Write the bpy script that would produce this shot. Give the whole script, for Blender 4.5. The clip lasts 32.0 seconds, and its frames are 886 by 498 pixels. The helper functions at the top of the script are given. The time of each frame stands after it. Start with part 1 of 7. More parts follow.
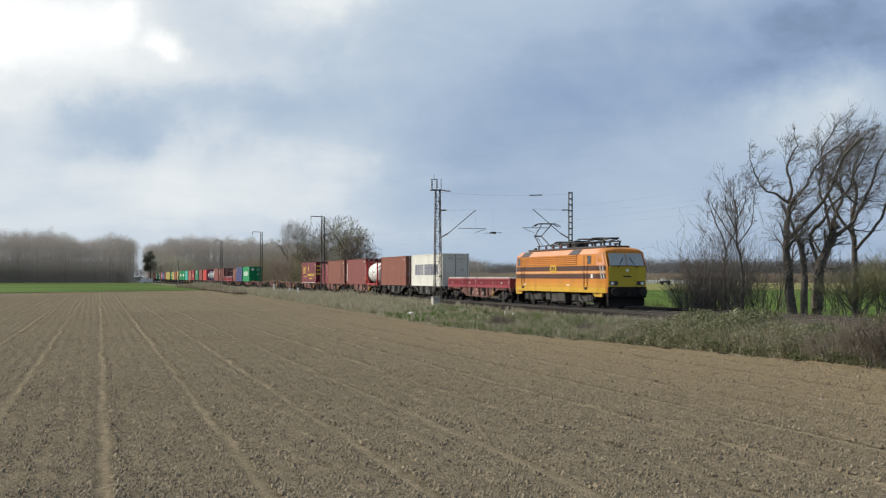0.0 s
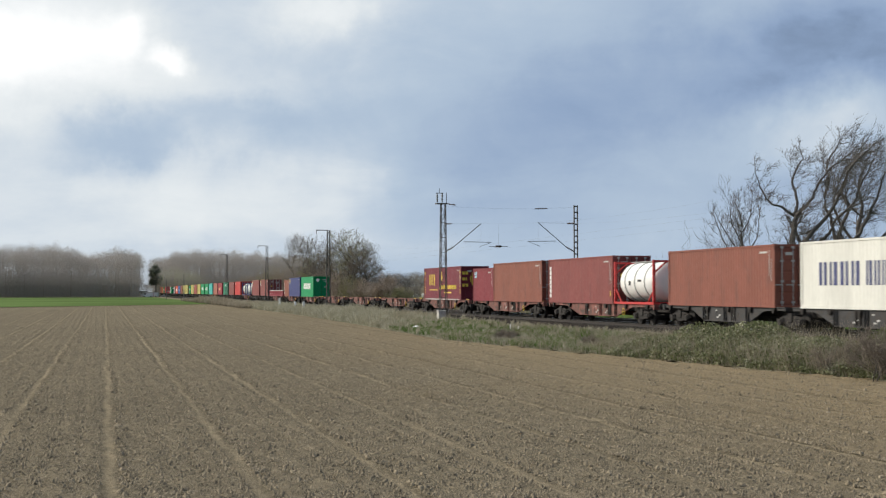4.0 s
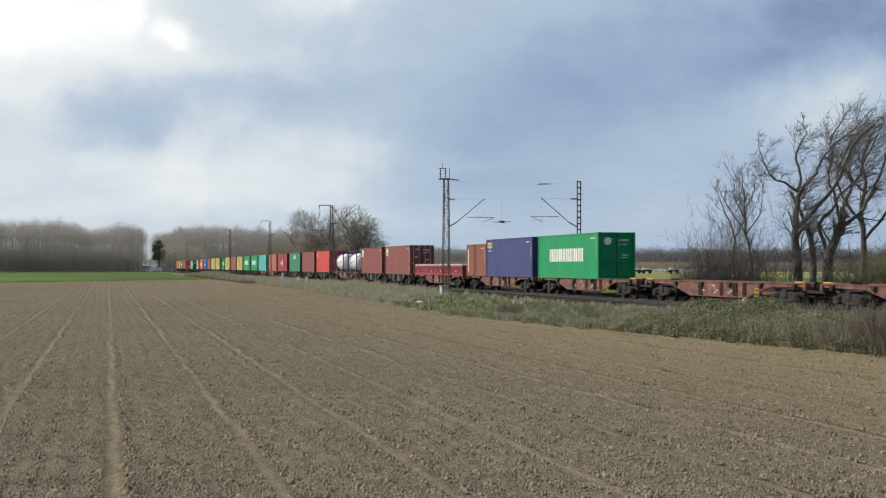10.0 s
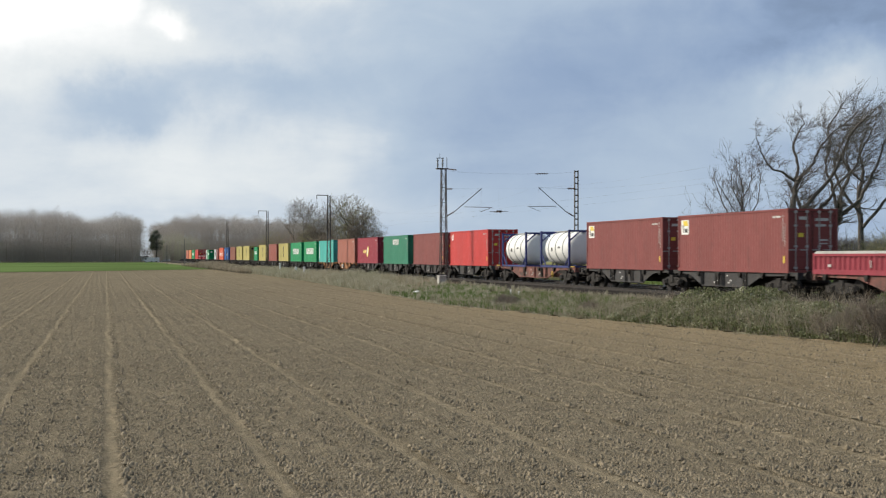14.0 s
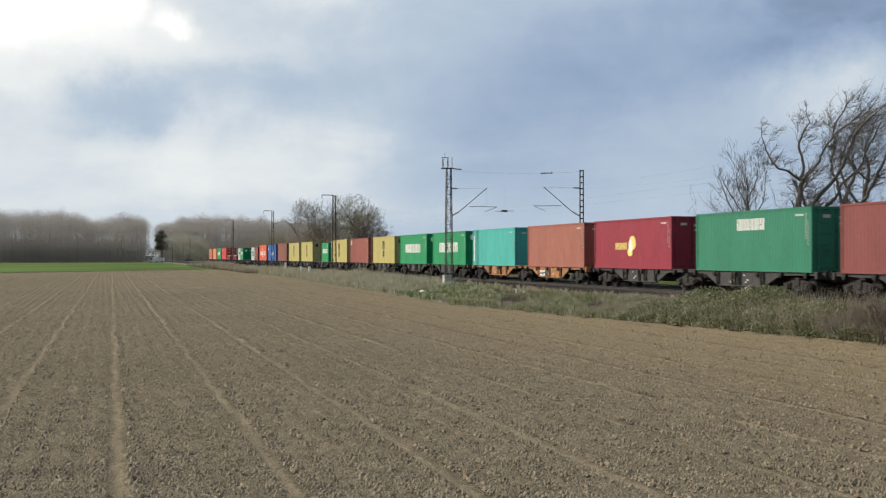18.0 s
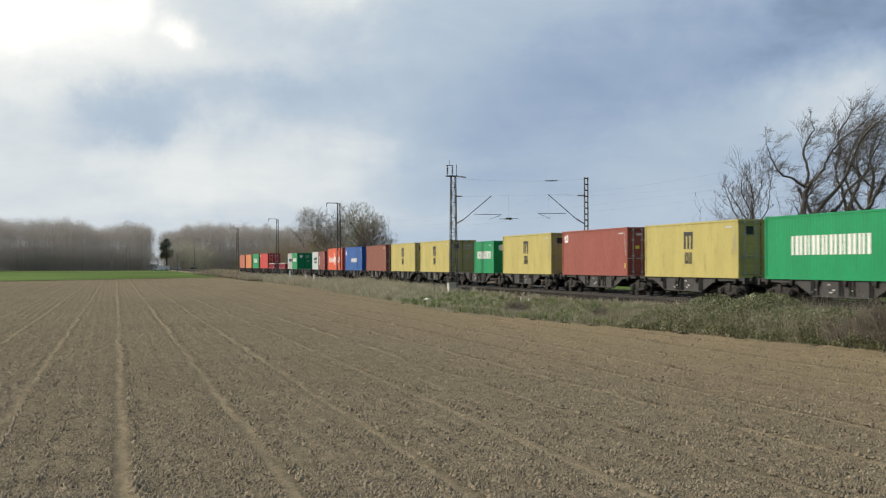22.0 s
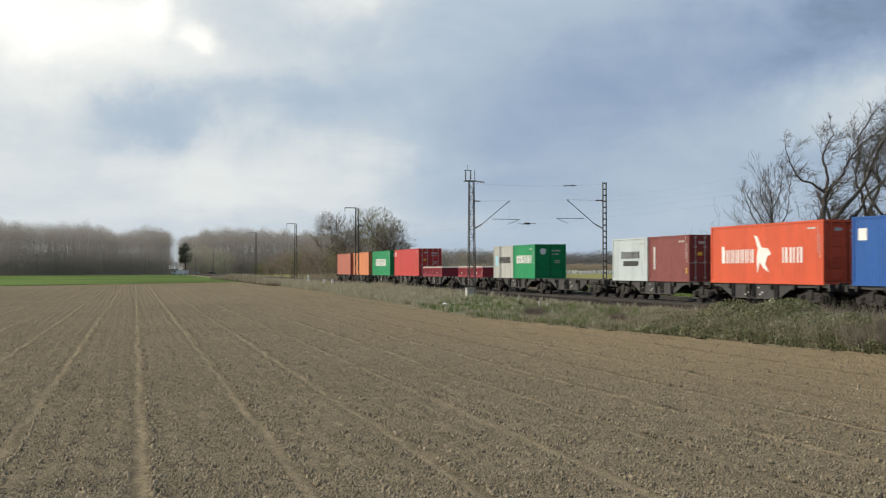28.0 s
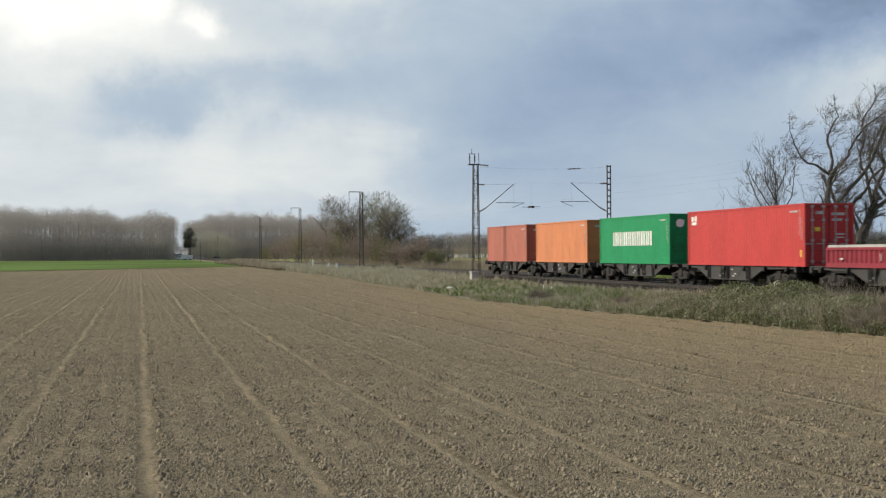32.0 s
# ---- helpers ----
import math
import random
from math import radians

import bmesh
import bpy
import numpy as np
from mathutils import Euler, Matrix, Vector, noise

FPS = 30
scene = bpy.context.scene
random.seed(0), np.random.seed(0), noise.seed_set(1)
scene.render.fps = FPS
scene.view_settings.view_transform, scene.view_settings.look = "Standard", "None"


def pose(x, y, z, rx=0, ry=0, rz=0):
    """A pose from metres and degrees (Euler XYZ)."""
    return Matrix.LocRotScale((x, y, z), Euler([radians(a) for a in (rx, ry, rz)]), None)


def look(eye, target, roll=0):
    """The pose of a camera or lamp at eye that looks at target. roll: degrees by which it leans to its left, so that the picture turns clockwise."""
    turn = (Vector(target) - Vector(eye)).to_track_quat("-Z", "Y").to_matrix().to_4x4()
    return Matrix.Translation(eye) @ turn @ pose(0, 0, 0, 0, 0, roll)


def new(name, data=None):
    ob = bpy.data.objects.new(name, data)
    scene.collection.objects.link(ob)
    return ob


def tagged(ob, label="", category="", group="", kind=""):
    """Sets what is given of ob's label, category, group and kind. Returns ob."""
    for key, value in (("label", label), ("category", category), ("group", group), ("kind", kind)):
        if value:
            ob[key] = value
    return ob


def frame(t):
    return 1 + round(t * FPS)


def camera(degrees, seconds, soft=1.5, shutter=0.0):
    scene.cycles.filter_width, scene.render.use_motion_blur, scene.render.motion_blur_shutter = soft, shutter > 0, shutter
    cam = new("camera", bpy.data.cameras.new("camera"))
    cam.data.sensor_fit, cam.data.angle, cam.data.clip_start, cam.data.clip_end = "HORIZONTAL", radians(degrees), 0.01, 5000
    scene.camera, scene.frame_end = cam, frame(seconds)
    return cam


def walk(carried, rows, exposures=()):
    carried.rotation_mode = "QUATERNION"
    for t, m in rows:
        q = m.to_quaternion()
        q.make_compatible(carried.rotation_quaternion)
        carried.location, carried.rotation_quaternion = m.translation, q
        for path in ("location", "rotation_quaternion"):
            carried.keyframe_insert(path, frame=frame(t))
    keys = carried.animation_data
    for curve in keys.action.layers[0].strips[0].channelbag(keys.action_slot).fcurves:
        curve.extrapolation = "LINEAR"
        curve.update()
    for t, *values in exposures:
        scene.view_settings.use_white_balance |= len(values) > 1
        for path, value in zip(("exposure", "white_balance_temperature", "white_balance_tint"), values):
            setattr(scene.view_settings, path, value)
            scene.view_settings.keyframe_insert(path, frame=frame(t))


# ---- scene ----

SECONDS = 32.0
# the line runs along x: x grows away from the viewer, y points to the viewer's side, z = 0 is the top of the rails
EYE = (7.46, 31.04, 1.87)
HEADING = -14.04
cam = camera(34.9, SECONDS, soft=1.2, shutter=0.3)
walk(cam, [(t, pose(*EYE, 90 + up, 0, HEADING - 90 + turn) @ pose(0, 0, 0, 0, 0, roll)) for t, turn, up, roll in (
         # seconds, turn to the left, tilt upwards and roll in degrees: a camera held in the hand on one spot
         (0, -0.009, 1.170, 0.065), (0.5, 0.033, 1.336, -0.006), (1, 0.122, 1.449, -0.075), (1.5, 0.167, 1.535, -0.112), (2, 0.134, 1.551, -0.124),
         (2.5, 0.077, 1.724, -0.142), (3, 0.219, 1.813, -0.112), (3.5, 0.209, 1.788, -0.063), (5.5, 0.310, 1.393, -0.023), (6, 0.348, 1.297, -0.008),
         (6.5, 0.429, 1.199, 0.091), (7, 0.431, 1.066, 0.083), (7.5, 0.440, 0.884, 0.105), (8, 0.444, 0.759, 0.038), (8.5, 0.404, 0.743, 0.088),
         (9, 0.424, 0.708, 0.086), (9.5, 0.368, 0.718, 0.076), (10, 0.332, 0.720, 0.053), (10.5, 0.306, 0.705, 0.066), (11, 0.261, 0.681, 0.042),
         (11.5, 0.304, 0.622, 0.019), (12, 0.326, 0.484, -0.027), (12.5, 0.298, 0.414, 0.005), (13, 0.259, 0.385, 0.035), (13.5, 0.218, 0.343, -0.012),
         (14, 0.228, 0.305, -0.010), (14.5, 0.185, 0.282, 0.001), (16.5, 0.347, 0.350, 0.024), (17, 0.342, 0.338, -0.041), (17.5, 0.390, 0.288, -0.090),
         (18, 0.444, 0.289, -0.095), (18.5, 0.519, 0.262, -0.101), (19, 0.663, 0.220, -0.105), (19.5, 0.744, 0.286, -0.128), (20, 0.855, 0.362, -0.180),
         (20.5, 0.734, 0.430, -0.185), (21, 0.728, 0.482, -0.148), (21.5, 0.624, 0.571, -0.156), (22, 0.630, 0.606, -0.184), (22.5, 0.634, 0.636, -0.261),
         (23, 0.701, 0.728, -0.337), (23.5, 0.805, 0.797, -0.350), (24, 0.916, 0.830, -0.366), (24.5, 1.091, 0.776, -0.357), (25, 1.224, 0.757, -0.421),
         (25.5, 1.332, 0.815, -0.394), (27.5, 1.306, 0.803, -0.156), (28, 1.367, 0.805, -0.119), (28.5, 1.420, 0.730, -0.081), (29, 1.465, 0.670, -0.114),
         (29.5, 1.537, 0.531, -0.169), (30, 1.503, 0.426, -0.234), (30.5, 1.443, 0.360, -0.276), (31, 1.485, 0.326, -0.398), (31.5, 1.540, 0.201, -0.392),
         (32, 1.548, 0.143, -0.356),
     )],
     exposures=[(0, 0.03, 6540, 10), (9, 0.03, 6540, 10), (14, 0.05, 6600, 10), (19, 0.06, 6720, 10), (25, 0.01, 6780, 9), (32, 0.01, 6780, 9)])


def spot(bearing, distance, z=0.0):
    """A place by its bearing from the viewer's first heading (degrees, to the right) and its distance."""
    a = radians(HEADING - bearing)
    return Vector((EYE[0] + distance * math.cos(a), EYE[1] + distance * math.sin(a), z))


# ---- light ----
SUN_BEARING, SUN_UP = -68.0, 31.0
sun_angle = radians(HEADING - SUN_BEARING)
SUN_WAY = Vector((math.cos(sun_angle) * math.cos(radians(SUN_UP)), math.sin(sun_angle) * math.cos(radians(SUN_UP)), math.sin(radians(SUN_UP))))
sun = new("sun", bpy.data.lights.new("sun", "SUN"))
sun.data.energy, sun.data.angle, sun.data.color = 4.0, radians(2.2), (1.0, 0.92, 0.79)
sun.matrix_world = look((0, 0, 60), Vector((0, 0, 60)) - SUN_WAY)


class Nodes:
    """A short hand for building node trees."""

    def __init__(self, tree):
        self.tree = tree
        tree.nodes.clear()

    def add(self, kind):
        return self.tree.nodes.new(kind)

    def link(self, a, b):
        self.tree.links.new(a, b)

    def put(self, value, socket):
        if isinstance(value, bpy.types.NodeSocket):
            self.tree.links.new(value, socket)
        else:
            socket.default_value = value

    def math(self, op, a, b=0.0, c=0.0, clamp=False):
        n = self.add("ShaderNodeMath")
        n.operation, n.use_clamp = op, clamp
        for v, s in zip((a, b, c), n.inputs):
            self.put(v, s)
        return n.outputs[0]

    def mix(self, fac, a, b, blend="MIX"):
        n = self.add("ShaderNodeMix")
        n.data_type, n.blend_type = "RGBA", blend
        self.put(fac, n.inputs[0])
        for v, s in ((a, n.inputs[6]), (b, n.inputs[7])):
            self.put((*v, 1) if isinstance(v, tuple) and len(v) == 3 else v, s)
        return n.outputs[2]

    def noise(self, vector, scale, detail=4.0, rough=0.55, distortion=0.0):
        n = self.add("ShaderNodeTexNoise")
        if vector is not None:
            self.link(vector, n.inputs["Vector"])
        n.inputs["Scale"].default_value, n.inputs["Detail"].default_value = scale, detail
        n.inputs["Roughness"].default_value, n.inputs["Distortion"].default_value = rough, distortion
        return n.outputs["Fac"]

    def ramp(self, fac, low, high, a=0.0, b=1.0):
        n = self.add("ShaderNodeMapRange")
        n.interpolation_type = "SMOOTHSTEP"
        self.put(fac, n.inputs[0])
        for v, s in zip((low, high, a, b), n.inputs[1:5]):
            self.put(v, s)
        return n.outputs[0]


def make_sky():
    world = bpy.data.worlds.new("sky")
    scene.world = world
    world.use_nodes = True
    n = Nodes(world.node_tree)
    sky = n.add("ShaderNodeTexSky")
    sky.sky_type, sky.sun_disc = "NISHITA", False
    sky.sun_elevation, sky.sun_rotation = radians(SUN_UP), radians(90) - sun_angle
    way = n.add("ShaderNodeTexCoord").outputs["Generated"]
    turn = n.add("ShaderNodeMapping")
    turn.inputs["Rotation"].default_value = (0, 0, radians(90 - HEADING))
    n.link(way, turn.inputs["Vector"])
    parts = n.add("ShaderNodeSeparateXYZ")
    n.link(turn.outputs[0], parts.inputs[0])
    ax, ay, az = parts.outputs
    # bearing and height above the horizon, in degrees
    bearing = n.math("MULTIPLY", n.math("ARCTAN2", ax, ay), 57.3)
    height = n.math("MULTIPLY", n.math("ARCSINE", az), 57.3)
    flat = n.add("ShaderNodeCombineXYZ")
    lift = n.math("ADD", n.math("MAXIMUM", az, 0.0), 0.16)
    n.put(n.math("DIVIDE", ax, lift), flat.inputs[0])
    n.put(n.math("DIVIDE", ay, lift), flat.inputs[1])
    plane = flat.outputs[0]
    big = n.noise(plane, 0.9, 6, 0.55, 0.3)
    squash = n.add("ShaderNodeMapping")
    squash.inputs["Scale"].default_value = (1.0, 1.0, 1.7)
    n.link(turn.outputs[0], squash.inputs["Vector"])
    fine = n.noise(squash.outputs[0], 11.0, 7, 0.6, 0.4)
    warp_a = n.math("MULTIPLY", n.math("SUBTRACT", n.noise(turn.outputs[0], 9.0, 5, 0.6), 0.5), 6.0)
    warp_b = n.math("MULTIPLY", n.math("SUBTRACT", n.noise(turn.outputs[0], 13.0, 5, 0.6), 0.5), 4.0)
    wa, wb = n.math("ADD", bearing, warp_a), n.math("ADD", height, warp_b)

    def cloud(at_bearing, at_height, wide, tall, gain, crisp=1.0):
        u = n.math("DIVIDE", n.math("SUBTRACT", wa, at_bearing), wide)
        v = n.math("DIVIDE", n.math("SUBTRACT", wb, at_height), tall)
        d = n.math("ADD", n.math("MULTIPLY", u, u), n.math("MULTIPLY", v, v))
        d = n.math("POWER", d, crisp) if crisp != 1.0 else d
        return n.math("MULTIPLY", n.math("EXPONENT", n.math("MULTIPLY", d, -1.0)), gain)

    bright = n.math("ADD", n.math("MULTIPLY", n.math("SUBTRACT", big, 0.36), 0.6), n.math("MULTIPLY", n.math("SUBTRACT", fine, 0.5), 0.5))
    for c in CLOUDS:
        bright = n.math("ADD", bright, cloud(*c))
    # the glow of the veiled sun
    dot = n.add("ShaderNodeVectorMath")
    dot.operation = "DOT_PRODUCT"
    n.link(way, dot.inputs[0])
    dot.inputs[1].default_value = SUN_WAY
    near_sun = n.math("MAXIMUM", dot.outputs["Value"], 0.0)
    glow = n.math("POWER", near_sun, 5.0)
    bright = n.math("ADD", bright, n.math("SUBTRACT", n.math("MULTIPLY", dot.outputs["Value"], 1.05), 0.3))
    bright = n.math("ADD", bright, n.math("MULTIPLY", glow, 0.7))
    low = n.math("EXPONENT", n.math("MULTIPLY", n.math("ABSOLUTE", height), -0.22))
    bright = n.math("ADD", bright, n.math("MULTIPLY", low, 0.12))
    grey = n.mix(n.ramp(bright, -0.55, 0.25), (0.245, 0.345, 0.53), (0.435, 0.54, 0.67))
    grey = n.mix(n.ramp(bright, -0.75, -0.3, 1.0, 0.0), grey, (0.13, 0.17, 0.25))
    white = n.mix(n.ramp(bright, 0.1, 0.75), grey, (0.75, 0.8, 0.83))
    white = n.mix(n.ramp(bright, 0.6, 1.4), white, (1.12, 1.12, 1.11))
    blue = n.mix(1.0, sky.outputs[0], (0.1, 0.1, 0.1), "MULTIPLY")
    cover = n.ramp(bright, -0.9, -0.2, 0.75, 1.0)
    back = n.add("ShaderNodeBackground")
    n.link(n.mix(cover, blue, white), back.inputs[0])
    back.inputs[1].default_value = 1.0
    n.link(back.outputs[0], n.add("ShaderNodeOutputWorld").inputs[0])


# bearing, height, width, tallness in degrees, and how much brighter (or darker) than the rest
CLOUDS = ((-16.5, 10.0, 4.6, 2.6, 0.62), (-13, 10.2, 1.2, 0.8, 0.35), (-10.8, 9.3, 1.0, 0.6, 0.45, 1.5), (-4.5, 11.2, 2.4, 0.9, 0.4), (-9, 8.2, 7, 1.4, 0.16),
          (-13, 5.9, 3.2, 1.0, -0.38), (-7.5, 7.2, 4.5, 0.8, -0.22), (-9.8, 3.9, 5.0, 1.9, 0.17, 2.0), (-4.8, 3.8, 2.2, 1.9, 0.15), (-11, 2.4, 8, 1.6, 0.1),
          (1.5, 5, 4.5, 3, -0.3), (6, 8, 7, 2.2, -0.34), (14, 9.6, 6, 1.8, -0.38), (13.4, 5.9, 2.2, 1.2, 0.3), (15.5, 7.2, 3.0, 1.0, 0.45), (9, 2, 6, 1.6, 0.06))
make_sky()


# ---- materials ----
def surface(name, colour, rough=0.6, metal=0.0, vary=0.15, scale=2.0, fine=30.0, bump=0.0, dirt=None, dirt_amount=0.0, pick=0.0, stretch=(1, 1, 1), shine=0.35, rust=0.0):
    """Paint, steel, bark or earth: colour that varies at two scales, dirt in streaks or patches, and a fine relief."""
    m = bpy.data.materials.new(name)
    m.use_nodes = True
    n = Nodes(m.node_tree)
    place = n.add("ShaderNodeMapping")
    place.inputs["Scale"].default_value = stretch
    n.link(n.add("ShaderNodeTexCoord").outputs["Object"], place.inputs["Vector"])
    at = place.outputs[0]
    coarse, grain = n.noise(at, scale, 5), n.noise(at, fine, 4)
    dark, light = tuple(c * (1 - vary) for c in colour), tuple(min(1, c * (1 + vary)) for c in colour)
    out = n.mix(n.ramp(coarse, 0.3, 0.7), dark, light)
    out = n.mix(n.ramp(grain, 0.25, 0.75, 0.0, 0.5), out, tuple(c * (1 - 1.2 * vary) for c in colour))
    if pick:
        r = n.add("ShaderNodeObjectInfo").outputs["Random"]
        out = n.mix(n.math("MULTIPLY", r, pick), out, tuple(c * 0.5 for c in colour))
    if dirt:
        spots = n.noise(at, scale * 2.7, 6, 0.65)
        out = n.mix(n.ramp(spots, 0.62 - 0.3 * dirt_amount, 0.8 - 0.2 * dirt_amount), out, dirt)
    if rust:
        # scratches and rusty specks, and faint streaks that run down
        run = n.add("ShaderNodeMapping")
        run.inputs["Scale"].default_value = (1, 1, 0.12)
        n.link(n.add("ShaderNodeTexCoord").outputs["Object"], run.inputs["Vector"])
        streak = n.noise(run.outputs[0], 2.2, 6, 0.65)
        out = n.mix(n.ramp(streak, 0.5, 0.75, 0.0, 0.4), out, tuple(c * 0.6 + 0.015 for c in colour))
        out = n.mix(n.ramp(streak, 0.25, 0.45, 0.35, 0.0), out, tuple(min(1, c * 1.2 + 0.006) for c in colour))
        specks = n.math("ADD", n.math("MULTIPLY", n.noise(at, 9.0, 5, 0.75), 0.75), n.math("MULTIPLY", coarse, 0.25))
        out = n.mix(n.ramp(specks, 0.66 - 0.08 * rust, 0.72 - 0.06 * rust, 0.0, 0.75), out, (0.11, 0.05, 0.032))
    b = n.add("ShaderNodeBsdfPrincipled")
    n.link(out, b.inputs["Base Color"])
    n.put(n.ramp(grain, 0.2, 0.8, max(0.05, rough - 0.1), min(1, rough + 0.12)), b.inputs["Roughness"])
    b.inputs["Metallic"].default_value = metal
    b.inputs["Specular IOR Level"].default_value = shine
    if bump:
        u = n.add("ShaderNodeBump")
        u.inputs["Strength"].default_value, u.inputs["Distance"].default_value = 0.6, bump
        n.link(n.math("ADD", coarse, n.math("MULTIPLY", grain, 0.5)), u.inputs["Height"])
        n.link(u.outputs[0], b.inputs["Normal"])
    n.link(b.outputs[0], n.add("ShaderNodeOutputMaterial").inputs[0])
    return m


def earth_material():
    m = bpy.data.materials.new("tilled_earth")
    m.use_nodes = True
    n = Nodes(m.node_tree)
    at = n.add("ShaderNodeTexCoord").outputs["Object"]
    xyz = n.add("ShaderNodeSeparateXYZ")
    n.link(at, xyz.inputs[0])
    patch, mid, crumb = n.noise(at, 0.06, 4), n.noise(at, 0.9, 5, 0.6), n.noise(at, 11.0, 5, 0.65)
    tiny = n.noise(at, 34.0, 3, 0.6)
    along = n.add("ShaderNodeMapping")
    along.inputs["Scale"].default_value = (0.35, 1.6, 1.0)
    n.link(at, along.inputs["Vector"])
    drag = n.noise(along.outputs[0], 2.6, 6, 0.7)
    speck = n.noise(at, 4.5, 6, 0.75)
    base = n.mix(n.ramp(patch, 0.35, 0.65), (0.166, 0.139, 0.098), (0.202, 0.169, 0.118))
    base = n.mix(n.ramp(mid, 0.3, 0.7, 0.0, 0.55), base, (0.15, 0.13, 0.094))
    base = n.mix(n.ramp(crumb, 0.42, 0.75, 0.0, 0.7), base, (0.29, 0.25, 0.18))
    base = n.mix(n.ramp(crumb, 0.2, 0.4, 0.6, 0.0), base, (0.06, 0.05, 0.036))
    base = n.mix(n.ramp(tiny, 0.6, 0.68, 0.0, 0.7), base, (0.46, 0.39, 0.28))
    base = n.mix(n.ramp(drag, 0.4, 0.62, 0.0, 0.5), base, (0.125, 0.107, 0.078))
    base = n.mix(n.ramp(speck, 0.55, 0.68, 0.0, 0.7), base, (0.32, 0.268, 0.185))
    base = n.mix(n.ramp(speck, 0.32, 0.42, 0.6, 0.0), base, (0.07, 0.058, 0.04))
    # drier, paler soil towards the verge
    dry = n.math("MULTIPLY", n.ramp(n.math("ADD", xyz.outputs[1], n.math("MULTIPLY", n.math("SUBTRACT", patch, 0.5), 16.0)), 8.0, 24.0, 1.0, 0.0), n.ramp(xyz.outputs[0], 60.0, 150.0, 0.55, 0.12))
    base = n.mix(dry, base, (0.295, 0.226, 0.134))
    # pale tracks rolled smooth, along the line
    wob = n.math("ADD", n.math("MULTIPLY", n.math("SUBTRACT", n.noise(at, 0.3, 3), 0.5), 0.45), n.math("MULTIPLY", n.math("SUBTRACT", n.noise(at, 4.0, 4, 0.7), 0.5), 0.3))
    across = n.math("ADD", n.math("ADD", xyz.outputs[1], n.math("MULTIPLY", xyz.outputs[0], ROW_SKEW)), wob)
    row = n.math("ADD", n.math("MULTIPLY", n.math("ADD", across, ROW_SHIFT), 1 / ROW_STEP), 100.0)
    gap = n.math("ABSOLUTE", n.math("SUBTRACT", n.math("FRACT", row), 0.5))
    worn = n.noise(at, 0.5, 4, 0.6)
    each = n.add("ShaderNodeTexWhiteNoise")
    each.noise_dimensions = "1D"
    n.link(n.math("FLOOR", row), each.inputs["W"])
    worn = n.math("ADD", worn, n.math("MULTIPLY", n.math("SUBTRACT", each.outputs["Value"], 0.5), 0.1))
    stripe = n.math("MULTIPLY", n.ramp(gap, 0.01, 0.048, 1.0, 0.0), n.ramp(worn, 0.35, 0.65, 0.2, 0.65))
    furrow = n.math("MULTIPLY", n.ramp(n.math("ABSOLUTE", n.math("SUBTRACT", n.math("FRACT", n.math("ADD", row, 0.09)), 0.5)), 0.02, 0.06, 1.0, 0.0), n.ramp(worn, 0.4, 0.6, 0.25, 0.75))
    base = n.mix(n.math("MULTIPLY", furrow, 0.55), base, (0.085, 0.07, 0.046))
    base = n.mix(stripe, base, (0.32, 0.265, 0.178))
    b = n.add("ShaderNodeBsdfPrincipled")
    n.link(base, b.inputs["Base Color"])
    b.inputs["Roughness"].default_value = 0.95
    b.inputs["Specular IOR Level"].default_value = 0.0
    u = n.add("ShaderNodeBump")
    u.inputs["Strength"].default_value, u.inputs["Distance"].default_value = 0.9, 0.06
    n.link(n.math("ADD", n.math("MULTIPLY", speck, 1.5), n.math("ADD", crumb, n.math("MULTIPLY", tiny, 0.4))), u.inputs["Height"])
    n.link(u.outputs[0], b.inputs["Normal"])
    n.link(b.outputs[0], n.add("ShaderNodeOutputMaterial").inputs[0])
    return m


def blade_material(name, colours, rough=0.8, through_light=0.4):
    """Leaves, blades and twigs: each island takes its own colour between those given."""
    m = bpy.data.materials.new(name)
    m.use_nodes = True
    n = Nodes(m.node_tree)
    r = n.add("ShaderNodeNewGeometry").outputs["Random Per Island"]
    at = n.add("ShaderNodeTexCoord").outputs["Object"]
    patch = n.noise(at, 1.1, 5, 0.7)
    ramp = n.add("ShaderNodeValToRGB")
    ramp.color_ramp.elements[0].color, ramp.color_ramp.elements[-1].color = (*colours[0], 1), (*colours[-1], 1)
    for i, c in enumerate(colours[1:-1], 1):
        e = ramp.color_ramp.elements.new(i / (len(colours) - 1))
        e.color = (*c, 1)
    n.link(n.math("ADD", n.math("MULTIPLY", r, 0.5), n.math("MULTIPLY", n.ramp(patch, 0.3, 0.7), 0.5)), ramp.inputs[0])
    b = n.add("ShaderNodeBsdfPrincipled")
    n.link(ramp.outputs[0], b.inputs["Base Color"])
    b.inputs["Roughness"].default_value, b.inputs["Specular IOR Level"].default_value = rough, 0.2
    thin = n.add("ShaderNodeBsdfTranslucent")
    n.link(ramp.outputs[0], thin.inputs["Color"])
    both = n.add("ShaderNodeMixShader")
    both.inputs[0].default_value = through_light
    n.link(b.outputs[0], both.inputs[1])
    n.link(thin.outputs[0], both.inputs[2])
    n.link(both.outputs[0], n.add("ShaderNodeOutputMaterial").inputs[0])
    return m


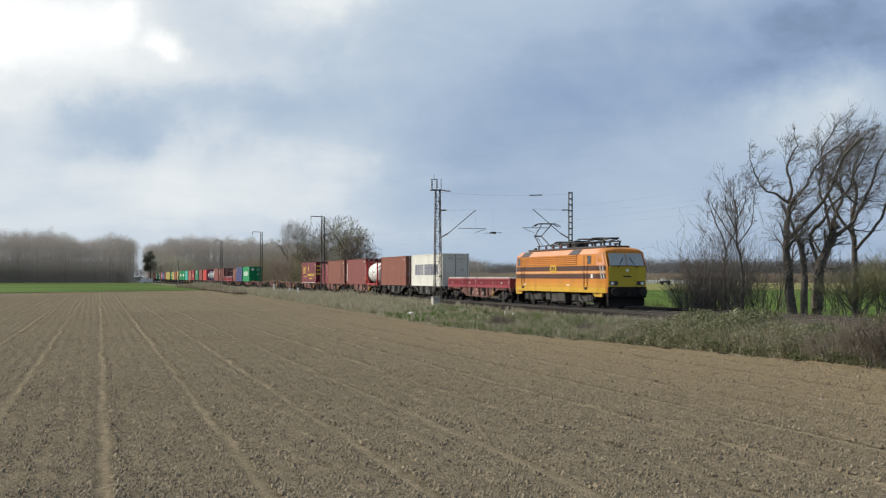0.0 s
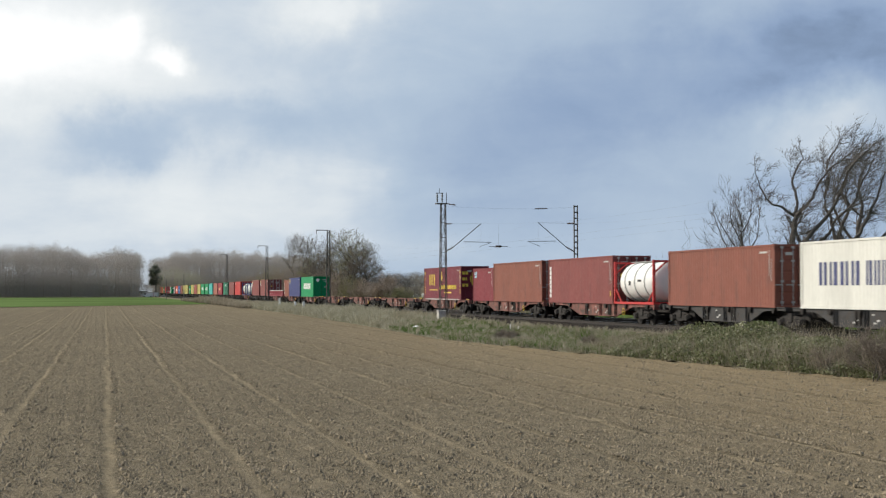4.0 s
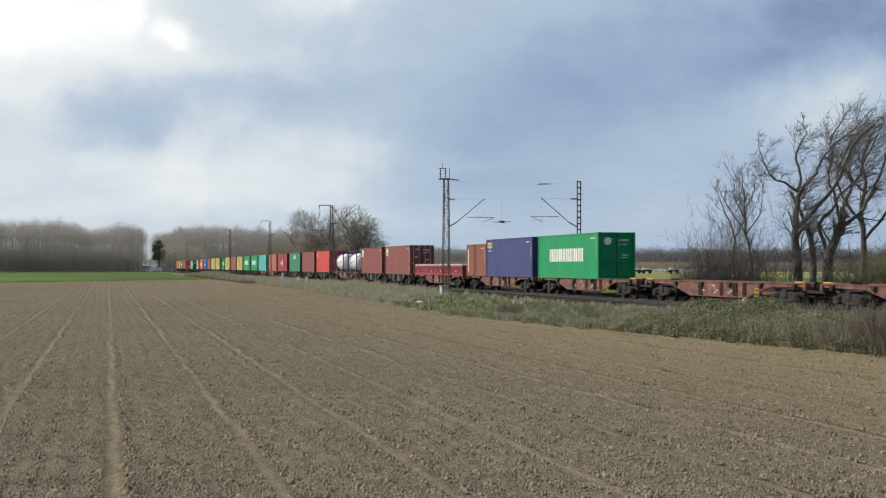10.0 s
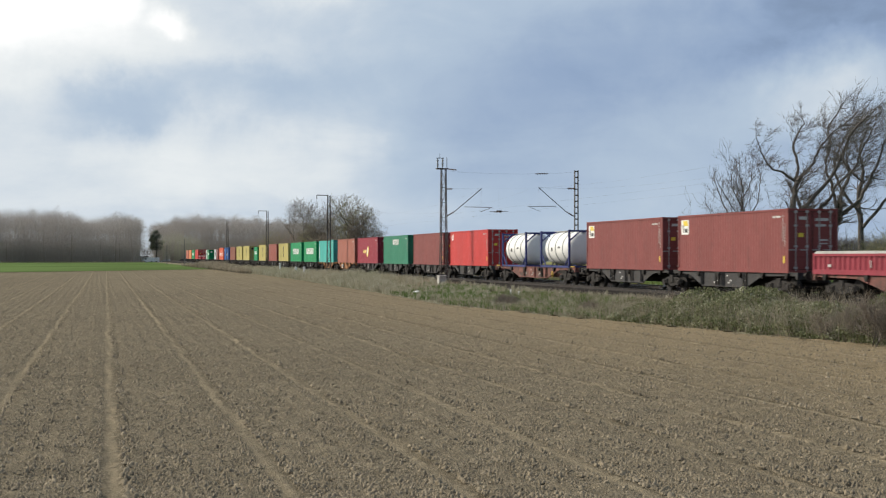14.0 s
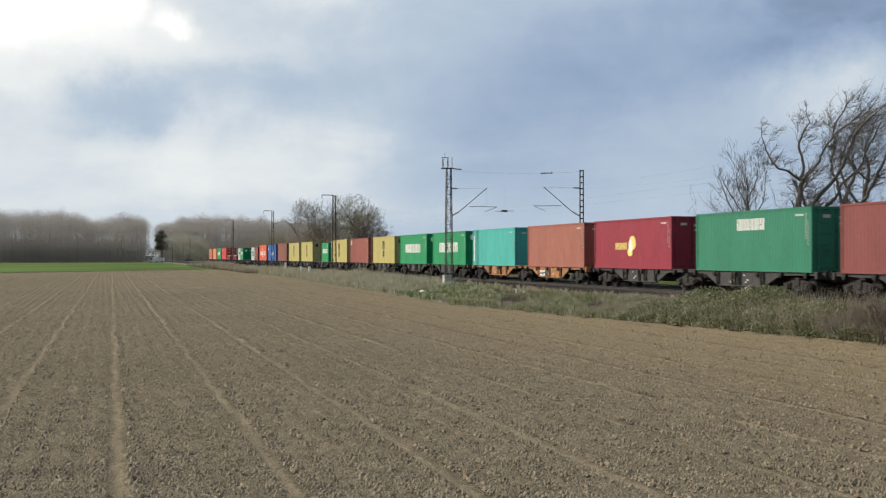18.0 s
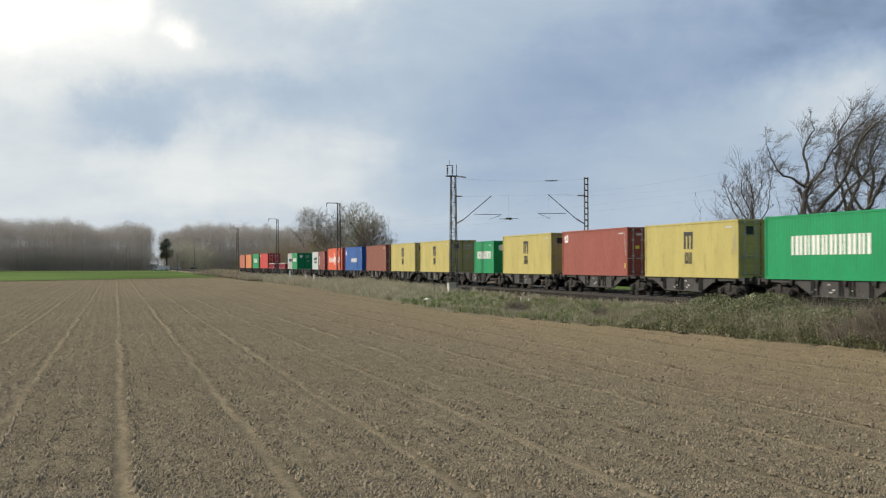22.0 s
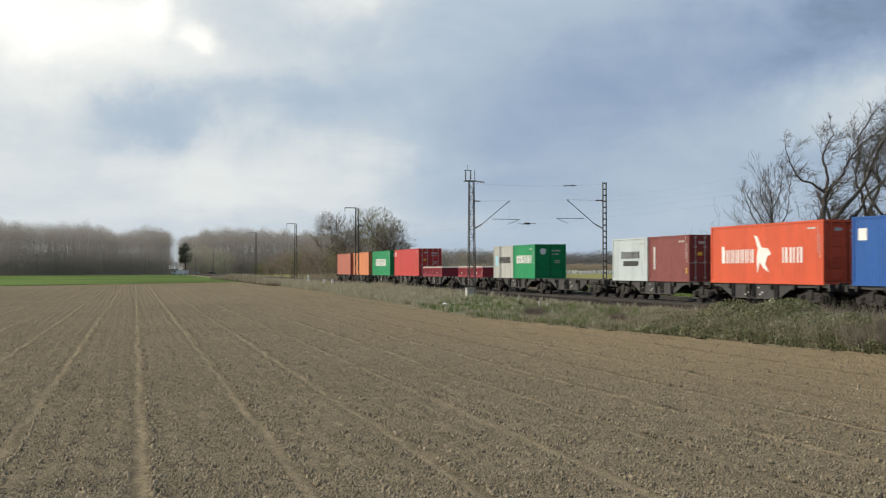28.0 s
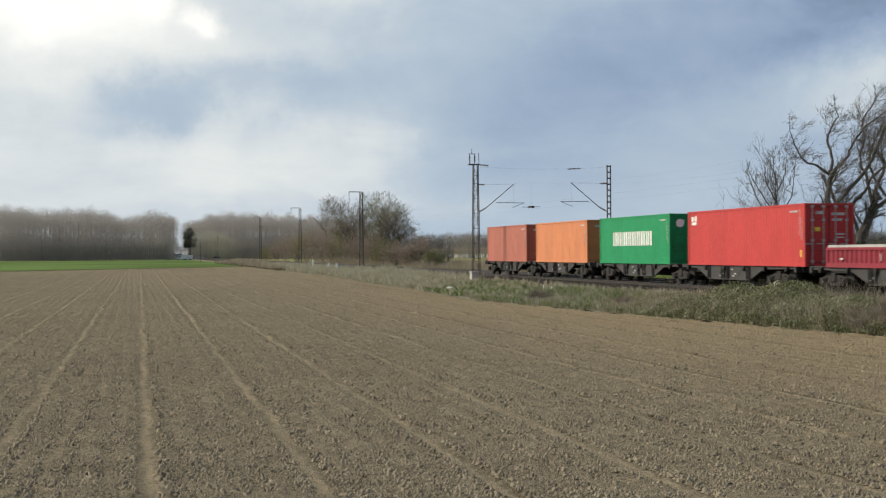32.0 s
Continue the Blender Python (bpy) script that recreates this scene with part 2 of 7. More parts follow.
ROW_STEP, ROW_SHIFT, ROW_SKEW = 2.2, 0.9, 0.0061
EARTH = earth_material()
DRY_GRASS_GROUND = surface("rough_grass_ground", (0.185, 0.17, 0.112), 0.95, vary=0.4, scale=0.5, fine=6, bump=0.05, shine=0.02)
MEADOW = surface("meadow", (0.108, 0.158, 0.056), 1.0, vary=0.3, scale=0.03, fine=1.5, shine=0.0)
ROUGH_MEADOW = surface("rough_pale_meadow", (0.235, 0.235, 0.105), 1.0, vary=0.3, scale=0.05, fine=1.5, shine=0.0)
LUSH_MEADOW = surface("lush_meadow", (0.1, 0.155, 0.045), 1.0, vary=0.3, scale=0.08, fine=1.5, shine=0.0)
PALE_FIELD = surface("pale_stubble", (0.32, 0.29, 0.15), 1.0, vary=0.2, scale=0.02, fine=1.0, shine=0.0)
LAND = surface("far_land", (0.16, 0.17, 0.07), 1.0, vary=0.3, scale=0.01, fine=0.5, shine=0.0)
BALLAST = surface("ballast", (0.036, 0.032, 0.029), 1.0, vary=0.35, scale=1.2, fine=18, bump=0.06, shine=0.03)
STEEL_DARK = surface("grimy_steel", (0.02, 0.018, 0.017), 0.75, 0.1, vary=0.35, scale=3, fine=25, dirt=(0.04, 0.031, 0.024), dirt_amount=0.5)
RAIL_STEEL = surface("rail_steel", (0.042, 0.035, 0.031), 0.6, 0.3, vary=0.25, scale=1, fine=20)
RAIL_TOP = surface("polished_rail_head", (0.55, 0.54, 0.52), 0.25, 1.0, vary=0.1)
SLEEPER = surface("dirty_sleeper", (0.05, 0.045, 0.04), 0.9, vary=0.2, scale=4, fine=30)
GALVANISED = surface("weathered_galvanised_steel", (0.2, 0.2, 0.19), 0.6, 0.3, vary=0.25, scale=2, fine=18)
MAST_STEEL = surface("weathered_mast_steel", (0.1, 0.095, 0.09), 0.7, 0.3, vary=0.3, scale=2, fine=18, dirt=(0.16, 0.1, 0.06), dirt_amount=0.2)
CONCRETE = surface("pale_concrete", (0.42, 0.41, 0.38), 0.9, vary=0.15, scale=3, fine=25, bump=0.01)
CERAMIC = surface("brown_ceramic", (0.09, 0.05, 0.035), 0.3, vary=0.1)
WIRE = surface("copper_wire", (0.12, 0.13, 0.12), 0.5, 0.7, vary=0.1)
BARK = surface("bark", (0.125, 0.11, 0.097), 0.95, vary=0.35, scale=3, fine=22, bump=0.03, dirt=(0.12, 0.13, 0.08), dirt_amount=0.3)
TWIG = blade_material("twigs", ((0.2, 0.17, 0.14), (0.28, 0.24, 0.2), (0.37, 0.32, 0.26)))
# far woods: the haze of distance is painted in as paler twigs
HAZED_WOOD_TWIG = blade_material("haze_paled_wood_twigs", ((0.33, 0.307, 0.285), (0.37, 0.345, 0.32), (0.42, 0.392, 0.365)))
SCRUB = blade_material("scrub_twigs", ((0.36, 0.295, 0.24), (0.45, 0.375, 0.31), (0.54, 0.46, 0.385)))
BUD_TWIG = blade_material("budding_twigs", ((0.28, 0.25, 0.17), (0.37, 0.345, 0.21), (0.47, 0.455, 0.26)))
BLADES = blade_material("dry_and_green_grass", ((0.19, 0.195, 0.115), (0.3, 0.287, 0.205), (0.41, 0.39, 0.3), (0.56, 0.54, 0.44)))
GREEN_BLADES = blade_material("green_weeds", ((0.055, 0.105, 0.025), (0.115, 0.18, 0.05), (0.21, 0.265, 0.09)))
BRAMBLE = blade_material("bramble_leaves", ((0.062, 0.075, 0.036), (0.125, 0.142, 0.068), (0.24, 0.25, 0.145), (0.55, 0.54, 0.42)))
WHITE_PAINT = surface("white_paint", (0.75, 0.75, 0.73), 0.5, vary=0.06)
BLACK_PAINT = surface("black_paint", (0.017, 0.016, 0.016), 0.75, vary=0.3, shine=0.15)
BLACK_RUBBER = surface("black_rubber", (0.015, 0.015, 0.015), 0.8, vary=0.2)


# ---- shaping ----
def part(name, bm, material, parent=None, label=""):
    """Links a bmesh as one mesh object under a thing or a part."""
    me = bpy.data.meshes.new(name)
    bm.to_mesh(me)
    bm.free()
    return hang(name, me, material, parent, label)


def hang(name, me, material, parent=None, label=""):
    if material and not me.materials:
        me.materials.append(material)
    ob = new(name, me)
    if parent:
        ob.parent = parent
    return tagged(ob, label)


def sheet(name, verts, faces, material, parent=None, label="", smooth=False):
    me = bpy.data.meshes.new(name)
    if isinstance(verts, np.ndarray):
        me.vertices.add(len(verts))
        me.vertices.foreach_set("co", verts.astype(np.float32).ravel())
        me.loops.add(faces.size)
        me.loops.foreach_set("vertex_index", faces.astype(np.int32).ravel())
        me.polygons.add(len(faces))
        me.polygons.foreach_set("loop_start", np.arange(0, faces.size, faces.shape[1], dtype=np.int32))
        me.update(calc_edges=True)
    else:
        me.from_pydata(verts, [], faces)
    if smooth:
        me.polygons.foreach_set("use_smooth", [True] * len(me.polygons))
    me.update()
    return hang(name, me, material, parent, label)


def thing(name, label, category, group="", at=None):
    ob = new(name)
    ob.empty_display_size = 0.3
    if at is not None:
        ob.matrix_world = at
    return tagged(ob, label, category, group)


def box(bm, x0, x1, y0, y1, z0, z1, bevel=0.0):
    made = bmesh.ops.create_cube(bm, size=1, matrix=Matrix.LocRotScale(((x0 + x1) / 2, (y0 + y1) / 2, (z0 + z1) / 2), None, (x1 - x0, y1 - y0, z1 - z0)))
    if bevel:
        edges = {e for v in made["verts"] for e in v.link_edges}
        bmesh.ops.bevel(bm, geom=list(edges), offset=bevel, segments=1, affect="EDGES")
    return bm


def rod(bm, a, b, r, r2=None, sides=8):
    a, b = Vector(a), Vector(b)
    m = Matrix.Translation((a + b) / 2) @ (b - a).to_track_quat("Z", "Y").to_matrix().to_4x4()
    bmesh.ops.create_cone(bm, cap_ends=True, segments=sides, radius1=r, radius2=r if r2 is None else r2, depth=(b - a).length, matrix=m)
    return bm


def prism(bm, outline, y0, y1):
    """A plate cut to an outline in x and z, from y0 to y1."""
    front, back = [bm.verts.new((x, y0, z)) for x, z in outline], [bm.verts.new((x, y1, z)) for x, z in outline]
    bm.faces.new(front)
    bm.faces.new(back[::-1])
    k = len(outline)
    for i in range(k):
        bm.faces.new((front[i], back[i], back[(i + 1) % k], front[(i + 1) % k]))
    bmesh.ops.recalc_face_normals(bm, faces=bm.faces)
    return bm


def B():
    return bmesh.new()


# ---- the ground ----
def smooth(a, b, v):
    k = np.clip((v - a) / (b - a), 0, 1)
    return k * k * (3 - 2 * k)


def field_level(x):
    return -1.13 + 0.4 * smooth(95, 330, np.asarray(x, float))


def field_edge(x):
    """How far the tilled field keeps from the middle of the near track."""
    return np.interp(x, (20, 49, 73, 92, 132, 188, 320, 700), (5.2, 5.2, 8.1, 10.0, 7.9, 6.6, 6.2, 6.2))


def grid(name, xs, ys, zs, material, label="", smooth_faces=True):
    """A sheet over xs by ys (each 2-D), with heights zs."""
    r, c = xs.shape
    verts = np.stack([xs, ys, zs], -1).reshape(-1, 3)
    i = np.arange((r - 1) * c).reshape(r - 1, c)[:, :-1].ravel()
    faces = np.stack([i, i + c, i + c + 1, i + 1], -1)
    ob = sheet(name, verts, faces, material, smooth=smooth_faces)
    return tagged(ob, label, kind="structure")


def lumps(x, y, rng):
    """A rough relief from waves of many lengths, in about -1 to 1."""
    z = np.zeros_like(x)
    for k in range(14):
        a, w = rng.uniform(0, 6.28), rng.uniform(1.2, 9.0)
        z += np.sin((x * math.cos(a) + y * math.sin(a)) * w + rng.uniform(0, 6.28)) * (1.6 / w)
    return z / 3.0


def build_ground():
    rng = np.random.default_rng(3)
    # the land: one sheet to the horizon
    ring = np.array([0, 40, 90, 160, 300, 500, 800, 1300, 2200, 3400, 4600.0])
    turn = np.linspace(0, 2 * math.pi, 49)
    rr, tt = np.meshgrid(ring, turn, indexing="ij")
    x, y = 60 + rr * np.cos(tt), rr * np.sin(tt)
    near = np.full_like(x, -1.45)
    far = -0.85 + 0 * x
    grid("ground", x, y, np.where(rr > 280, far, near) - 0.2 * (y > 5), LAND, "flat farmland reaching to the horizon")
    # the tilled field, finely broken near the viewer
    xs = np.concatenate([np.arange(-40, 14, 1.0), np.arange(14, 44, 0.15), np.arange(44, 90, 0.4), np.arange(90, 320, 1.5)])
    v = np.concatenate([np.linspace(0, 0.45, 360), np.linspace(0.45, 1, 40)[1:]])
    X, V = np.meshgrid(xs, v, indexing="ij")
    E = field_edge(X)
    Y = E + V * (105 - E)
    fine = rng.normal(0, 1, X.shape)
    rough = np.clip(lumps(X, Y, rng), -1, 1.5)
    row = np.abs(((Y + ROW_SKEW * X + ROW_SHIFT) / ROW_STEP) % 1 - 0.5)
    soft = 1 - 0.75 * (row < 0.08)
    Z = field_level(X) + (0.02 * rough + 0.02 * fine * (X < 90)) * soft + 0.012 * np.cos((Y + ROW_SHIFT) * 2 * math.pi / 0.5) - 0.02 * (row < 0.08)
    grid("tilled_field", X, Y, Z, EARTH, "bare brown tilled earth with pale rolled tracks")
    # clods of earth near the viewer
    clods(rng)
    # young green crop beyond the tilled field
    V, Y = np.meshgrid(np.linspace(0, 1, 80), np.linspace(6.2, 330, 60), indexing="ij")
    start = np.maximum(300 - 1.1 * (Y - 6.2), 225)
    X = start + V * (790 - start)
    grid("green_crop", X, Y, field_level(X) + 0.05, MEADOW, "short bright green young crop in a flat field")
    # verge between field and track
    xs = np.concatenate([np.arange(-40, 120, 0.5), np.arange(120, 760, 3.0)])
    X, V = np.meshgrid(xs, np.linspace(0, 1, 14), indexing="ij")
    E = field_edge(X) + 0.35
    Y = 3.0 + V * (E - 3.0)
    low = field_level(X)
    Z = -0.5 + (low + 0.5) * smooth(0, 0.85, V) + 0.05 * lumps(X * 1.3, Y * 2, rng)
    grid("grass_verge", X, Y, Z, DRY_GRASS_GROUND, "rough sloping verge of dry grass below the track")
    # ballast under both tracks
    prof = ((4.9, -1.1), (3.2, -0.6), (2.2, -0.21), (-6.3, -0.21), (-7.6, -0.5), (-8.8, -0.8))
    xs = np.concatenate([np.arange(-40, 160, 0.5), np.arange(160, 900, 4.0)])
    X = np.repeat(xs[:, None], 40, 1)
    yy = np.linspace(4.9, -8.8, 40)
    Y = np.repeat(yy[None], len(xs), 0)
    Z = np.interp(-Y, [-p[0] for p in prof], [p[1] for p in prof]) + 0.025 * rng.normal(0, 1, X.shape)
    grid("ballast_bed", X, Y, Z, BALLAST, "dark brown crushed stone ballast under two tracks", False)
    # rough meadow and pale field on the far side
    X, Y = np.meshgrid(np.arange(-60, 306, 5.0), np.linspace(-8.6, -260, 40), indexing="ij")
    grid("green_meadow", X, Y, -0.75 + 0.06 * lumps(X * 0.2, Y * 0.2, rng), LUSH_MEADOW, "green meadow just behind the railway")
    X, Y = np.meshgrid(np.arange(304, 1000, 20.0), np.linspace(-8.6, -260, 40), indexing="ij")
    grid("far_meadow", X, Y, -0.75 + 0.06 * lumps(X * 0.2, Y * 0.2, rng), ROUGH_MEADOW, "pale green meadow behind the railway")
    X, Y = np.meshgrid(np.linspace(-100, 1500, 50), np.linspace(-260, -900, 20), indexing="ij")
    grid("pale_field", X, Y, -0.7 + 0 * X, PALE_FIELD, "pale stubble field far behind the railway")


CLOD = blade_material("dry_clods", ((0.115, 0.095, 0.067), (0.215, 0.178, 0.122), (0.315, 0.26, 0.18)), 0.95, 0.0)


def scatter(rng, count, near, far, power):
    """Places on the tilled field in front of the viewer, thinning out with the distance."""
    d = near + far * rng.random(count) ** power
    a = np.radians(rng.uniform(-24, 24, count) + HEADING)
    x, y = EYE[0] + d * np.cos(a), EYE[1] + d * np.sin(a)
    keep = y > field_edge(x) + 0.2
    x, y = x[keep], y[keep]
    side = ((y + ROW_SKEW * x + ROW_SHIFT) / ROW_STEP) % 1
    band = 0.5 + 0.5 * np.cos(2 * math.pi * (side * 5 + 0.35 * lumps(x * 0.35, y, rng)))
    ridge = np.exp(-((side - 0.4) / 0.05) ** 2)
    return x, y, (0.65 + 0.5 * band + 0.3 * ridge) * np.where(np.abs(side - 0.5) < 0.06, 0.25, 1.0)


def clods(rng):
    """Clods and crumbs of earth lying on the field, each kind joined into one piece."""
    lump = np.array([(1, 0, -0.2), (0.1, 1, -0.2), (-1, 0.1, -0.2), (0, -1, -0.2), (0.45, 0.25, 0.75), (-0.3, 0.4, 0.55), (-0.5, -0.3, 0.9), (0.25, -0.45, 0.6)])
    lump_faces = np.array([(0, 1, 4), (1, 5, 4), (1, 2, 5), (2, 6, 5), (2, 3, 6), (3, 7, 6), (3, 0, 7), (0, 4, 7), (4, 5, 6), (4, 6, 7)])
    crumb = np.array([(1, 0, -0.1), (0, 1, -0.1), (-1, 0, -0.1), (0, -1, -0.1), (0.15, 0.1, 0.9)])
    crumb_faces = np.array([(0, 1, 4), (1, 2, 4), (2, 3, 4), (3, 0, 4)])
    for name, label, base, tri, count, near, far, power, least, most in (
            ("earth_clods", "hard broken clods of dry brown earth on the field", lump, lump_faces, 105000, 16.0, 120, 2.0, 0.009, 0.024),
            ("earth_crumbs", "crumbs of dry brown earth on the field", crumb, crumb_faces, 150000, 16.0, 120, 2.0, 0.006, 0.018)):
        x, y, swell = scatter(rng, count, near, far, power)
        size = (least + most * rng.random(len(x)) ** 1.7) * swell
        t = rng.uniform(0, 6.28, len(x))
        k = len(base)
        jit = base[None] * (1 + 0.34 * rng.normal(0, 1, (len(x), k, 3)))
        jit[..., 0] *= rng.uniform(0.8, 1.5, len(x))[:, None]
        px = (jit[..., 0] * np.cos(t)[:, None] - jit[..., 1] * np.sin(t)[:, None]) * size[:, None] + x[:, None]
        py = (jit[..., 0] * np.sin(t)[:, None] + jit[..., 1] * np.cos(t)[:, None]) * size[:, None] + y[:, None]
        pz = 1.15 * jit[..., 2] * size[:, None] + field_level(x)[:, None] + 0.01
        v = np.stack([px, py, pz], -1).reshape(-1, 3)
        f = (tri[None] + k * np.arange(len(x))[:, None, None]).reshape(-1, 3)
        tagged(sheet(name, v, f, CLOD), label, "soil", kind="stuff")


def build_track():
    """Two tracks: rails on sleepers."""
    for k, y in enumerate((0.0, -4.0)):
        track = thing("railway_track", "steel rails on concrete sleepers in brown ballast", "track", "railway tracks")
        for side in (0.755, -0.755):
            bm = B()
            for x0, x1 in ((-40, 200), (200, 900)):
                box(bm, x0, x1, y + side - 0.035, y + side + 0.035, -0.03, -0.002)
                box(bm, x0, x1, y + side - 0.01, y + side + 0.01, -0.14, -0.03)
                box(bm, x0, x1, y + side - 0.07, y + side + 0.07, -0.17, -0.14)
            rail = part("rail", bm, RAIL_STEEL, track)
            part("rail_head", box(B(), -40, 900, y + side - 0.026, y + side + 0.026, -0.002, 0.002), RAIL_TOP, rail, "polished running surface")
        bm = box(B(), -0.13, 0.13, -1.3, 1.3, -0.26, -0.15, 0.02)
        me = bpy.data.meshes.new("sleeper")
        bm.to_mesh(me)
        bm.free()
        me.materials.append(SLEEPER)
        for i in range(110):
            ob = new("sleeper", me)
            ob.parent, ob.location = track, (28 + 0.6 * i, y, 0)


build_ground()
build_track()


# ---- overhead line ----
def lattice_mast(x, y, height, base=0.36, top=0.17, step=0.62, name="catenary_mast", label="tapered steel lattice catenary mast, weathered brown-grey", foot=-0.9, ladder=False):
    mast = thing(name, label, "mast", "catenary masts", pose(x, y, 0))
    def half(z):
        return (base + (top - base) * (z - foot) / (height - foot)) / 2
    if ladder:
        # two channels joined by level plates
        for sy in (-1, 1):
            part("leg", box(B(), -0.09, 0.09, *sorted((sy * base / 2, sy * (base / 2 - 0.055))), foot, height), MAST_STEEL, mast)
        z = foot + 0.4
        while z < height - 0.1:
            part("batten_plate", box(B(), -0.06, 0.06, -base / 2 + 0.05, base / 2 - 0.05, z, z + 0.1), MAST_STEEL, mast)
            z += step
        part("footing", box(B(), -0.45, 0.45, -0.45, 0.45, foot - 0.6, foot + 0.12, 0.03), CONCRETE, mast, "concrete footing")
        return mast
    for sx in (-1, 1):
        for sy in (-1, 1):
            a, b = half(foot), half(height)
            bm = rod(B(), (sx * a, sy * a, foot), (sx * b, sy * b, height), 0.042, sides=4)
            part("leg", bm, MAST_STEEL, mast)
    z, k = foot + 0.4, 0
    bm = B()
    while z < height - 0.3:
        h0, h1 = half(z), half(z + step)
        s = 1 if k % 2 else -1
        for sy in (-1, 1):
            rod(bm, (-h0, sy * h0, z), (h0, sy * h0, z), 0.022, sides=4)
            rod(bm, (s * h0, sy * h0, z), (-s * h1, sy * h1, z + step), 0.016, sides=4)
            rod(bm, (sy * h0, -h0, z), (sy * h0, h0, z), 0.022, sides=4)
            rod(bm, (sy * h0, s * h0, z), (sy * h1, -s * h1, z + step), 0.016, sides=4)
        z, k = z + step, k + 1
    tagged(part("lacing", bm, MAST_STEEL, mast, "crossed steel lacing bars"), kind="stuff")
    bm = box(B(), -0.45, 0.45, -0.45, 0.45, foot - 0.6, foot + 0.12, 0.03)
    part("footing", bm, CONCRETE, mast, "concrete footing")
    return mast


def insulator(a, b, parent, name="insulator"):
    bm = B()
    a, b = Vector(a), Vector(b)
    rod(bm, a, b, 0.03)
    for i in range(6):
        p = a.lerp(b, 0.15 + 0.14 * i)
        q = a.lerp(b, 0.19 + 0.14 * i)
        rod(bm, p, q, 0.09, 0.06, 10)
    part(name, bm, CERAMIC, parent, "brown ribbed insulator")


def cantilever(mast, side, wire_y):
    """Bracket tubes that hold the wires over the track; side: the way from the mast to its track, wire_y its middle from the mast."""
    s = side
    arm = part("cantilever_tube", rod(B(), (0, s * 0.9, 5.55), (0, wire_y, 7.5), 0.032), MAST_STEEL, mast)
    insulator((0, s * 0.18, 5.15), (0, s * 0.9, 5.55), mast)
    insulator((0, s * 0.1, 7.45), (0, s * 0.75, 7.45), mast)
    part("top_tie", rod(B(), (0, s * 0.75, 7.45), (0, wire_y, 7.5), 0.006), WIRE, mast)
    part("steady_tube", rod(B(), (0, s * 1.75, 5.98), (0, wire_y + s * 0.9, 5.95), 0.025), GALVANISED, mast)
    part("steady_arm", rod(B(), (0, wire_y + s * 0.75, 5.9), (0, wire_y - s * 0.15, 5.55), 0.018), GALVANISED, mast)
    part("dropper", rod(B(), (0, wire_y, 7.5), (0, wire_y - s * 0.05, 5.98), 0.003), WIRE, mast)


MAST_X = 120.3
a = lattice_mast(MAST_X, 3.25, 9.1, 0.58, 0.36, label="tapered steel lattice catenary mast with insulators on top")
cantilever(a, -1, -3.25)
for dx, dy in ((0.0, 0.08), (0.0, 0.5)):
    bm = rod(B(), (dx, dy, 9.15), (dx, dy, 10.0), 0.035)
    for k in range(5):
        rod(bm, (dx, dy, 9.3 + 0.12 * k), (dx, dy, 9.36 + 0.12 * k), 0.1, 0.06, 10)
    part("top_insulator", bm, GALVANISED, a, "grey upright ribbed insulator")
part("top_ring", rod(B(), (0, -0.02, 9.98), (0, 0.6, 9.98), 0.03), MAST_STEEL, a)
part("top_bracket", box(B(), -0.3, 0.3, -0.3, 0.6, 9.06, 9.15), MAST_STEEL, a)
part("lightning_rod", rod(B(), (0, -0.28, 9.1), (0, -0.28, 10.05), 0.025), MAST_STEEL, a)
part("spike", rod(B(), (0, 0.32, 9.95), (0, 0.32, 10.4), 0.018), MAST_STEEL, a)
insulator((0, -0.3, 9.1), (0, -1.1, 9.02), a)
b = lattice_mast(117.3, -7.25, 8.95, 0.34, 0.34, 0.49, label="slender ladder-like steel catenary mast behind the far track", ladder=True)
cantilever(b, 1, 3.25)
for x, h in ((179.4, 9.4), (243.8, 9.5), (318.0, 9.9)):
    m = lattice_mast(x, 3.25, h, 0.5, 0.3, label="steel lattice catenary mast with a short arm on top")
    part("top_arm", rod(B(), (0, 0, h), (0, 1.5, h + 0.02), 0.05), MAST_STEEL, m)
    part("arm_drop", rod(B(), (0, 1.5, h + 0.02), (0, 1.5, h - 0.45), 0.04), MAST_STEEL, m)
    part("side_stub", rod(B(), (0, 0, h - 2.2), (0, -0.8, h - 2.2), 0.04), MAST_STEEL, m)


def wire(name, label, y, z0, x0, x1, sag, r, gaps=()):
    cu = bpy.data.curves.new(name, "CURVE")
    cu.dimensions, cu.bevel_depth, cu.bevel_resolution = "3D", r, 1
    sp = cu.splines.new("POLY")
    pts = []
    for a, b in zip(gaps[:-1], gaps[1:]):
        for i in range(12):
            k = i / 12
            pts.append((a + (b - a) * k, y, z0 - sag * 4 * k * (1 - k)))
    pts.append((gaps[-1], y, z0))
    sp.points.add(len(pts) - 1)
    for p, q in zip(sp.points, pts):
        p.co = (*q, 1)
    cu.materials.append(WIRE)
    return tagged(new(name, cu), label, "wire", "overhead wires")


SPANS = (-20, 49, 119.3, 179.4, 243.8, 318, 390)
for y in (0.0, -4.0):
    wire("contact_wire", "thin copper contact wire above the track", y, 5.7, -20, 390, 0.0, 0.0022, SPANS)
    wire("messenger_wire", "thin sagging carrier wire above the contact wire", y, 7.5, -20, 390, 1.0, 0.002, SPANS)
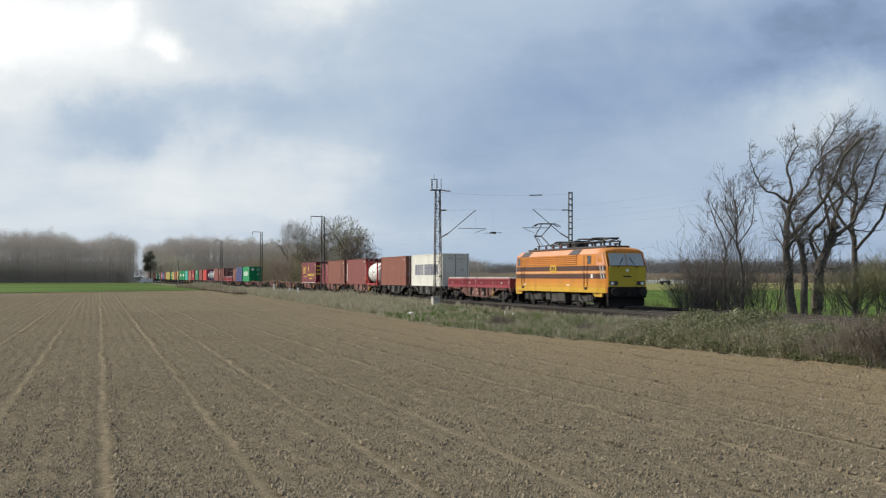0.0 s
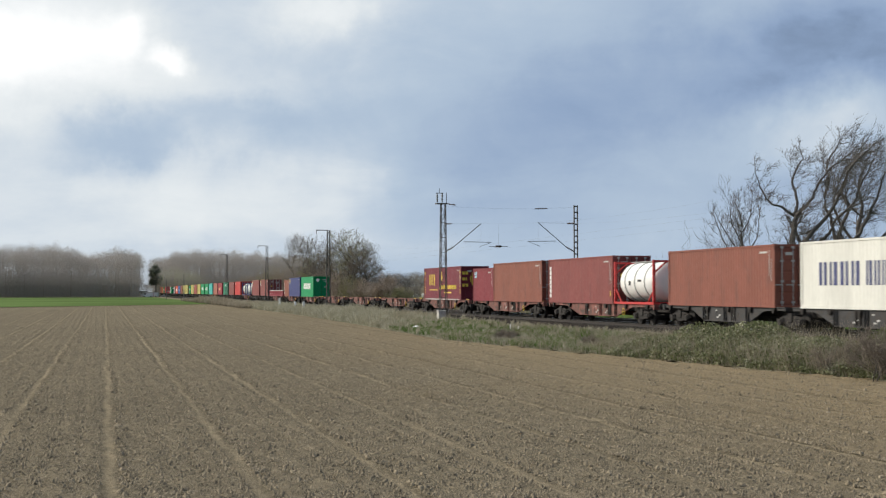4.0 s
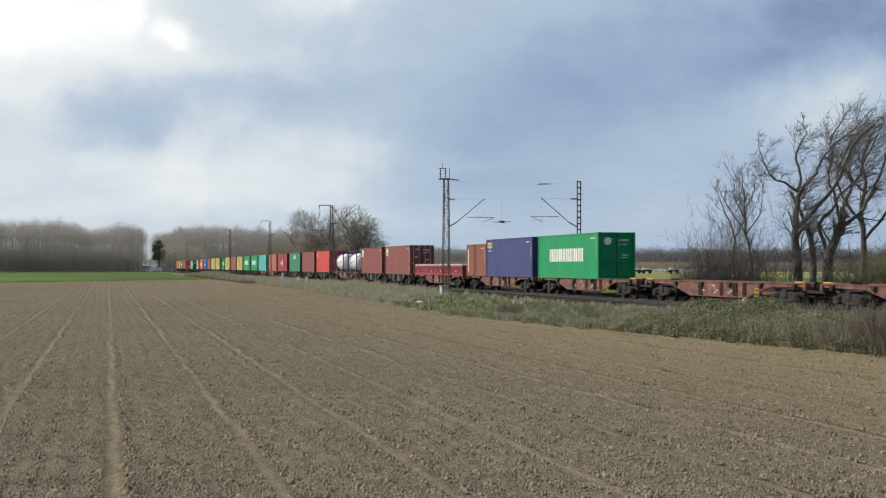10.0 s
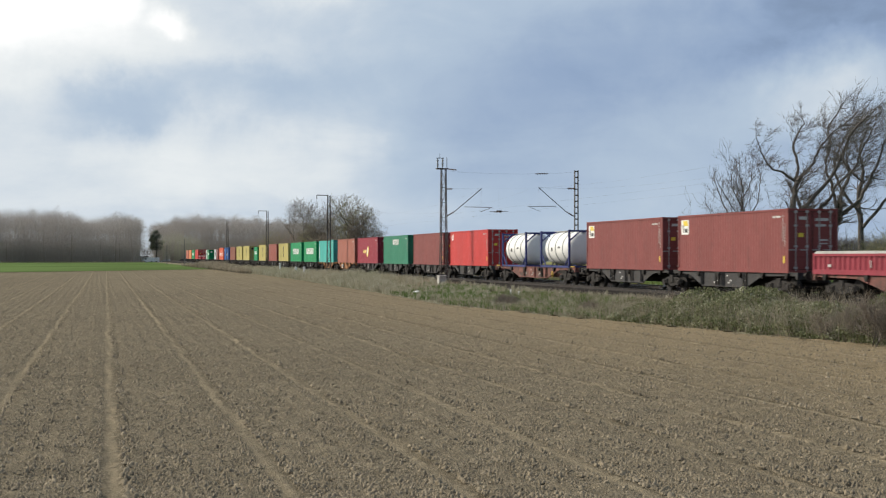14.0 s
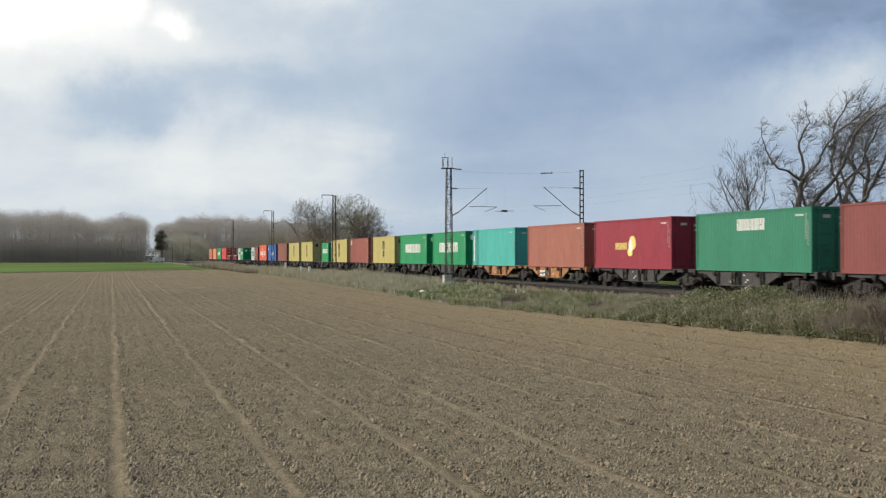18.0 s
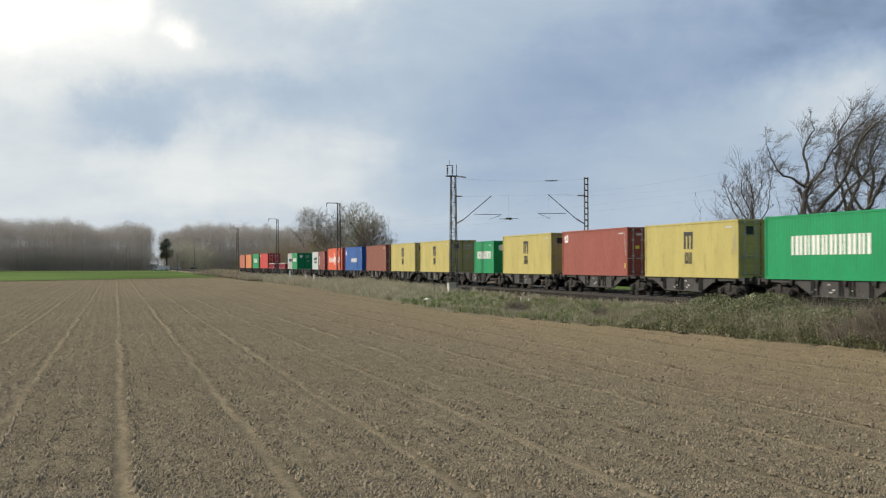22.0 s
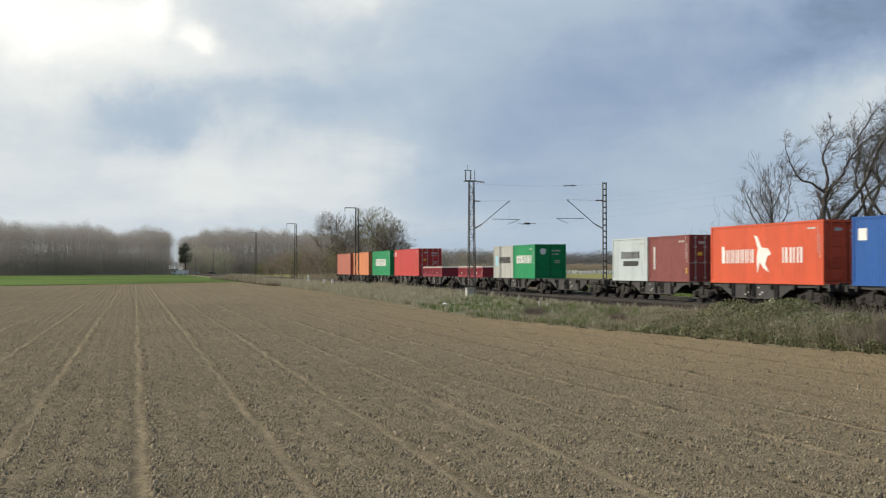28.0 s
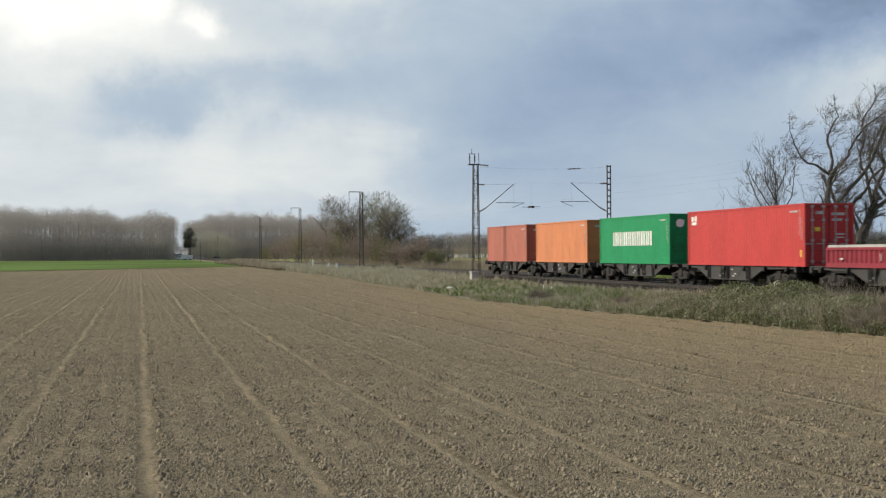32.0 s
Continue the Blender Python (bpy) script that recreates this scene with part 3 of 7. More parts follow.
# a rope from mast top to mast top, with an insulator in it
span = thing("cross_span", "thin rope with insulators between two mast tops", "wire", "overhead wires", pose(120.3, 3.25, 0))
ends = [Vector((-0.3 * k, -0.1 - 1.02 * k, 8.93 - 0.9 * k / 10 * (1 - k / 12))) for k in range(11)]
for p, q in zip(ends[:-1], ends[1:]):
    part("rope", rod(B(), p, q, 0.004, sides=5), WIRE, span)
insulator(ends[7], ends[8], span)
# a section insulator hung in the contact wire
cut = thing("section_insulator", "dark section insulator hung in the contact wire", "insulator", at=pose(115.1, 0, 5.42))
part("body", box(B(), -0.22, 0.22, -0.2, 0.2, -0.04, 0.1, 0.03), STEEL_DARK, cut)
for y in (-0.18, 0.18):
    part("runner", rod(rod(B(), (-0.9, y, 0.02), (0.3, y, -0.06), 0.015), (0.3, y, -0.06), (0.9, y, 0.02), 0.015), WIRE, cut)
part("cross_rod", rod(B(), (0, -0.75, 0.04), (0, 0.75, 0.0), 0.02), WIRE, cut)
part("hanger", rod(B(), (0, 0, 0.1), (0, 0, 1.9), 0.003), WIRE, cut)


# ---- lineside things ----
def lineside():
    cab = thing("relay_box", "small pale grey concrete cable box beside the mast", "cabinet", at=pose(MAST_X - 2.0, 3.9, -0.72))
    part("body", box(B(), -0.38, 0.38, -0.3, 0.3, -0.3, 1.0, 0.03), CONCRETE, cab)
    part("lid", box(B(), -0.42, 0.42, -0.34, 0.34, 1.0, 1.06, 0.02), CONCRETE, cab)
    for x, y, h in ((215.8, 4.65, 1.9), (200.6, 4.4, 1.42), (190.6, 4.7, 1.5), (93, 5.6, 0.75), (92.2, 5.3, 0.65)):
        p = thing("marker_post", "white concrete marker post in the dry grass", "post", "marker posts", pose(x, y, -0.95))
        w = 0.13 if h > 0.8 else 0.04
        part("shaft", box(B(), -w, w, -w, w, -0.15, h, 0.015), WHITE_PAINT, p)
    bag = thing("litter", "crumpled white plastic litter on the verge", "litter", at=pose(112, 7.4, -0.85))
    bm = B()
    bmesh.ops.create_icosphere(bm, subdivisions=2, radius=0.28)
    for v in bm.verts:
        v.co *= 1 + 0.4 * noise.noise(v.co * 6)
        v.co.z *= 0.45
    part("bag", bm, WHITE_PAINT, bag)


lineside()

# ---- the train ----
DECK = 1.105
MOVING = []   # things of the train with the place of their middle along the line at the start


def paint(name, colour, rough=0.5, dirt=0.25, vary=0.1):
    return surface(name, colour, rough, 0.0, vary, 0.7, 14, dirt=tuple(c * 0.55 + 0.02 for c in colour), dirt_amount=dirt, stretch=(1, 1, 0.35), shine=0.22, rust=2.0 * dirt)


P = {k: paint(k + "_paint", c, r, d) for k, c, r, d in (
    ("brown_red", (0.21, 0.062, 0.058), 0.55, 0.3), ("brick_red", (0.27, 0.078, 0.062), 0.55, 0.2), ("rust_brown", (0.22, 0.08, 0.058), 0.6, 0.4), ("maroon", (0.2, 0.035, 0.045), 0.5, 0.25),
    ("dark_maroon", (0.16, 0.028, 0.042), 0.5, 0.2), ("crimson", (0.27, 0.03, 0.05), 0.5, 0.2), ("red", (0.5, 0.05, 0.048), 0.45, 0.15),
    ("orange_red", (0.62, 0.1, 0.045), 0.45, 0.12), ("salmon", (0.33, 0.122, 0.09), 0.6, 0.35), ("pink_brown", (0.42, 0.14, 0.1), 0.6, 0.35),
    ("orange", (0.6, 0.22, 0.1), 0.6, 0.3), ("green", (0.006, 0.255, 0.095), 0.45, 0.15), ("deep_green", (0.03, 0.19, 0.115), 0.5, 0.2),
    ("teal", (0.06, 0.4, 0.355), 0.5, 0.2), ("yellow", (0.44, 0.38, 0.132), 0.55, 0.3), ("navy", (0.045, 0.055, 0.17), 0.5, 0.2),
    ("blue", (0.022, 0.1, 0.34), 0.45, 0.15), ("white", (0.66, 0.66, 0.61), 0.5, 0.12), ("light_grey", (0.42, 0.43, 0.41), 0.6, 0.3),
    ("grey_white", (0.47, 0.53, 0.545), 0.55, 0.2), ("bin_red", (0.27, 0.043, 0.06), 0.6, 0.3), ("bin_dark", (0.26, 0.03, 0.045), 0.6, 0.3))}
WAGON_RED = surface("faded_red_brown_wagon_paint", (0.225, 0.085, 0.07), 0.75, 0.0, 0.35, 1.1, 14, dirt=(0.075, 0.05, 0.04), dirt_amount=0.75)
WAGON_GREY = surface("dark_grey_wagon_paint", (0.044, 0.044, 0.046), 0.7, 0.0, 0.25, 1.5, 14, dirt=(0.05, 0.042, 0.036), dirt_amount=0.6)
WAGON_ORANGE = surface("orange_wagon_paint", (0.43, 0.19, 0.07), 0.7, 0.0, 0.25, 1.5, 14, dirt=(0.1, 0.06, 0.04), dirt_amount=0.6)
SAFETY_YELLOW = surface("yellow_handrail_paint", (0.55, 0.38, 0.05), 0.6, vary=0.15)
ROD_STEEL = surface("galvanised_rods", (0.38, 0.37, 0.36), 0.55, 0.1, vary=0.25)
LETTER = {"faded": surface("faded_lettering", (0.48, 0.48, 0.46), 0.6, vary=0.2), "white": surface("white_lettering", (0.78, 0.78, 0.76), 0.5, vary=0.05, fine=40), "black": surface("black_lettering", (0.03, 0.03, 0.03), 0.5, vary=0.1),
          "navy": surface("navy_lettering", (0.05, 0.06, 0.16), 0.5, vary=0.1), "yellow": surface("yellow_lettering", (0.72, 0.55, 0.07), 0.5, vary=0.08),
          "pale_yellow": surface("pale_yellow_lettering", (0.8, 0.66, 0.2), 0.5, vary=0.08), "sky": surface("light_blue_lettering", (0.3, 0.55, 0.68), 0.5, vary=0.08)}


def mesh_of(name, bm):
    me = bpy.data.meshes.new(name)
    bm.to_mesh(me)
    bm.free()
    me.materials.append(None)
    return me


def pressed(length, z0, z1, y, pitch=0.278, deep=0.01):
    """A trapezoid-pressed steel wall along x, standing at y, its outer face towards +y."""
    bm = B()
    n = max(2, round(length / pitch))
    step = length / n
    xs = []
    for i in range(n):
        x = -length / 2 + i * step
        xs += [(x, 0), (x + 0.25 * step, 0), (x + 0.5 * step, -deep), (x + 0.75 * step, -deep)]
    xs.append((length / 2, 0))
    lows, tops = [bm.verts.new((x, y + d, z0)) for x, d in xs], [bm.verts.new((x, y + d, z1)) for x, d in xs]
    for i in range(len(xs) - 1):
        bm.faces.new((lows[i + 1], lows[i], tops[i], tops[i + 1]))
    inner = [bm.verts.new(p) for p in ((-length / 2, y - 0.06, z0), (length / 2, y - 0.06, z0), (length / 2, y - 0.06, z1), (-length / 2, y - 0.06, z1))]
    bm.faces.new(inner)
    return bm


SHELLS = {}


def shell(length, height):
    """The meshes of a box of one size, made once and shared."""
    key = (length, height)
    if key in SHELLS:
        return SHELLS[key]
    h, L, W = height, length / 2, 1.219
    got = []
    bm = B()
    for sx in (-1, 1):
        for sy in (-1, 1):
            box(bm, *sorted((sx * L, sx * (L - 0.15))), *sorted((sy * W, sy * (W - 0.12))), 0.12, h - 0.12)
        box(bm, *sorted((sx * (L - 0.005), sx * (L - 0.1))), -W + 0.12, W - 0.12, 0.02, 0.16)
        box(bm, *sorted((sx * (L - 0.005), sx * (L - 0.1))), -W + 0.12, W - 0.12, h - 0.13, h - 0.01)
    for sy in (-1, 1):
        box(bm, -L + 0.16, L - 0.16, *sorted((sy * (W - 0.003), sy * (W - 0.06))), h - 0.1, h - 0.01)
        box(bm, -L + 0.16, L - 0.16, *sorted((sy * (W - 0.003), sy * (W - 0.06))), 0.01, 0.16)
    got.append(("frame", mesh_of("frame", bm), Matrix()))
    side = mesh_of("side_panel", pressed(length - 0.3, 0.16, h - 0.1, W - 0.025))
    got += [("side_panel", side, Matrix()), ("side_panel", side, pose(0, 0, 0, 0, 0, 180))]
    got.append(("roof", mesh_of("roof", box(B(), -L + 0.1, L - 0.1, -W + 0.06, W - 0.06, h - 0.05, h - 0.02)), Matrix()))
    got.append(("end_panel", mesh_of("end_panel", pressed(2 * W - 0.24, 0.16, h - 0.13, 0.0, 0.25)), pose(L - 0.03, 0, 0, 0, 0, -90)))
    # door leaf: a rim, level pressed panels between deep grooves, hinges on the outer edge
    dw, bm = W - 0.17, B()
    box(bm, -dw / 2, dw / 2, -0.06, -0.035, 0.18, h - 0.15)
    for k in range(5):
        z0 = 0.26 + k * (h - 0.49) / 5
        box(bm, -dw / 2 + 0.07, dw / 2 - 0.07, -0.035, -0.012, z0, z0 + (h - 0.49) / 5 - 0.1, 0.01)
    for x in (-dw / 2, dw / 2 - 0.05):
        box(bm, x, x + 0.05, -0.035, 0.0, 0.18, h - 0.15)
    door = mesh_of("door", bm)
    bm = B()
    for x0, x1, z0, z1 in ((-dw / 2 - 0.03, -dw / 2, 0.15, h - 0.12), (dw / 2, dw / 2 + 0.03, 0.15, h - 0.12), (-dw / 2, dw / 2, 0.15, 0.18), (-dw / 2, dw / 2, h - 0.15, h - 0.12)):
        box(bm, x0, x1, -0.05, -0.008, z0, z1)
    gasket = mesh_of("gasket", bm)
    for y in ((W - 0.13) / 2 + 0.005, -(W - 0.13) / 2 - 0.005):
        got.append(("gasket", gasket, pose(-L + 0.04, y, 0, 0, 0, 90)))
    got += [("door", door, pose(-L + 0.04, (W - 0.13) / 2 + 0.005, 0, 0, 0, 90)), ("door", door, pose(-L + 0.04, -(W - 0.13) / 2 - 0.005, 0, 0, 0, 90))]
    bm = rod(B(), (0, 0, 0.1), (0, 0, h - 0.08), 0.026, sides=6)
    box(bm, -0.03, 0.02, -0.03, 0.34, 1.02, 1.07)
    for z in (0.2, h * 0.4, h * 0.72, h - 0.2):
        box(bm, -0.03, 0.03, -0.07, 0.07, z, z + 0.1)
    rods = mesh_of("lock_rod", bm)
    for y in (0.85, 0.3, -0.3, -0.85):
        got.append(("lock_rod", rods, pose(-L - 0.012, y, 0)))
    cast = mesh_of("corner_casting", box(B(), -0.089, 0.089, -0.081, 0.081, -0.059, 0.059, 0.01))
    for sx in (-1, 1):
        for sy in (-1, 1):
            for z in (0.059, h - 0.059):
                got.append(("corner_casting", cast, pose(sx * (L - 0.086), sy * (W - 0.078), z)))
    SHELLS[key] = got
    return got


def marks(parent, rects, ink, y=1.2, name="lettering"):
    """Painted marks on the near side: rectangles (x, z, wide, high, lean); the letters of a name are drawn as plain blocks."""
    bm = B()
    for x, z, w, h, *lean in rects:
        k = lean[0] if lean else 0.0
        prism(bm, ((x - k, z), (x + w - k, z), (x + w + k, z + h), (x + k, z + h)), y, y + 0.006)
    tagged(part(name, bm, LETTER[ink], parent, ink.replace("_", " ") + " painted marks"), kind="stuff")


def blocks(x, z, w, h, count, gap=0.22):
    """A line of plain upright bars, a broad and a slim one in turn for each letter, from x (front) to x + w (rear)."""
    step, out = w / count, []
    for i in range(count):
        a, b = x + i * step + step * gap / 2, step * (1 - gap)
        k = (0.42, 0.3, 0.46, 0.36)[i % 4]
        out += [(a, z, b * k, h), (a + b * (k + 0.28), z, b * (0.72 - k), h)]
    return out


def small_codes(parent, length, height, plate):
    """The unreadable number lines near the front end and on the doors, as bars."""
    L = length / 2
    marks(parent, [(-L + 0.5, height * 0.5 + 0.15 * i, 0.05, 0.12) for i in range(8)] + [(-L + 0.32, height * 0.42 + 0.15 * i, 0.04, 0.12) for i in range(7)] + [(-L + 0.75, height - 0.4, 0.4, 0.09), (-L + 1.2, height - 0.4, 0.3, 0.09)], "faded", name="code_marking")
    bm = B()
    x = -L + 0.028
    for y, z, w, h in ((-0.45, height - 0.55, 0.65, 0.12), (-0.4, height - 0.8, 0.5, 0.1), (-0.55, height * 0.5, 0.4, 0.08), (-0.55, height * 0.45, 0.4, 0.06), (0.45, height - 0.5, 0.4, 0.14)):
        box(bm, x, x + 0.02, y - w / 2, y + w / 2, z, z + h)
    tagged(part("door_code", bm, LETTER["faded"], parent, "faded white code bars"), kind="stuff")
    if plate:
        marks(parent, [(-L + 0.35, 0.45, 0.13, 0.32)], "yellow", name="side_plate")
        part("door_plate", box(B(), -L + 0.028, -L + 0.05, 0.45, 0.7, height * 0.56, height * 0.56 + 0.18), LETTER["yellow"], parent, "small yellow warning plate")


PALE_RODS = ("brown_red", "rust_brown", "brick_red", "red", "yellow", "maroon")
LENGTHS = {"40": (12.192, 2.896), "45": (13.716, 2.896), "20": (6.058, 2.591)}


def container(kind, front, colour, label, marking=None):
    """A shipping box whose front end starts at the place front along the line."""
    length, height = LENGTHS[kind]
    c = thing("shipping_container", label, "container", "containers on the train")
    for name, me, m in shell(length, height):
        ob = new(name, me)
        ob.parent, ob.matrix_local = c, m
        ob.material_slots[0].link = "OBJECT"
        ob.material_slots[0].material = BLACK_RUBBER if name == "gasket" else ROD_STEEL if name == "lock_rod" and colour in PALE_RODS else P[colour]
    small_codes(c, length, height, colour in ("brown_red", "brick_red", "red"))
    if marking:
        marking(c, length, height)
    MOVING.append((c, front + length / 2, DECK + 0.01))
    return c


def end_disc(c, length, height):
    bm = B()
    m = Matrix.Translation((-length / 2 + 0.032, 0.575, height - 0.55)) @ pose(0, 0, 0, 0, 90)
    bmesh.ops.create_cone(bm, cap_ends=True, segments=18, radius1=0.24, radius2=0.24, depth=0.02, matrix=m)
    part("round_mark", bm, LETTER["white"], c, "white round emblem on the door")


def long_blocks(c, length, height):
    marks(c, blocks(-3.3, 1.1, 6.85, 0.85, 9, 0.16), "white")
    end_disc(c, length, height)


def short_blocks(c, length, height):
    marks(c, blocks(-2.1, height * 0.45, 4.2, 0.6, 9, 0.16), "white")
    end_disc(c, length, height)


def monogram(c, length, height):
    marks(c, [(-0.58, 1.5, 0.24, 0.9), (-0.12, 1.5, 0.24, 0.75), (0.34, 1.5, 0.24, 0.9), (-0.5, 2.2, 1.0, 0.2)]
          + blocks(-0.5, 0.72, 1.0, 0.6, 2, 0.25), "black")
    bm = B()
    box(bm, -length / 2 + 0.026, -length / 2 + 0.05, 0.38, 0.78, height - 0.75, height - 0.35)
    part("door_mark", bm, LETTER["black"], c, "black emblem on the door")


def seabird(c, length, height):
    marks(c, blocks(-4.2, 1.0, 2.2, 0.72, 3, 0.3) + blocks(0.9, 1.0, 3.9, 0.68, 7, 0.3) + [(4.4, 1.0, 0.3, 0.85)], "white")
    bm = B()
    prism(bm, ((0.9, 2.35), (0.55, 2.3), (0.1, 1.75), (-0.6, 1.7), (-0.95, 1.4), (-0.55, 1.35), (-0.3, 0.95), (-0.7, 0.55), (-0.1, 0.75), (0.3, 1.05), (0.55, 0.5), (0.65, 1.2), (0.5, 1.7)), 1.2, 1.206)
    part("bird_mark", bm, LETTER["white"], c, "white bird-like emblem")


def bold_emblem(c, length, height):
    marks(c, blocks(0.55, 1.12, 1.9, 0.4, 4, 0.15), "pale_yellow")
    for name, ink, words, cx, cz, rx, rz, out in (("emblem", "pale_yellow", "pale yellow rounded emblem", -0.32, 1.5, 0.52, 0.42, 1.206),
                                                  ("emblem_foot", "pale_yellow", "pale yellow foot of the emblem", 0.05, 0.98, 0.42, 0.26, 1.21),
                                                  ("emblem_patch", "white", "white patch on the emblem", -0.02, 1.34, 0.26, 0.4, 1.214)):
        bm = B()
        prism(bm, [(cx + rx * math.cos(2 * math.pi * k / 14), cz + rz * math.sin(2 * math.pi * k / 14)) for k in range(14)], 1.2, out)
        part(name, bm, LETTER[ink], c, words)


def two_rows(c, length, height):
    marks(c, blocks(1.1, 1.0, 3.5, 0.98, 4, 0.3) + blocks(-4.6, 1.0, 5.4, 0.98, 9, 0.3), "navy")


def letters(parent, text, x, z, size, ink, y=1.2):
    """Painted characters on the near side, their middle at x and their foot at z."""
    cu = bpy.data.curves.new("letters", "FONT")
    cu.body, cu.size, cu.align_x, cu.extrude = text, size, "CENTER", 0.003
    cu.resolution_u = 3
    ob = bpy.data.objects.new("letters", cu)
    me = bpy.data.meshes.new_from_object(ob)
    bpy.data.objects.remove(ob)
    me.transform(Matrix(((-1, 0, 0, x), (0, 0, 1, y), (0, 1, 0, z), (0, 0, 0, 1))))
    me.materials.clear()
    tagged(hang("lettering", me, LETTER[ink], parent, ink + " painted characters"), kind="stuff")


def ship_marks(c, length, height):
    for x in (-6.5, 6.5):
        for text, z in (("34", 2.24), ("P", 1.64), ("L", 1.1), ("T", 0.56)):
            letters(c, text, x, z, 0.56 if text != "34" else 0.46, "yellow")
    marks(c, [(-6.2, 0.02, 12.4, 0.09)], "faded", 1.222, "foot_stripe")
    marks(c, blocks(2.4, 1.3, 2.6, 1.0, 3, 0.5) + blocks(-5.2, 0.95, 6.0, 0.36, 16, 0.25) + [(-3.5, 0.6, 2.6, 0.12), (-0.2, 1.7, 0.6, 0.45), (-0.05, 2.15, 0.3, 0.3), (1.6, 0.85, 3.0, 0.08)], "yellow")
    bm = B()
    for z0, w in ((1.15, 0.5), (1.68, 0.4), (2.18, 0.5)):
        box(bm, -length / 2 - 0.012, -length / 2 - 0.002, 1.1 - w, 1.1, z0, z0 + 0.25)
    tagged(part("end_bars", bm, LETTER["yellow"], c, "yellow painted bars"), kind="stuff")
    for y0, wide in ((-0.1, 0.52), (-1.05, 0.36)):
        bm = B()
        for k in range(20):
            u, v = k * math.pi / 10, (k + 1) * math.pi / 10
            q = [bm.verts.new((-length / 2 - 0.012, y0 + wide * r * math.cos(w) if abs(y0 + wide * r * math.cos(w)) < 1.15 else -1.15, 1.8 + 0.68 * r * math.sin(w))) for r, w in ((1, u), (0.55, u), (0.55, v), (1, v))]
            bm.faces.new(q)
        part("end_ring", bm, LETTER["yellow"], c, "large yellow painted ring")


def stripe_rear(c, length, height):
    if length < 7:
        marks(c, [(length / 2 - 0.6, 0.35, 0.2, height - 0.75)], "white")
    else:
        marks(c, [(length / 2 - 0.55, 0.35 + 0.3 * i, 0.3, 0.26) for i in range(7)], "white")


def corner_mark(ink):
    def draw(c, length, height):
        marks(c, [(length / 2 - 1.15, height - 0.75, 0.6, 0.16), (length / 2 - 1.2, height - 0.55, 0.25, 0.3), (length / 2 - 0.8, height - 0.55, 0.3, 0.25)], ink)
    return draw


def corner_plate(c, length, height):
    marks(c, [(length / 2 - 1.6, height - 0.68, 1.25, 0.42)], "yellow", 1.196, "plate_ground")
    marks(c, [(length / 2 - 1.5 + 0.22 * i, height - 0.58, 0.13, 0.22) for i in range(5)], "navy", name="plate_bars")
    marks(c, [(length / 2 - 0.6, height - 0.95, 0.16, 0.1), (length / 2 - 1.3, height - 0.96, 0.5, 0.12)], "faded", name="code_marking")


def badge(c, length, height):
    marks(c, [(length / 2 - 1.35, height - 1.0, 0.95, 0.75)], "white", 1.198, "badge_ground")
    marks(c, [(length / 2 - 1.25, height - 0.55, 0.6, 0.26, 0.08)], "yellow", name="badge_flash")
    marks(c, [(length / 2 - 0.75, height - 0.9, 0.14, 0.42), (length / 2 - 1.2, height - 0.9, 0.34, 0.2)], "black", name="badge_bars")


def wordmark(count, w, h, x, z, ink, patch=None):
    def draw(c, length, height):
        marks(c, blocks(x, z, w, h, count, 0.18), ink)
        if patch:
            marks(c, [patch[:4]], patch[4], name="patch")
    return draw


# ---- bogies, wagons ----
def wheel_mesh():
    bm = B()
    m = pose(0, 0, 0, 90)
    bmesh.ops.create_cone(bm, cap_ends=True, segments=24, radius1=0.46, radius2=0.46, depth=0.13, matrix=m)
    bmesh.ops.create_cone(bm, cap_ends=True, segments=24, radius1=0.49, radius2=0.49, depth=0.03, matrix=pose(0, 0, 0, 90) @ Matrix.Translation((0, 0, 0.08)))
    bmesh.ops.create_cone(bm, cap_ends=True, segments=16, radius1=0.16, radius2=0.12, depth=0.3, matrix=m)
    return mesh_of("wheel", bm)


def bogie_frame_mesh():
    bm = B()
    prism(bm, ((-1.3, 0.62), (-1.3, 0.5), (-0.95, 0.42), (-0.55, 0.42), (-0.3, 0.3), (0.3, 0.3), (0.55, 0.42), (0.95, 0.42), (1.3, 0.5), (1.3, 0.62), (0.5, 0.78), (-0.5, 0.78)), 0.96, 1.06)
    for x in (-0.9, 0.9):
        box(bm, x - 0.16, x + 0.16, 0.98, 1.18, 0.32, 0.62, 0.03)
        rod(bm, (x - 0.25, 1.08, 0.42), (x - 0.25, 1.08, 0.66), 0.07)
        rod(bm, (x + 0.25, 1.08, 0.42), (x + 0.25, 1.08, 0.66), 0.07)
    box(bm, -0.2, 0.2, 1.0, 1.12, 0.48, 0.88, 0.02)
    return mesh_of("side_frame", bm)


WHEEL, SIDE_FRAME = wheel_mesh(), bogie_frame_mesh()
AXLE = mesh_of("axle", rod(B(), (0, -0.75, 0), (0, 0.75, 0), 0.085))
BOLSTER = mesh_of("bolster", box(box(B(), -0.25, 0.25, -1.0, 1.0, 0.5, 0.86, 0.03), -0.9, 0.9, -0.12, 0.12, 0.45, 0.6))
BRAKE = mesh_of("brake_beam", box(box(B(), 0.4, 0.5, -0.85, 0.85, 0.25, 0.4), -0.5, -0.4, -0.85, 0.85, 0.25, 0.4))


def under(parent, name, me, m, material):
    ob = new(name, me)
    ob.parent, ob.matrix_local = parent, m
    ob.material_slots[0].link = "OBJECT"
    ob.material_slots[0].material = material
    return ob


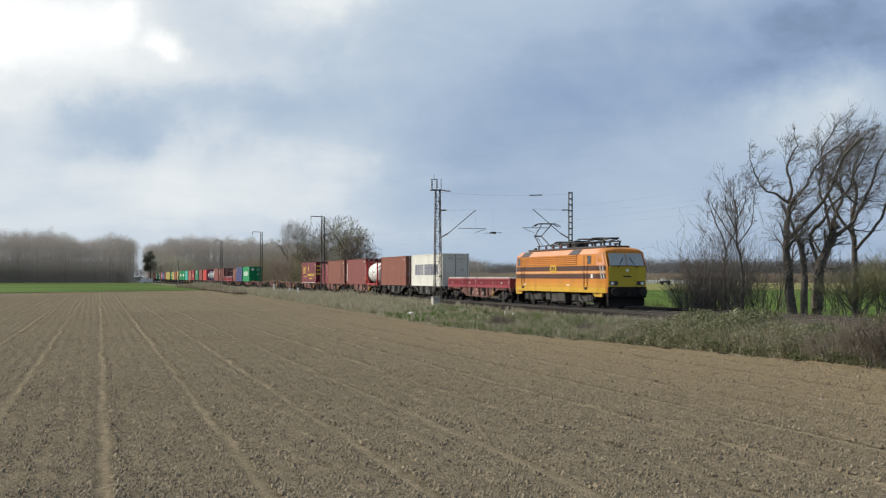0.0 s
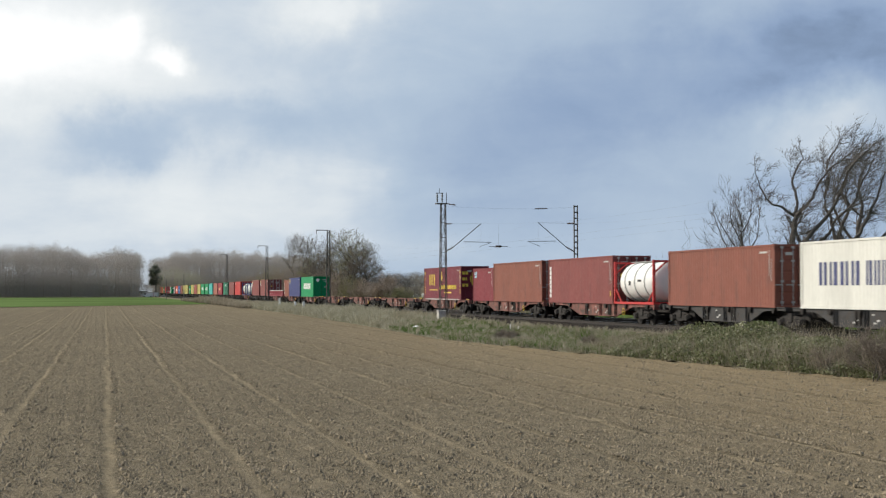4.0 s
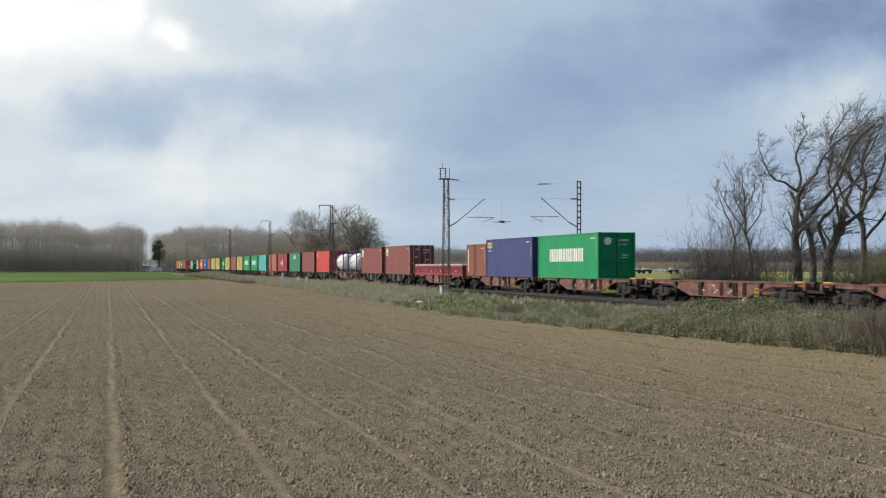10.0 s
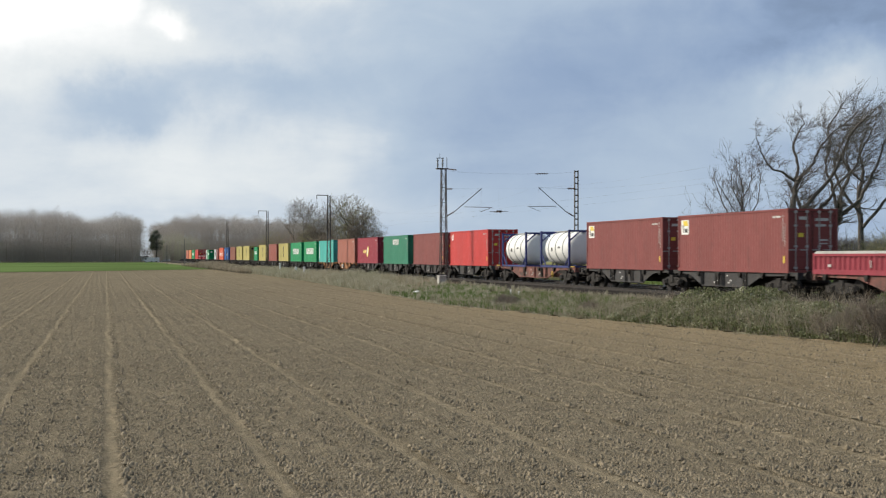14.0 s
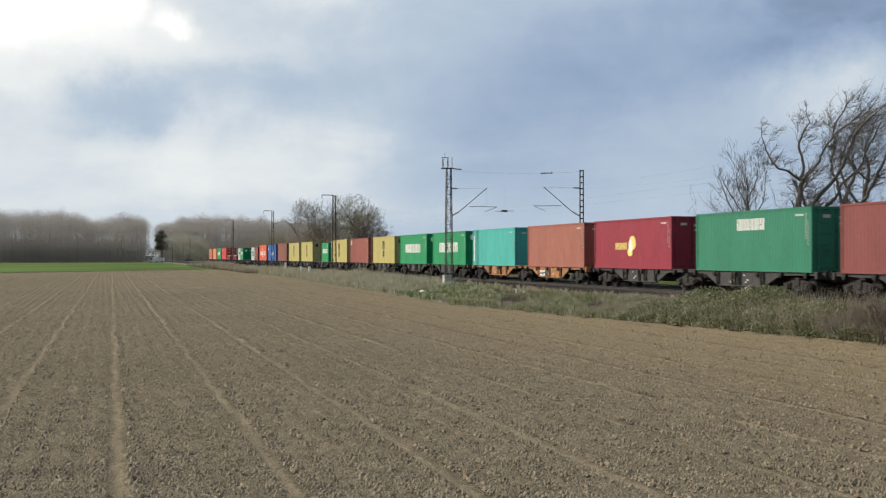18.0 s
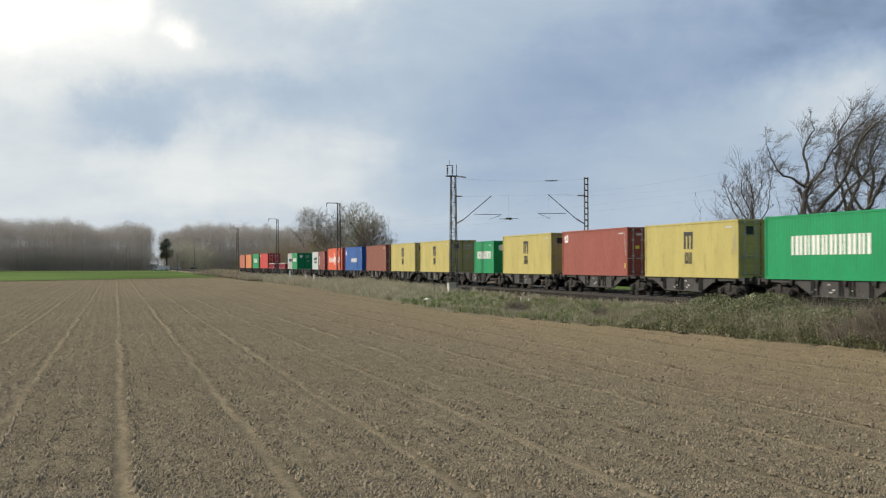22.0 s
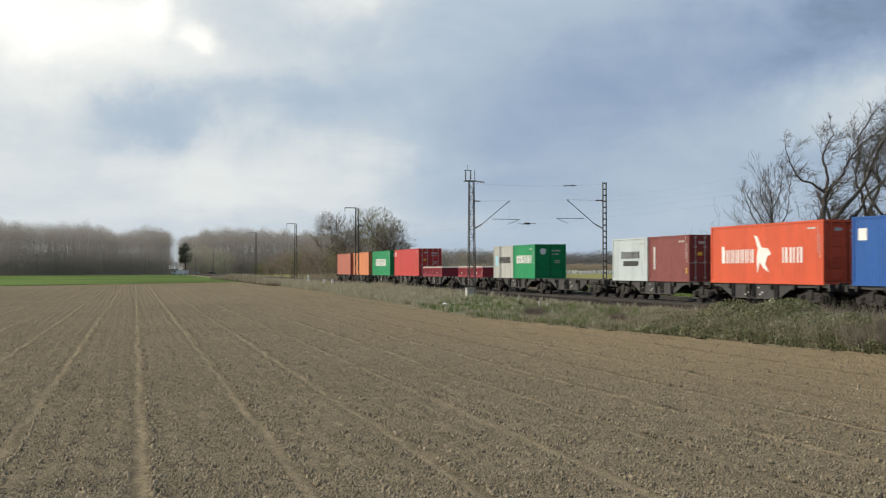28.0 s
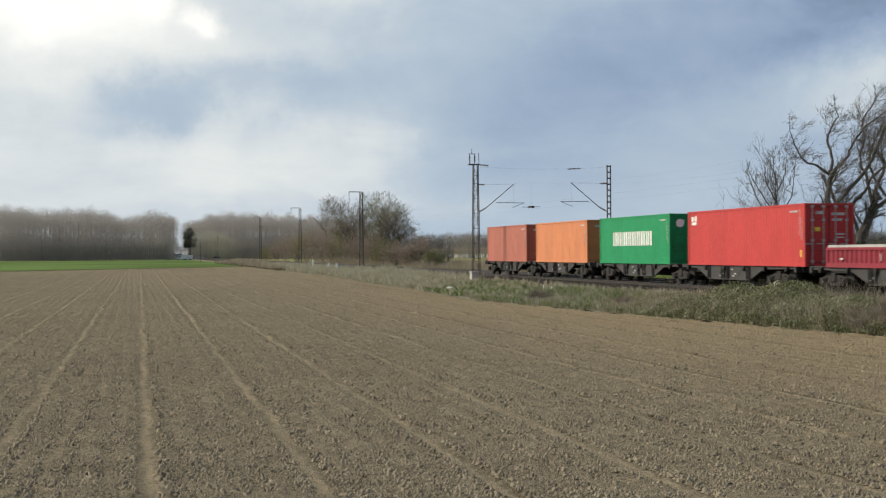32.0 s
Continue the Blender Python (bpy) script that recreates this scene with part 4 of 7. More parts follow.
def bogie(parent, x):
    b = under(parent, "bogie", BOLSTER, pose(x, 0, 0), STEEL_DARK)
    under(b, "side_frame", SIDE_FRAME, Matrix(), STEEL_DARK)
    under(b, "side_frame", SIDE_FRAME, pose(0, 0, 0, 0, 0, 180), STEEL_DARK)
    under(b, "brake_beam", BRAKE, Matrix(), STEEL_DARK)
    for wx in (-0.9, 0.9):
        under(b, "axle", AXLE, pose(wx, 0, 0.46), STEEL_DARK)
        under(b, "wheel", WHEEL, pose(wx, 0.75, 0.46), STEEL_DARK)
        under(b, "wheel", WHEEL, pose(wx, -0.75, 0.46, 0, 0, 180), STEEL_DARK)


BRACKET = mesh_of("stanchion_bracket", prism(B(), ((-0.16, 1.11), (0.16, 1.11), (0.13, 1.0), (0.06, 0.86), (-0.06, 0.86), (-0.13, 1.0)), 1.13, 1.25))
POST = mesh_of("side_post", box(box(box(B(), -0.2, -0.11, 1.1, 1.2, 0.46, 1.1), 0.11, 0.2, 1.1, 1.2, 0.46, 1.1), -0.11, 0.11, 1.12, 1.15, 0.5, 1.08))
BUFFER = mesh_of("buffer", rod(rod(B(), (0, 0, 0), (-0.4, 0, 0), 0.1), (-0.4, 0, 0), (-0.45, 0, 0), 0.2, sides=16))
FRAMES = {}


def sill_mesh(a, b, left, right, slope):
    """Outer side beam from a to b: deep between the bogies, cut away in slopes above them; left, right: how long the cut is."""
    bm = B()
    bottom = 0.42
    prism(bm, ((a, 1.14), (a, 1.0), (a + left, 0.96), (a + left + 0.35, 0.9), (a + left + slope, bottom), (b - right - slope, bottom), (b - right - 0.35, 0.9), (b - right, 0.96), (b, 1.0), (b, 1.14)), 1.06, 1.13)
    # flange along the top and ribs on the web
    box(bm, a, b, 1.0, 1.17, 1.115, 1.155)
    x = a + left + slope + 0.15
    n = max(2, int((b - right - slope - 0.15 - x) / 1.1))
    for i in range(n + 1):
        t = x + (b - right - slope - 0.15 - x) * i / n
        if i % 2 == 0:
            box(bm, t - 0.13, t - 0.09, 1.12, 1.21, bottom + 0.02, 1.1)
            box(bm, t + 0.09, t + 0.13, 1.12, 1.21, bottom + 0.02, 1.1)
        else:
            box(bm, t - 0.18, t + 0.18, 1.12, 1.145, 0.62, 0.88)
    box(bm, a + left + slope, b - right - slope, 1.05, 1.15, bottom - 0.03, bottom + 0.03)
    return mesh_of("side_beam", bm)


def deck_mesh(a, b):
    bm = B()
    box(bm, a, b, -0.25, 0.25, 0.7, 1.1)
    n = int((b - a) / 2.2)
    for i in range(n + 1):
        t = a + 0.15 + (b - a - 0.3) * i / n
        box(bm, t - 0.08, t + 0.08, -1.1, 1.1, 0.95, 1.12)
    return mesh_of("underframe", bm)


def gear_mesh(x):
    """Brake cylinder, air tank and boxes hung below the middle."""
    bm = B()
    rod(bm, (x - 0.9, 0.4, 0.52), (x + 0.4, 0.4, 0.52), 0.18, sides=12)
    box(bm, x + 0.7, x + 1.2, 0.6, 0.98, 0.32, 0.7, 0.02)
    rod(bm, (x - 2.2, 0.7, 0.35), (x + 2.2, 0.7, 0.35), 0.03)
    for k in (-1.8, 1.8):
        rod(bm, (x + k, 0.8, 0.3), (x + k, 0.8, 0.55), 0.1)
    return mesh_of("brake_gear", bm)


def flat_wagon(front, colour, jointed, label):
    """A container flat; jointed: two platforms on three bogies."""
    length = 29.6 if jointed else 19.75
    L = length / 2
    w = thing("container_wagon", label, "wagon", "wagons of the train")
    spans = ((-L + 0.62, -0.35), (0.35, L - 0.62)) if jointed else ((-L + 0.62, L - 0.62),)
    if jointed not in FRAMES:
        FRAMES[jointed] = [(sill_mesh(a, b, 3.4 if a < -1 and a < -5 else 1.9, 3.4 if b > 5 else 1.9, 1.7 if jointed else 2.5), deck_mesh(a, b), gear_mesh((a + b) / 2)) for a, b in spans]
    for (a, b), (sill, deck, gear) in zip(spans, FRAMES[jointed]):
        under(w, "side_beam", sill, Matrix(), colour)
        under(w, "side_beam", sill, pose(a + b, 0, 0, 0, 0, 180), colour)
        under(w, "underframe", deck, Matrix(), STEEL_DARK)
        under(w, "brake_gear", gear, Matrix(), STEEL_DARK)
        for i in range(6):
            under(w, "stanchion_bracket", BRACKET, pose(a + 1.0 + (b - a - 2.0) * i / 5, 0, 0), STEEL_DARK)
        for k in (-0.12, 0.1):
            under(w, "side_post", POST, pose((a + b) / 2 + k * (b - a), 0, 0), STEEL_DARK)
        for i in range(3):
            t = (a + b) / 2 + (i - 1) * 1.6
            bm = box(B(), t - 0.2, t - 0.02, 1.146, 1.15, 0.66, 0.74)
            box(bm, t + 0.03, t + 0.22, 1.146, 1.15, 0.56, 0.63)
            if i == 1:
                box(bm, t + 0.2, t + 0.36, 1.146, 1.15, 0.9, 0.96)
            tagged(part("data_panel", bm, LETTER["faded"], w, "faded white bars"), kind="stuff")
    for x in ((-L + 2.6, 0.0, L - 2.6) if jointed else (-L + 2.75, L - 2.75)):
        bogie(w, x)
    for sx in (-1, 1):
        part("headstock", box(B(), *sorted((sx * (L - 0.62), sx * (L - 0.8))), -1.2, 1.2, 0.85, 1.14), colour, w)
        for sy in (-1, 1):
            under(w, "buffer", BUFFER, pose(sx * (L - 0.6), sy * 0.875, 1.03, 0, 0, 0 if sx < 0 else 180), STEEL_DARK)
        part("coupling", box(B(), *sorted((sx * (L - 0.6), sx * L)), -0.06, 0.06, 0.9, 1.05), STEEL_DARK, w)
    if not jointed:
        bm = B()
        for x in (-L + 0.8, L - 1.6):
            rod(bm, (x, 1.15, 1.2), (x + 0.8, 1.15, 1.2), 0.03)
        part("handrail", bm, SAFETY_YELLOW, w, "worn yellow handrail")
        bm = B()
        for i in range(12):
            u, v = math.radians(30 * i), math.radians(30 * i + 30)
            rod(bm, (-L + 5.3 + 0.2 * math.cos(u), 1.19, 0.68 + 0.2 * math.sin(u)), (-L + 5.3 + 0.2 * math.cos(v), 1.19, 0.68 + 0.2 * math.sin(v)), 0.022, sides=5)
        rod(bm, (-L + 5.1, 1.19, 0.68), (-L + 5.5, 1.19, 0.68), 0.02, sides=5)
        part("brake_wheel", bm, SAFETY_YELLOW, w, "yellow brake handwheel")
    MOVING.append((w, front + L, 0.0))
    return w


def bulk_bin(front, colour):
    """A low open box with pressed sides and a pale sheet over it."""
    L, h, W = 9.125 / 2, 0.72 if front < 150 else 0.88, 1.219
    c = thing("bulk_bin", "low red ribbed bulk bin with a pale cover", "container", "low bins on the train")
    bm = B()
    for sx in (-1, 1):
        for sy in (-1, 1):
            box(bm, *sorted((sx * L, sx * (L - 0.14))), *sorted((sy * W, sy * (W - 0.12))), 0, h)
    for sy in (-1, 1):
        box(bm, -L, L, *sorted((sy * W, sy * (W - 0.08))), 0.0, 0.2)
        box(bm, -L, L, *sorted((sy * W, sy * (W - 0.08))), h - 0.12, h - 0.01)
    for sx in (-1, 1):
        box(bm, *sorted((sx * L, sx * (L - 0.08))), -W + 0.1, W - 0.1, 0, 0.18)
        box(bm, *sorted((sx * L, sx * (L - 0.08))), -W + 0.1, W - 0.1, h - 0.12, h - 0.01)
    part("frame", bm, P[colour], c)
    for turn in (0, 180):
        ob = part("side_panel", pressed(2 * L - 0.28, 0.2, h - 0.12, W - 0.02, 0.4, 0.075), P[colour], c)
        ob.matrix_local = pose(0, 0, 0, 0, 0, turn)
    for sx, turn in ((1, -90), (-1, 90)):
        ob = part("end_panel", pressed(2 * W - 0.24, 0.16, h - 0.12, 0, 0.3), P[colour], c)
        ob.matrix_local = pose(sx * (L - 0.03), 0, 0, 0, 0, turn)
    bm = B()
    prism(bm, ((-L + 0.05, h - 0.02), (L - 0.05, h - 0.02), (L - 0.25, h + 0.1), (-L + 0.25, h + 0.1)), -W + 0.03, W - 0.03)
    part("cover", bm, P["light_grey"], c, "pale grey cover sheet")
    marks(c, [(-L + 2.0, 0.3, 0.34, 0.13), (L - 1.5, 0.32, 0.25, 0.1), (-0.1, 0.3, 0.06, 0.3), (-L + 0.3, 0.25, 0.05, 0.4)], "faded", 1.205, "code_marking")
    MOVING.append((c, front + L, DECK + 0.01))


def tank_box(front, frame_paint, barrel, label):
    L, h, W = 6.058 / 2, 2.5, 1.219
    c = thing("tank_container", label, "tank container", "tanks on the train")
    bm = B()
    for sx in (-1, 1):
        for sy in (-1, 1):
            box(bm, *sorted((sx * L, sx * (L - 0.14))), *sorted((sy * W, sy * (W - 0.13))), 0, h)
            rod(bm, (sx * (L - 0.1), sy * (W - 0.1), 0.9), (sx * (L - 1.0), sy * (W - 0.1), 0.1), 0.05, sides=6)
            rod(bm, (sx * (L - 0.07), sy * (W - 0.1), h - 0.7), (sx * (L - 0.07), sy * 0.4, h - 0.1), 0.05, sides=6)
        for z in (0.02, h - 0.14):
            box(bm, *sorted((sx * L, sx * (L - 0.12))), -W + 0.1, W - 0.1, z, z + 0.12)
    for sy in (-1, 1):
        box(bm, -L, L, *sorted((sy * (W - 0.02), sy * (W - 0.1))), 0.02, 0.15)
    part("frame", bm, P[frame_paint], c, "painted steel tank frame")
    bm = B()
    r = 1.12
    prof = [(-2.72, 0.02), (-2.7, 0.5), (-2.62, 0.85), (-2.45, 1.04), (-2.2, r), (2.2, r), (2.45, 1.04), (2.62, 0.85), (2.7, 0.5), (2.72, 0.02)]
    rings = [[bm.verts.new((x, q * math.cos(k * math.pi / 14), 1.3 + q * math.sin(k * math.pi / 14))) for k in range(28)] for x, q in prof]
    for a, b in zip(rings[:-1], rings[1:]):
        for k in range(28):
            bm.faces.new((a[k], a[(k + 1) % 28], b[(k + 1) % 28], b[k]))
    bmesh.ops.recalc_face_normals(bm, faces=bm.faces)
    for f in bm.faces:
        f.smooth = True
    t = part("barrel", bm, barrel, c, "white tank barrel")
    for x in (-1.5, 0.0, 1.5):
        bm = B()
        rings = [[bm.verts.new((x + dx, r * math.cos(k * math.pi / 14), 1.3 + r * math.sin(k * math.pi / 14))) for dx, r in ((-0.03, 1.1), (-0.03, 1.16), (0.03, 1.16), (0.03, 1.1))] for k in range(28)]
        for k in range(28):
            a, b = rings[k], rings[(k + 1) % 28]
            for i in range(4):
                bm.faces.new((a[i], a[(i + 1) % 4], b[(i + 1) % 4], b[i]))
        bmesh.ops.recalc_face_normals(bm, faces=bm.faces)
        part("band", bm, P["light_grey"], t)
    part("walkway", box(B(), -2.6, 2.6, -0.3, 0.3, 2.44, 2.48), ROD_STEEL, c, "metal walkway on top")
    marks(c, [(-1.0, 1.3, 0.5, 0.12), (0.6, 1.1, 0.3, 0.25)], "black", 1.13, "code_bars")
    MOVING.append((c, front + L, DECK + 0.01))


RED_FLAT = "worn red-brown four-axle container flat wagon"
GREY_FLAT = "dark grey jointed six-axle container flat wagon"


def build_train():
    W = P["white"]
    # front part: red-brown flats
    flat_wagon(105.75, WAGON_RED, False, RED_FLAT)
    bulk_bin(106.45, "bin_red")
    bulk_bin(115.65, "bin_red")
    flat_wagon(125.5, WAGON_GREY, True, GREY_FLAT)
    container("40", 126.9, "white", "white long container with large navy marks", two_rows)
    container("40", 141.5, "rust_brown", "rust-brown long ribbed container")
    flat_wagon(155.1, WAGON_RED, False, RED_FLAT)
    tank_box(155.8, "red", LETTER["white"], "white tank in a bright red frame")
    container("40", 162.1, "brown_red", "brown-red long container with a vertical line of white marks", stripe_rear)
    flat_wagon(174.9, WAGON_RED, False, RED_FLAT)
    container("40", 175.8, "rust_brown", "rust-brown long ribbed container")
    container("20", 188.05, "maroon", "faded maroon short container", corner_mark("sky"))
    flat_wagon(194.75, WAGON_RED, False, RED_FLAT)
    container("45", 197.95, "dark_maroon", "dark maroon extra long container with yellow marks", ship_marks)
    for x in (214.6, 234.45, 254.25):
        flat_wagon(x, WAGON_RED, False, "empty worn red-brown container flat wagon")
    flat_wagon(274.1, WAGON_RED, False, RED_FLAT)
    container("40", 281.0, "green", "bright green long container with white block marks", long_blocks)
    flat_wagon(293.9, WAGON_RED, False, RED_FLAT)
    container("40", 294.6, "navy", "navy blue long container with a small yellow plate", corner_plate)
    container("20", 306.9, "rust_brown", "rust-brown short container with a white stripe", stripe_rear)
    flat_wagon(313.7, WAGON_RED, False, RED_FLAT)
    bulk_bin(314.45, "bin_red")
    bulk_bin(323.7, "bin_red")
    # middle and rear part: mostly dark jointed flats
    flat_wagon(333.6, WAGON_GREY, True, GREY_FLAT)
    for x in (335.05, 349.35):
        container("40", x, "brown_red", "brown-red long container with a small white and yellow badge", badge)
    flat_wagon(363.2, WAGON_RED, False, RED_FLAT)
    for x in (365.0, 374.5):
        tank_box(x, "navy", LETTER["white"], "white tank in a dark blue frame")
    flat_wagon(383.0, WAGON_GREY, True, GREY_FLAT)
    container("40", 384.45, "red", "bright red long container with a small white mark", corner_mark("white"))
    container("40", 399.05, "brown_red", "brown-red long ribbed container")
    flat_wagon(412.65, WAGON_GREY, True, GREY_FLAT)
    container("40", 413.7, "deep_green", "deep green long container with white marks", wordmark(7, 2.9, 0.55, -1.6, 1.95, "white"))
    container("40", 429.15, "crimson", "crimson long container with pale yellow emblem", bold_emblem)
    orange = flat_wagon(442.35, WAGON_ORANGE, True, "orange jointed six-axle container flat wagon")
    marks(orange, [(-6.15, 0.5, 1.9, 0.36)], "white", 1.148, "name_plate")
    marks(orange, [(-6.0 + 0.25 * i, 0.58, 0.15, 0.2) for i in range(7)], "black", 1.156, "plate_bars")
    container("40", 443.3, "salmon", "faded salmon-brown long container")
    container("40", 458.8, "teal", "light teal long container with a white stripe", stripe_rear)
    flat_wagon(472.1, WAGON_GREY, True, GREY_FLAT)
    for x in (473.4, 488.1):
        container("40", x, "green", "bright green long container with white block marks", long_blocks)
    flat_wagon(501.9, WAGON_GREY, True, GREY_FLAT)
    container("40", 503.15, "yellow", "mustard yellow long container with black marks", monogram)
    container("40", 518.15, "brick_red", "brick-red long ribbed container", corner_mark("white"))
    flat_wagon(531.6, WAGON_GREY, True, GREY_FLAT)
    container("40", 532.8, "yellow", "mustard yellow long container with black marks", monogram)
    container("20", 547.65, "green", "bright green short container with white block marks", short_blocks)
    flat_wagon(561.2, WAGON_GREY, True, GREY_FLAT)
    for x in (562.4, 577.0):
        container("40", x, "yellow", "mustard yellow long container with black marks", monogram)
    flat_wagon(590.9, WAGON_GREY, True, GREY_FLAT)
    container("40", 592.0, "rust_brown", "rust-brown long ribbed container")
    container("40", 607.05, "blue", "blue long container with white marks", wordmark(5, 4.2, 0.5, -2.6, 1.0, "white", (4.9, 1.9, 0.7, 0.5, "white")))
    flat_wagon(620.6, WAGON_GREY, True, GREY_FLAT)
    container("40", 621.75, "orange_red", "orange-red long container with white marks", seabird)
    container("20", 636.85, "brown_red", "brown-red short container with white marks", wordmark(2, 0.3, 1.3, 2.0, 0.7, "white"))
    container("20", 643.15, "grey_white", "pale grey short container with dark marks", wordmark(6, 3.2, 0.42, -1.7, 1.35, "black", (-1.5, 0.9, 2.6, 0.3, "black")))
    flat_wagon(650.3, WAGON_GREY, True, GREY_FLAT)
    container("20", 666.45, "green", "bright green short container with white block marks", short_blocks)
    container("20", 672.55, "light_grey", "grey short container with dark marks", wordmark(6, 3.4, 0.5, -2.2, 1.2, "black", (1.6, 1.0, 0.8, 0.8, "sky")))
    flat_wagon(679.9, WAGON_GREY, True, GREY_FLAT)
    bulk_bin(682.3, "bin_dark")
    bulk_bin(698.2, "bin_dark")
    flat_wagon(709.6, WAGON_GREY, True, GREY_FLAT)
    container("45", 709.3, "red", "bright red extra long container", corner_mark("white"))
    container("40", 725.7, "green", "bright green long container with white block marks", long_blocks)
    flat_wagon(739.4, WAGON_GREY, True, GREY_FLAT)
    container("40", 740.5, "orange", "orange-brown faded long container")
    container("40", 755.3, "pink_brown", "faded pinkish brown long container")


build_train()

# ---- the locomotive ----
LOCO_ORANGE = paint("loco_orange_paint", (0.56, 0.21, 0.032), 0.42, 0.3)
LOCO_YELLOW = paint("loco_yellow_paint", (0.58, 0.35, 0.03), 0.45, 0.35)
LOCO_GOLD = paint("loco_golden_paint", (0.57, 0.27, 0.032), 0.45, 0.35)
LOCO_FRONT = paint("loco_front_yellow_paint", (0.55, 0.42, 0.05), 0.42, 0.2)
LOCO_ROOF_AND_HIGHLIGHT = paint("loco_faded_roof_and_highlight_paint", (0.66, 0.31, 0.18), 0.5, 0.25)
LOCO_BROWN = paint("loco_brown_stripe_paint", (0.075, 0.035, 0.028), 0.45, 0.1)
LOCO_CREAM = paint("loco_pale_orange_line_paint", (0.7, 0.36, 0.16), 0.45, 0.1)
LOCO_GREY = paint("loco_dark_grey_paint", (0.06, 0.055, 0.06), 0.5, 0.2)
# pale grey base paints the sky's reflection into the windscreen
GLASS = surface("windscreen_glass_painted_sky", (0.3, 0.34, 0.35), 0.08, 0.0, 0.1, 2, 10)
DARK_GLASS = surface("dark_cab_glass", (0.02, 0.02, 0.022), 0.08, 0.0, 0.1, 2, 10)
LAMP = surface("lamp_glass", (0.85, 0.85, 0.8), 0.15, 0.0, 0.05)
ROOF_GEAR = surface("sooty_roof_gear", (0.03, 0.028, 0.027), 0.6, 0.3, 0.3)
ROOF_RED = surface("red_brown_insulators", (0.16, 0.05, 0.04), 0.4, 0.0, 0.2)
UNDER_GREY = surface("dusty_underframe_grey", (0.05, 0.048, 0.046), 0.75, 0.1, 0.4, 3, 20, dirt=(0.06, 0.05, 0.045), dirt_amount=0.5)


def loco_section(x, squeeze=1.0, rake=0.0):
    """One ring of the body: bottom edge, side, bevelled roof edge, roof."""
    ring = []
    edge_y, edge_z = (1.36, 3.44) if rake else (1.14, 3.31)
    top = 3.6 if rake else 3.72
    for y, z in ((1.5, 0.98), (1.5, 1.75), (1.5, 2.55), (1.49, edge_z), (edge_y, top - 0.08), (0.55, top), (-0.55, top), (-edge_y, top - 0.08), (-1.49, edge_z), (-1.5, 2.55), (-1.5, 1.75), (-1.5, 0.98)):
        back = rake * max(0.0, z - 2.5) * 0.55
        ring.append((x + math.copysign(back, -x), y * squeeze, z))
    return ring


def loco_strip(x0, x1, z0, z1, y=1.5, deep=0.012):
    return box(B(), x0, x1, y, y + deep, z0, z1)


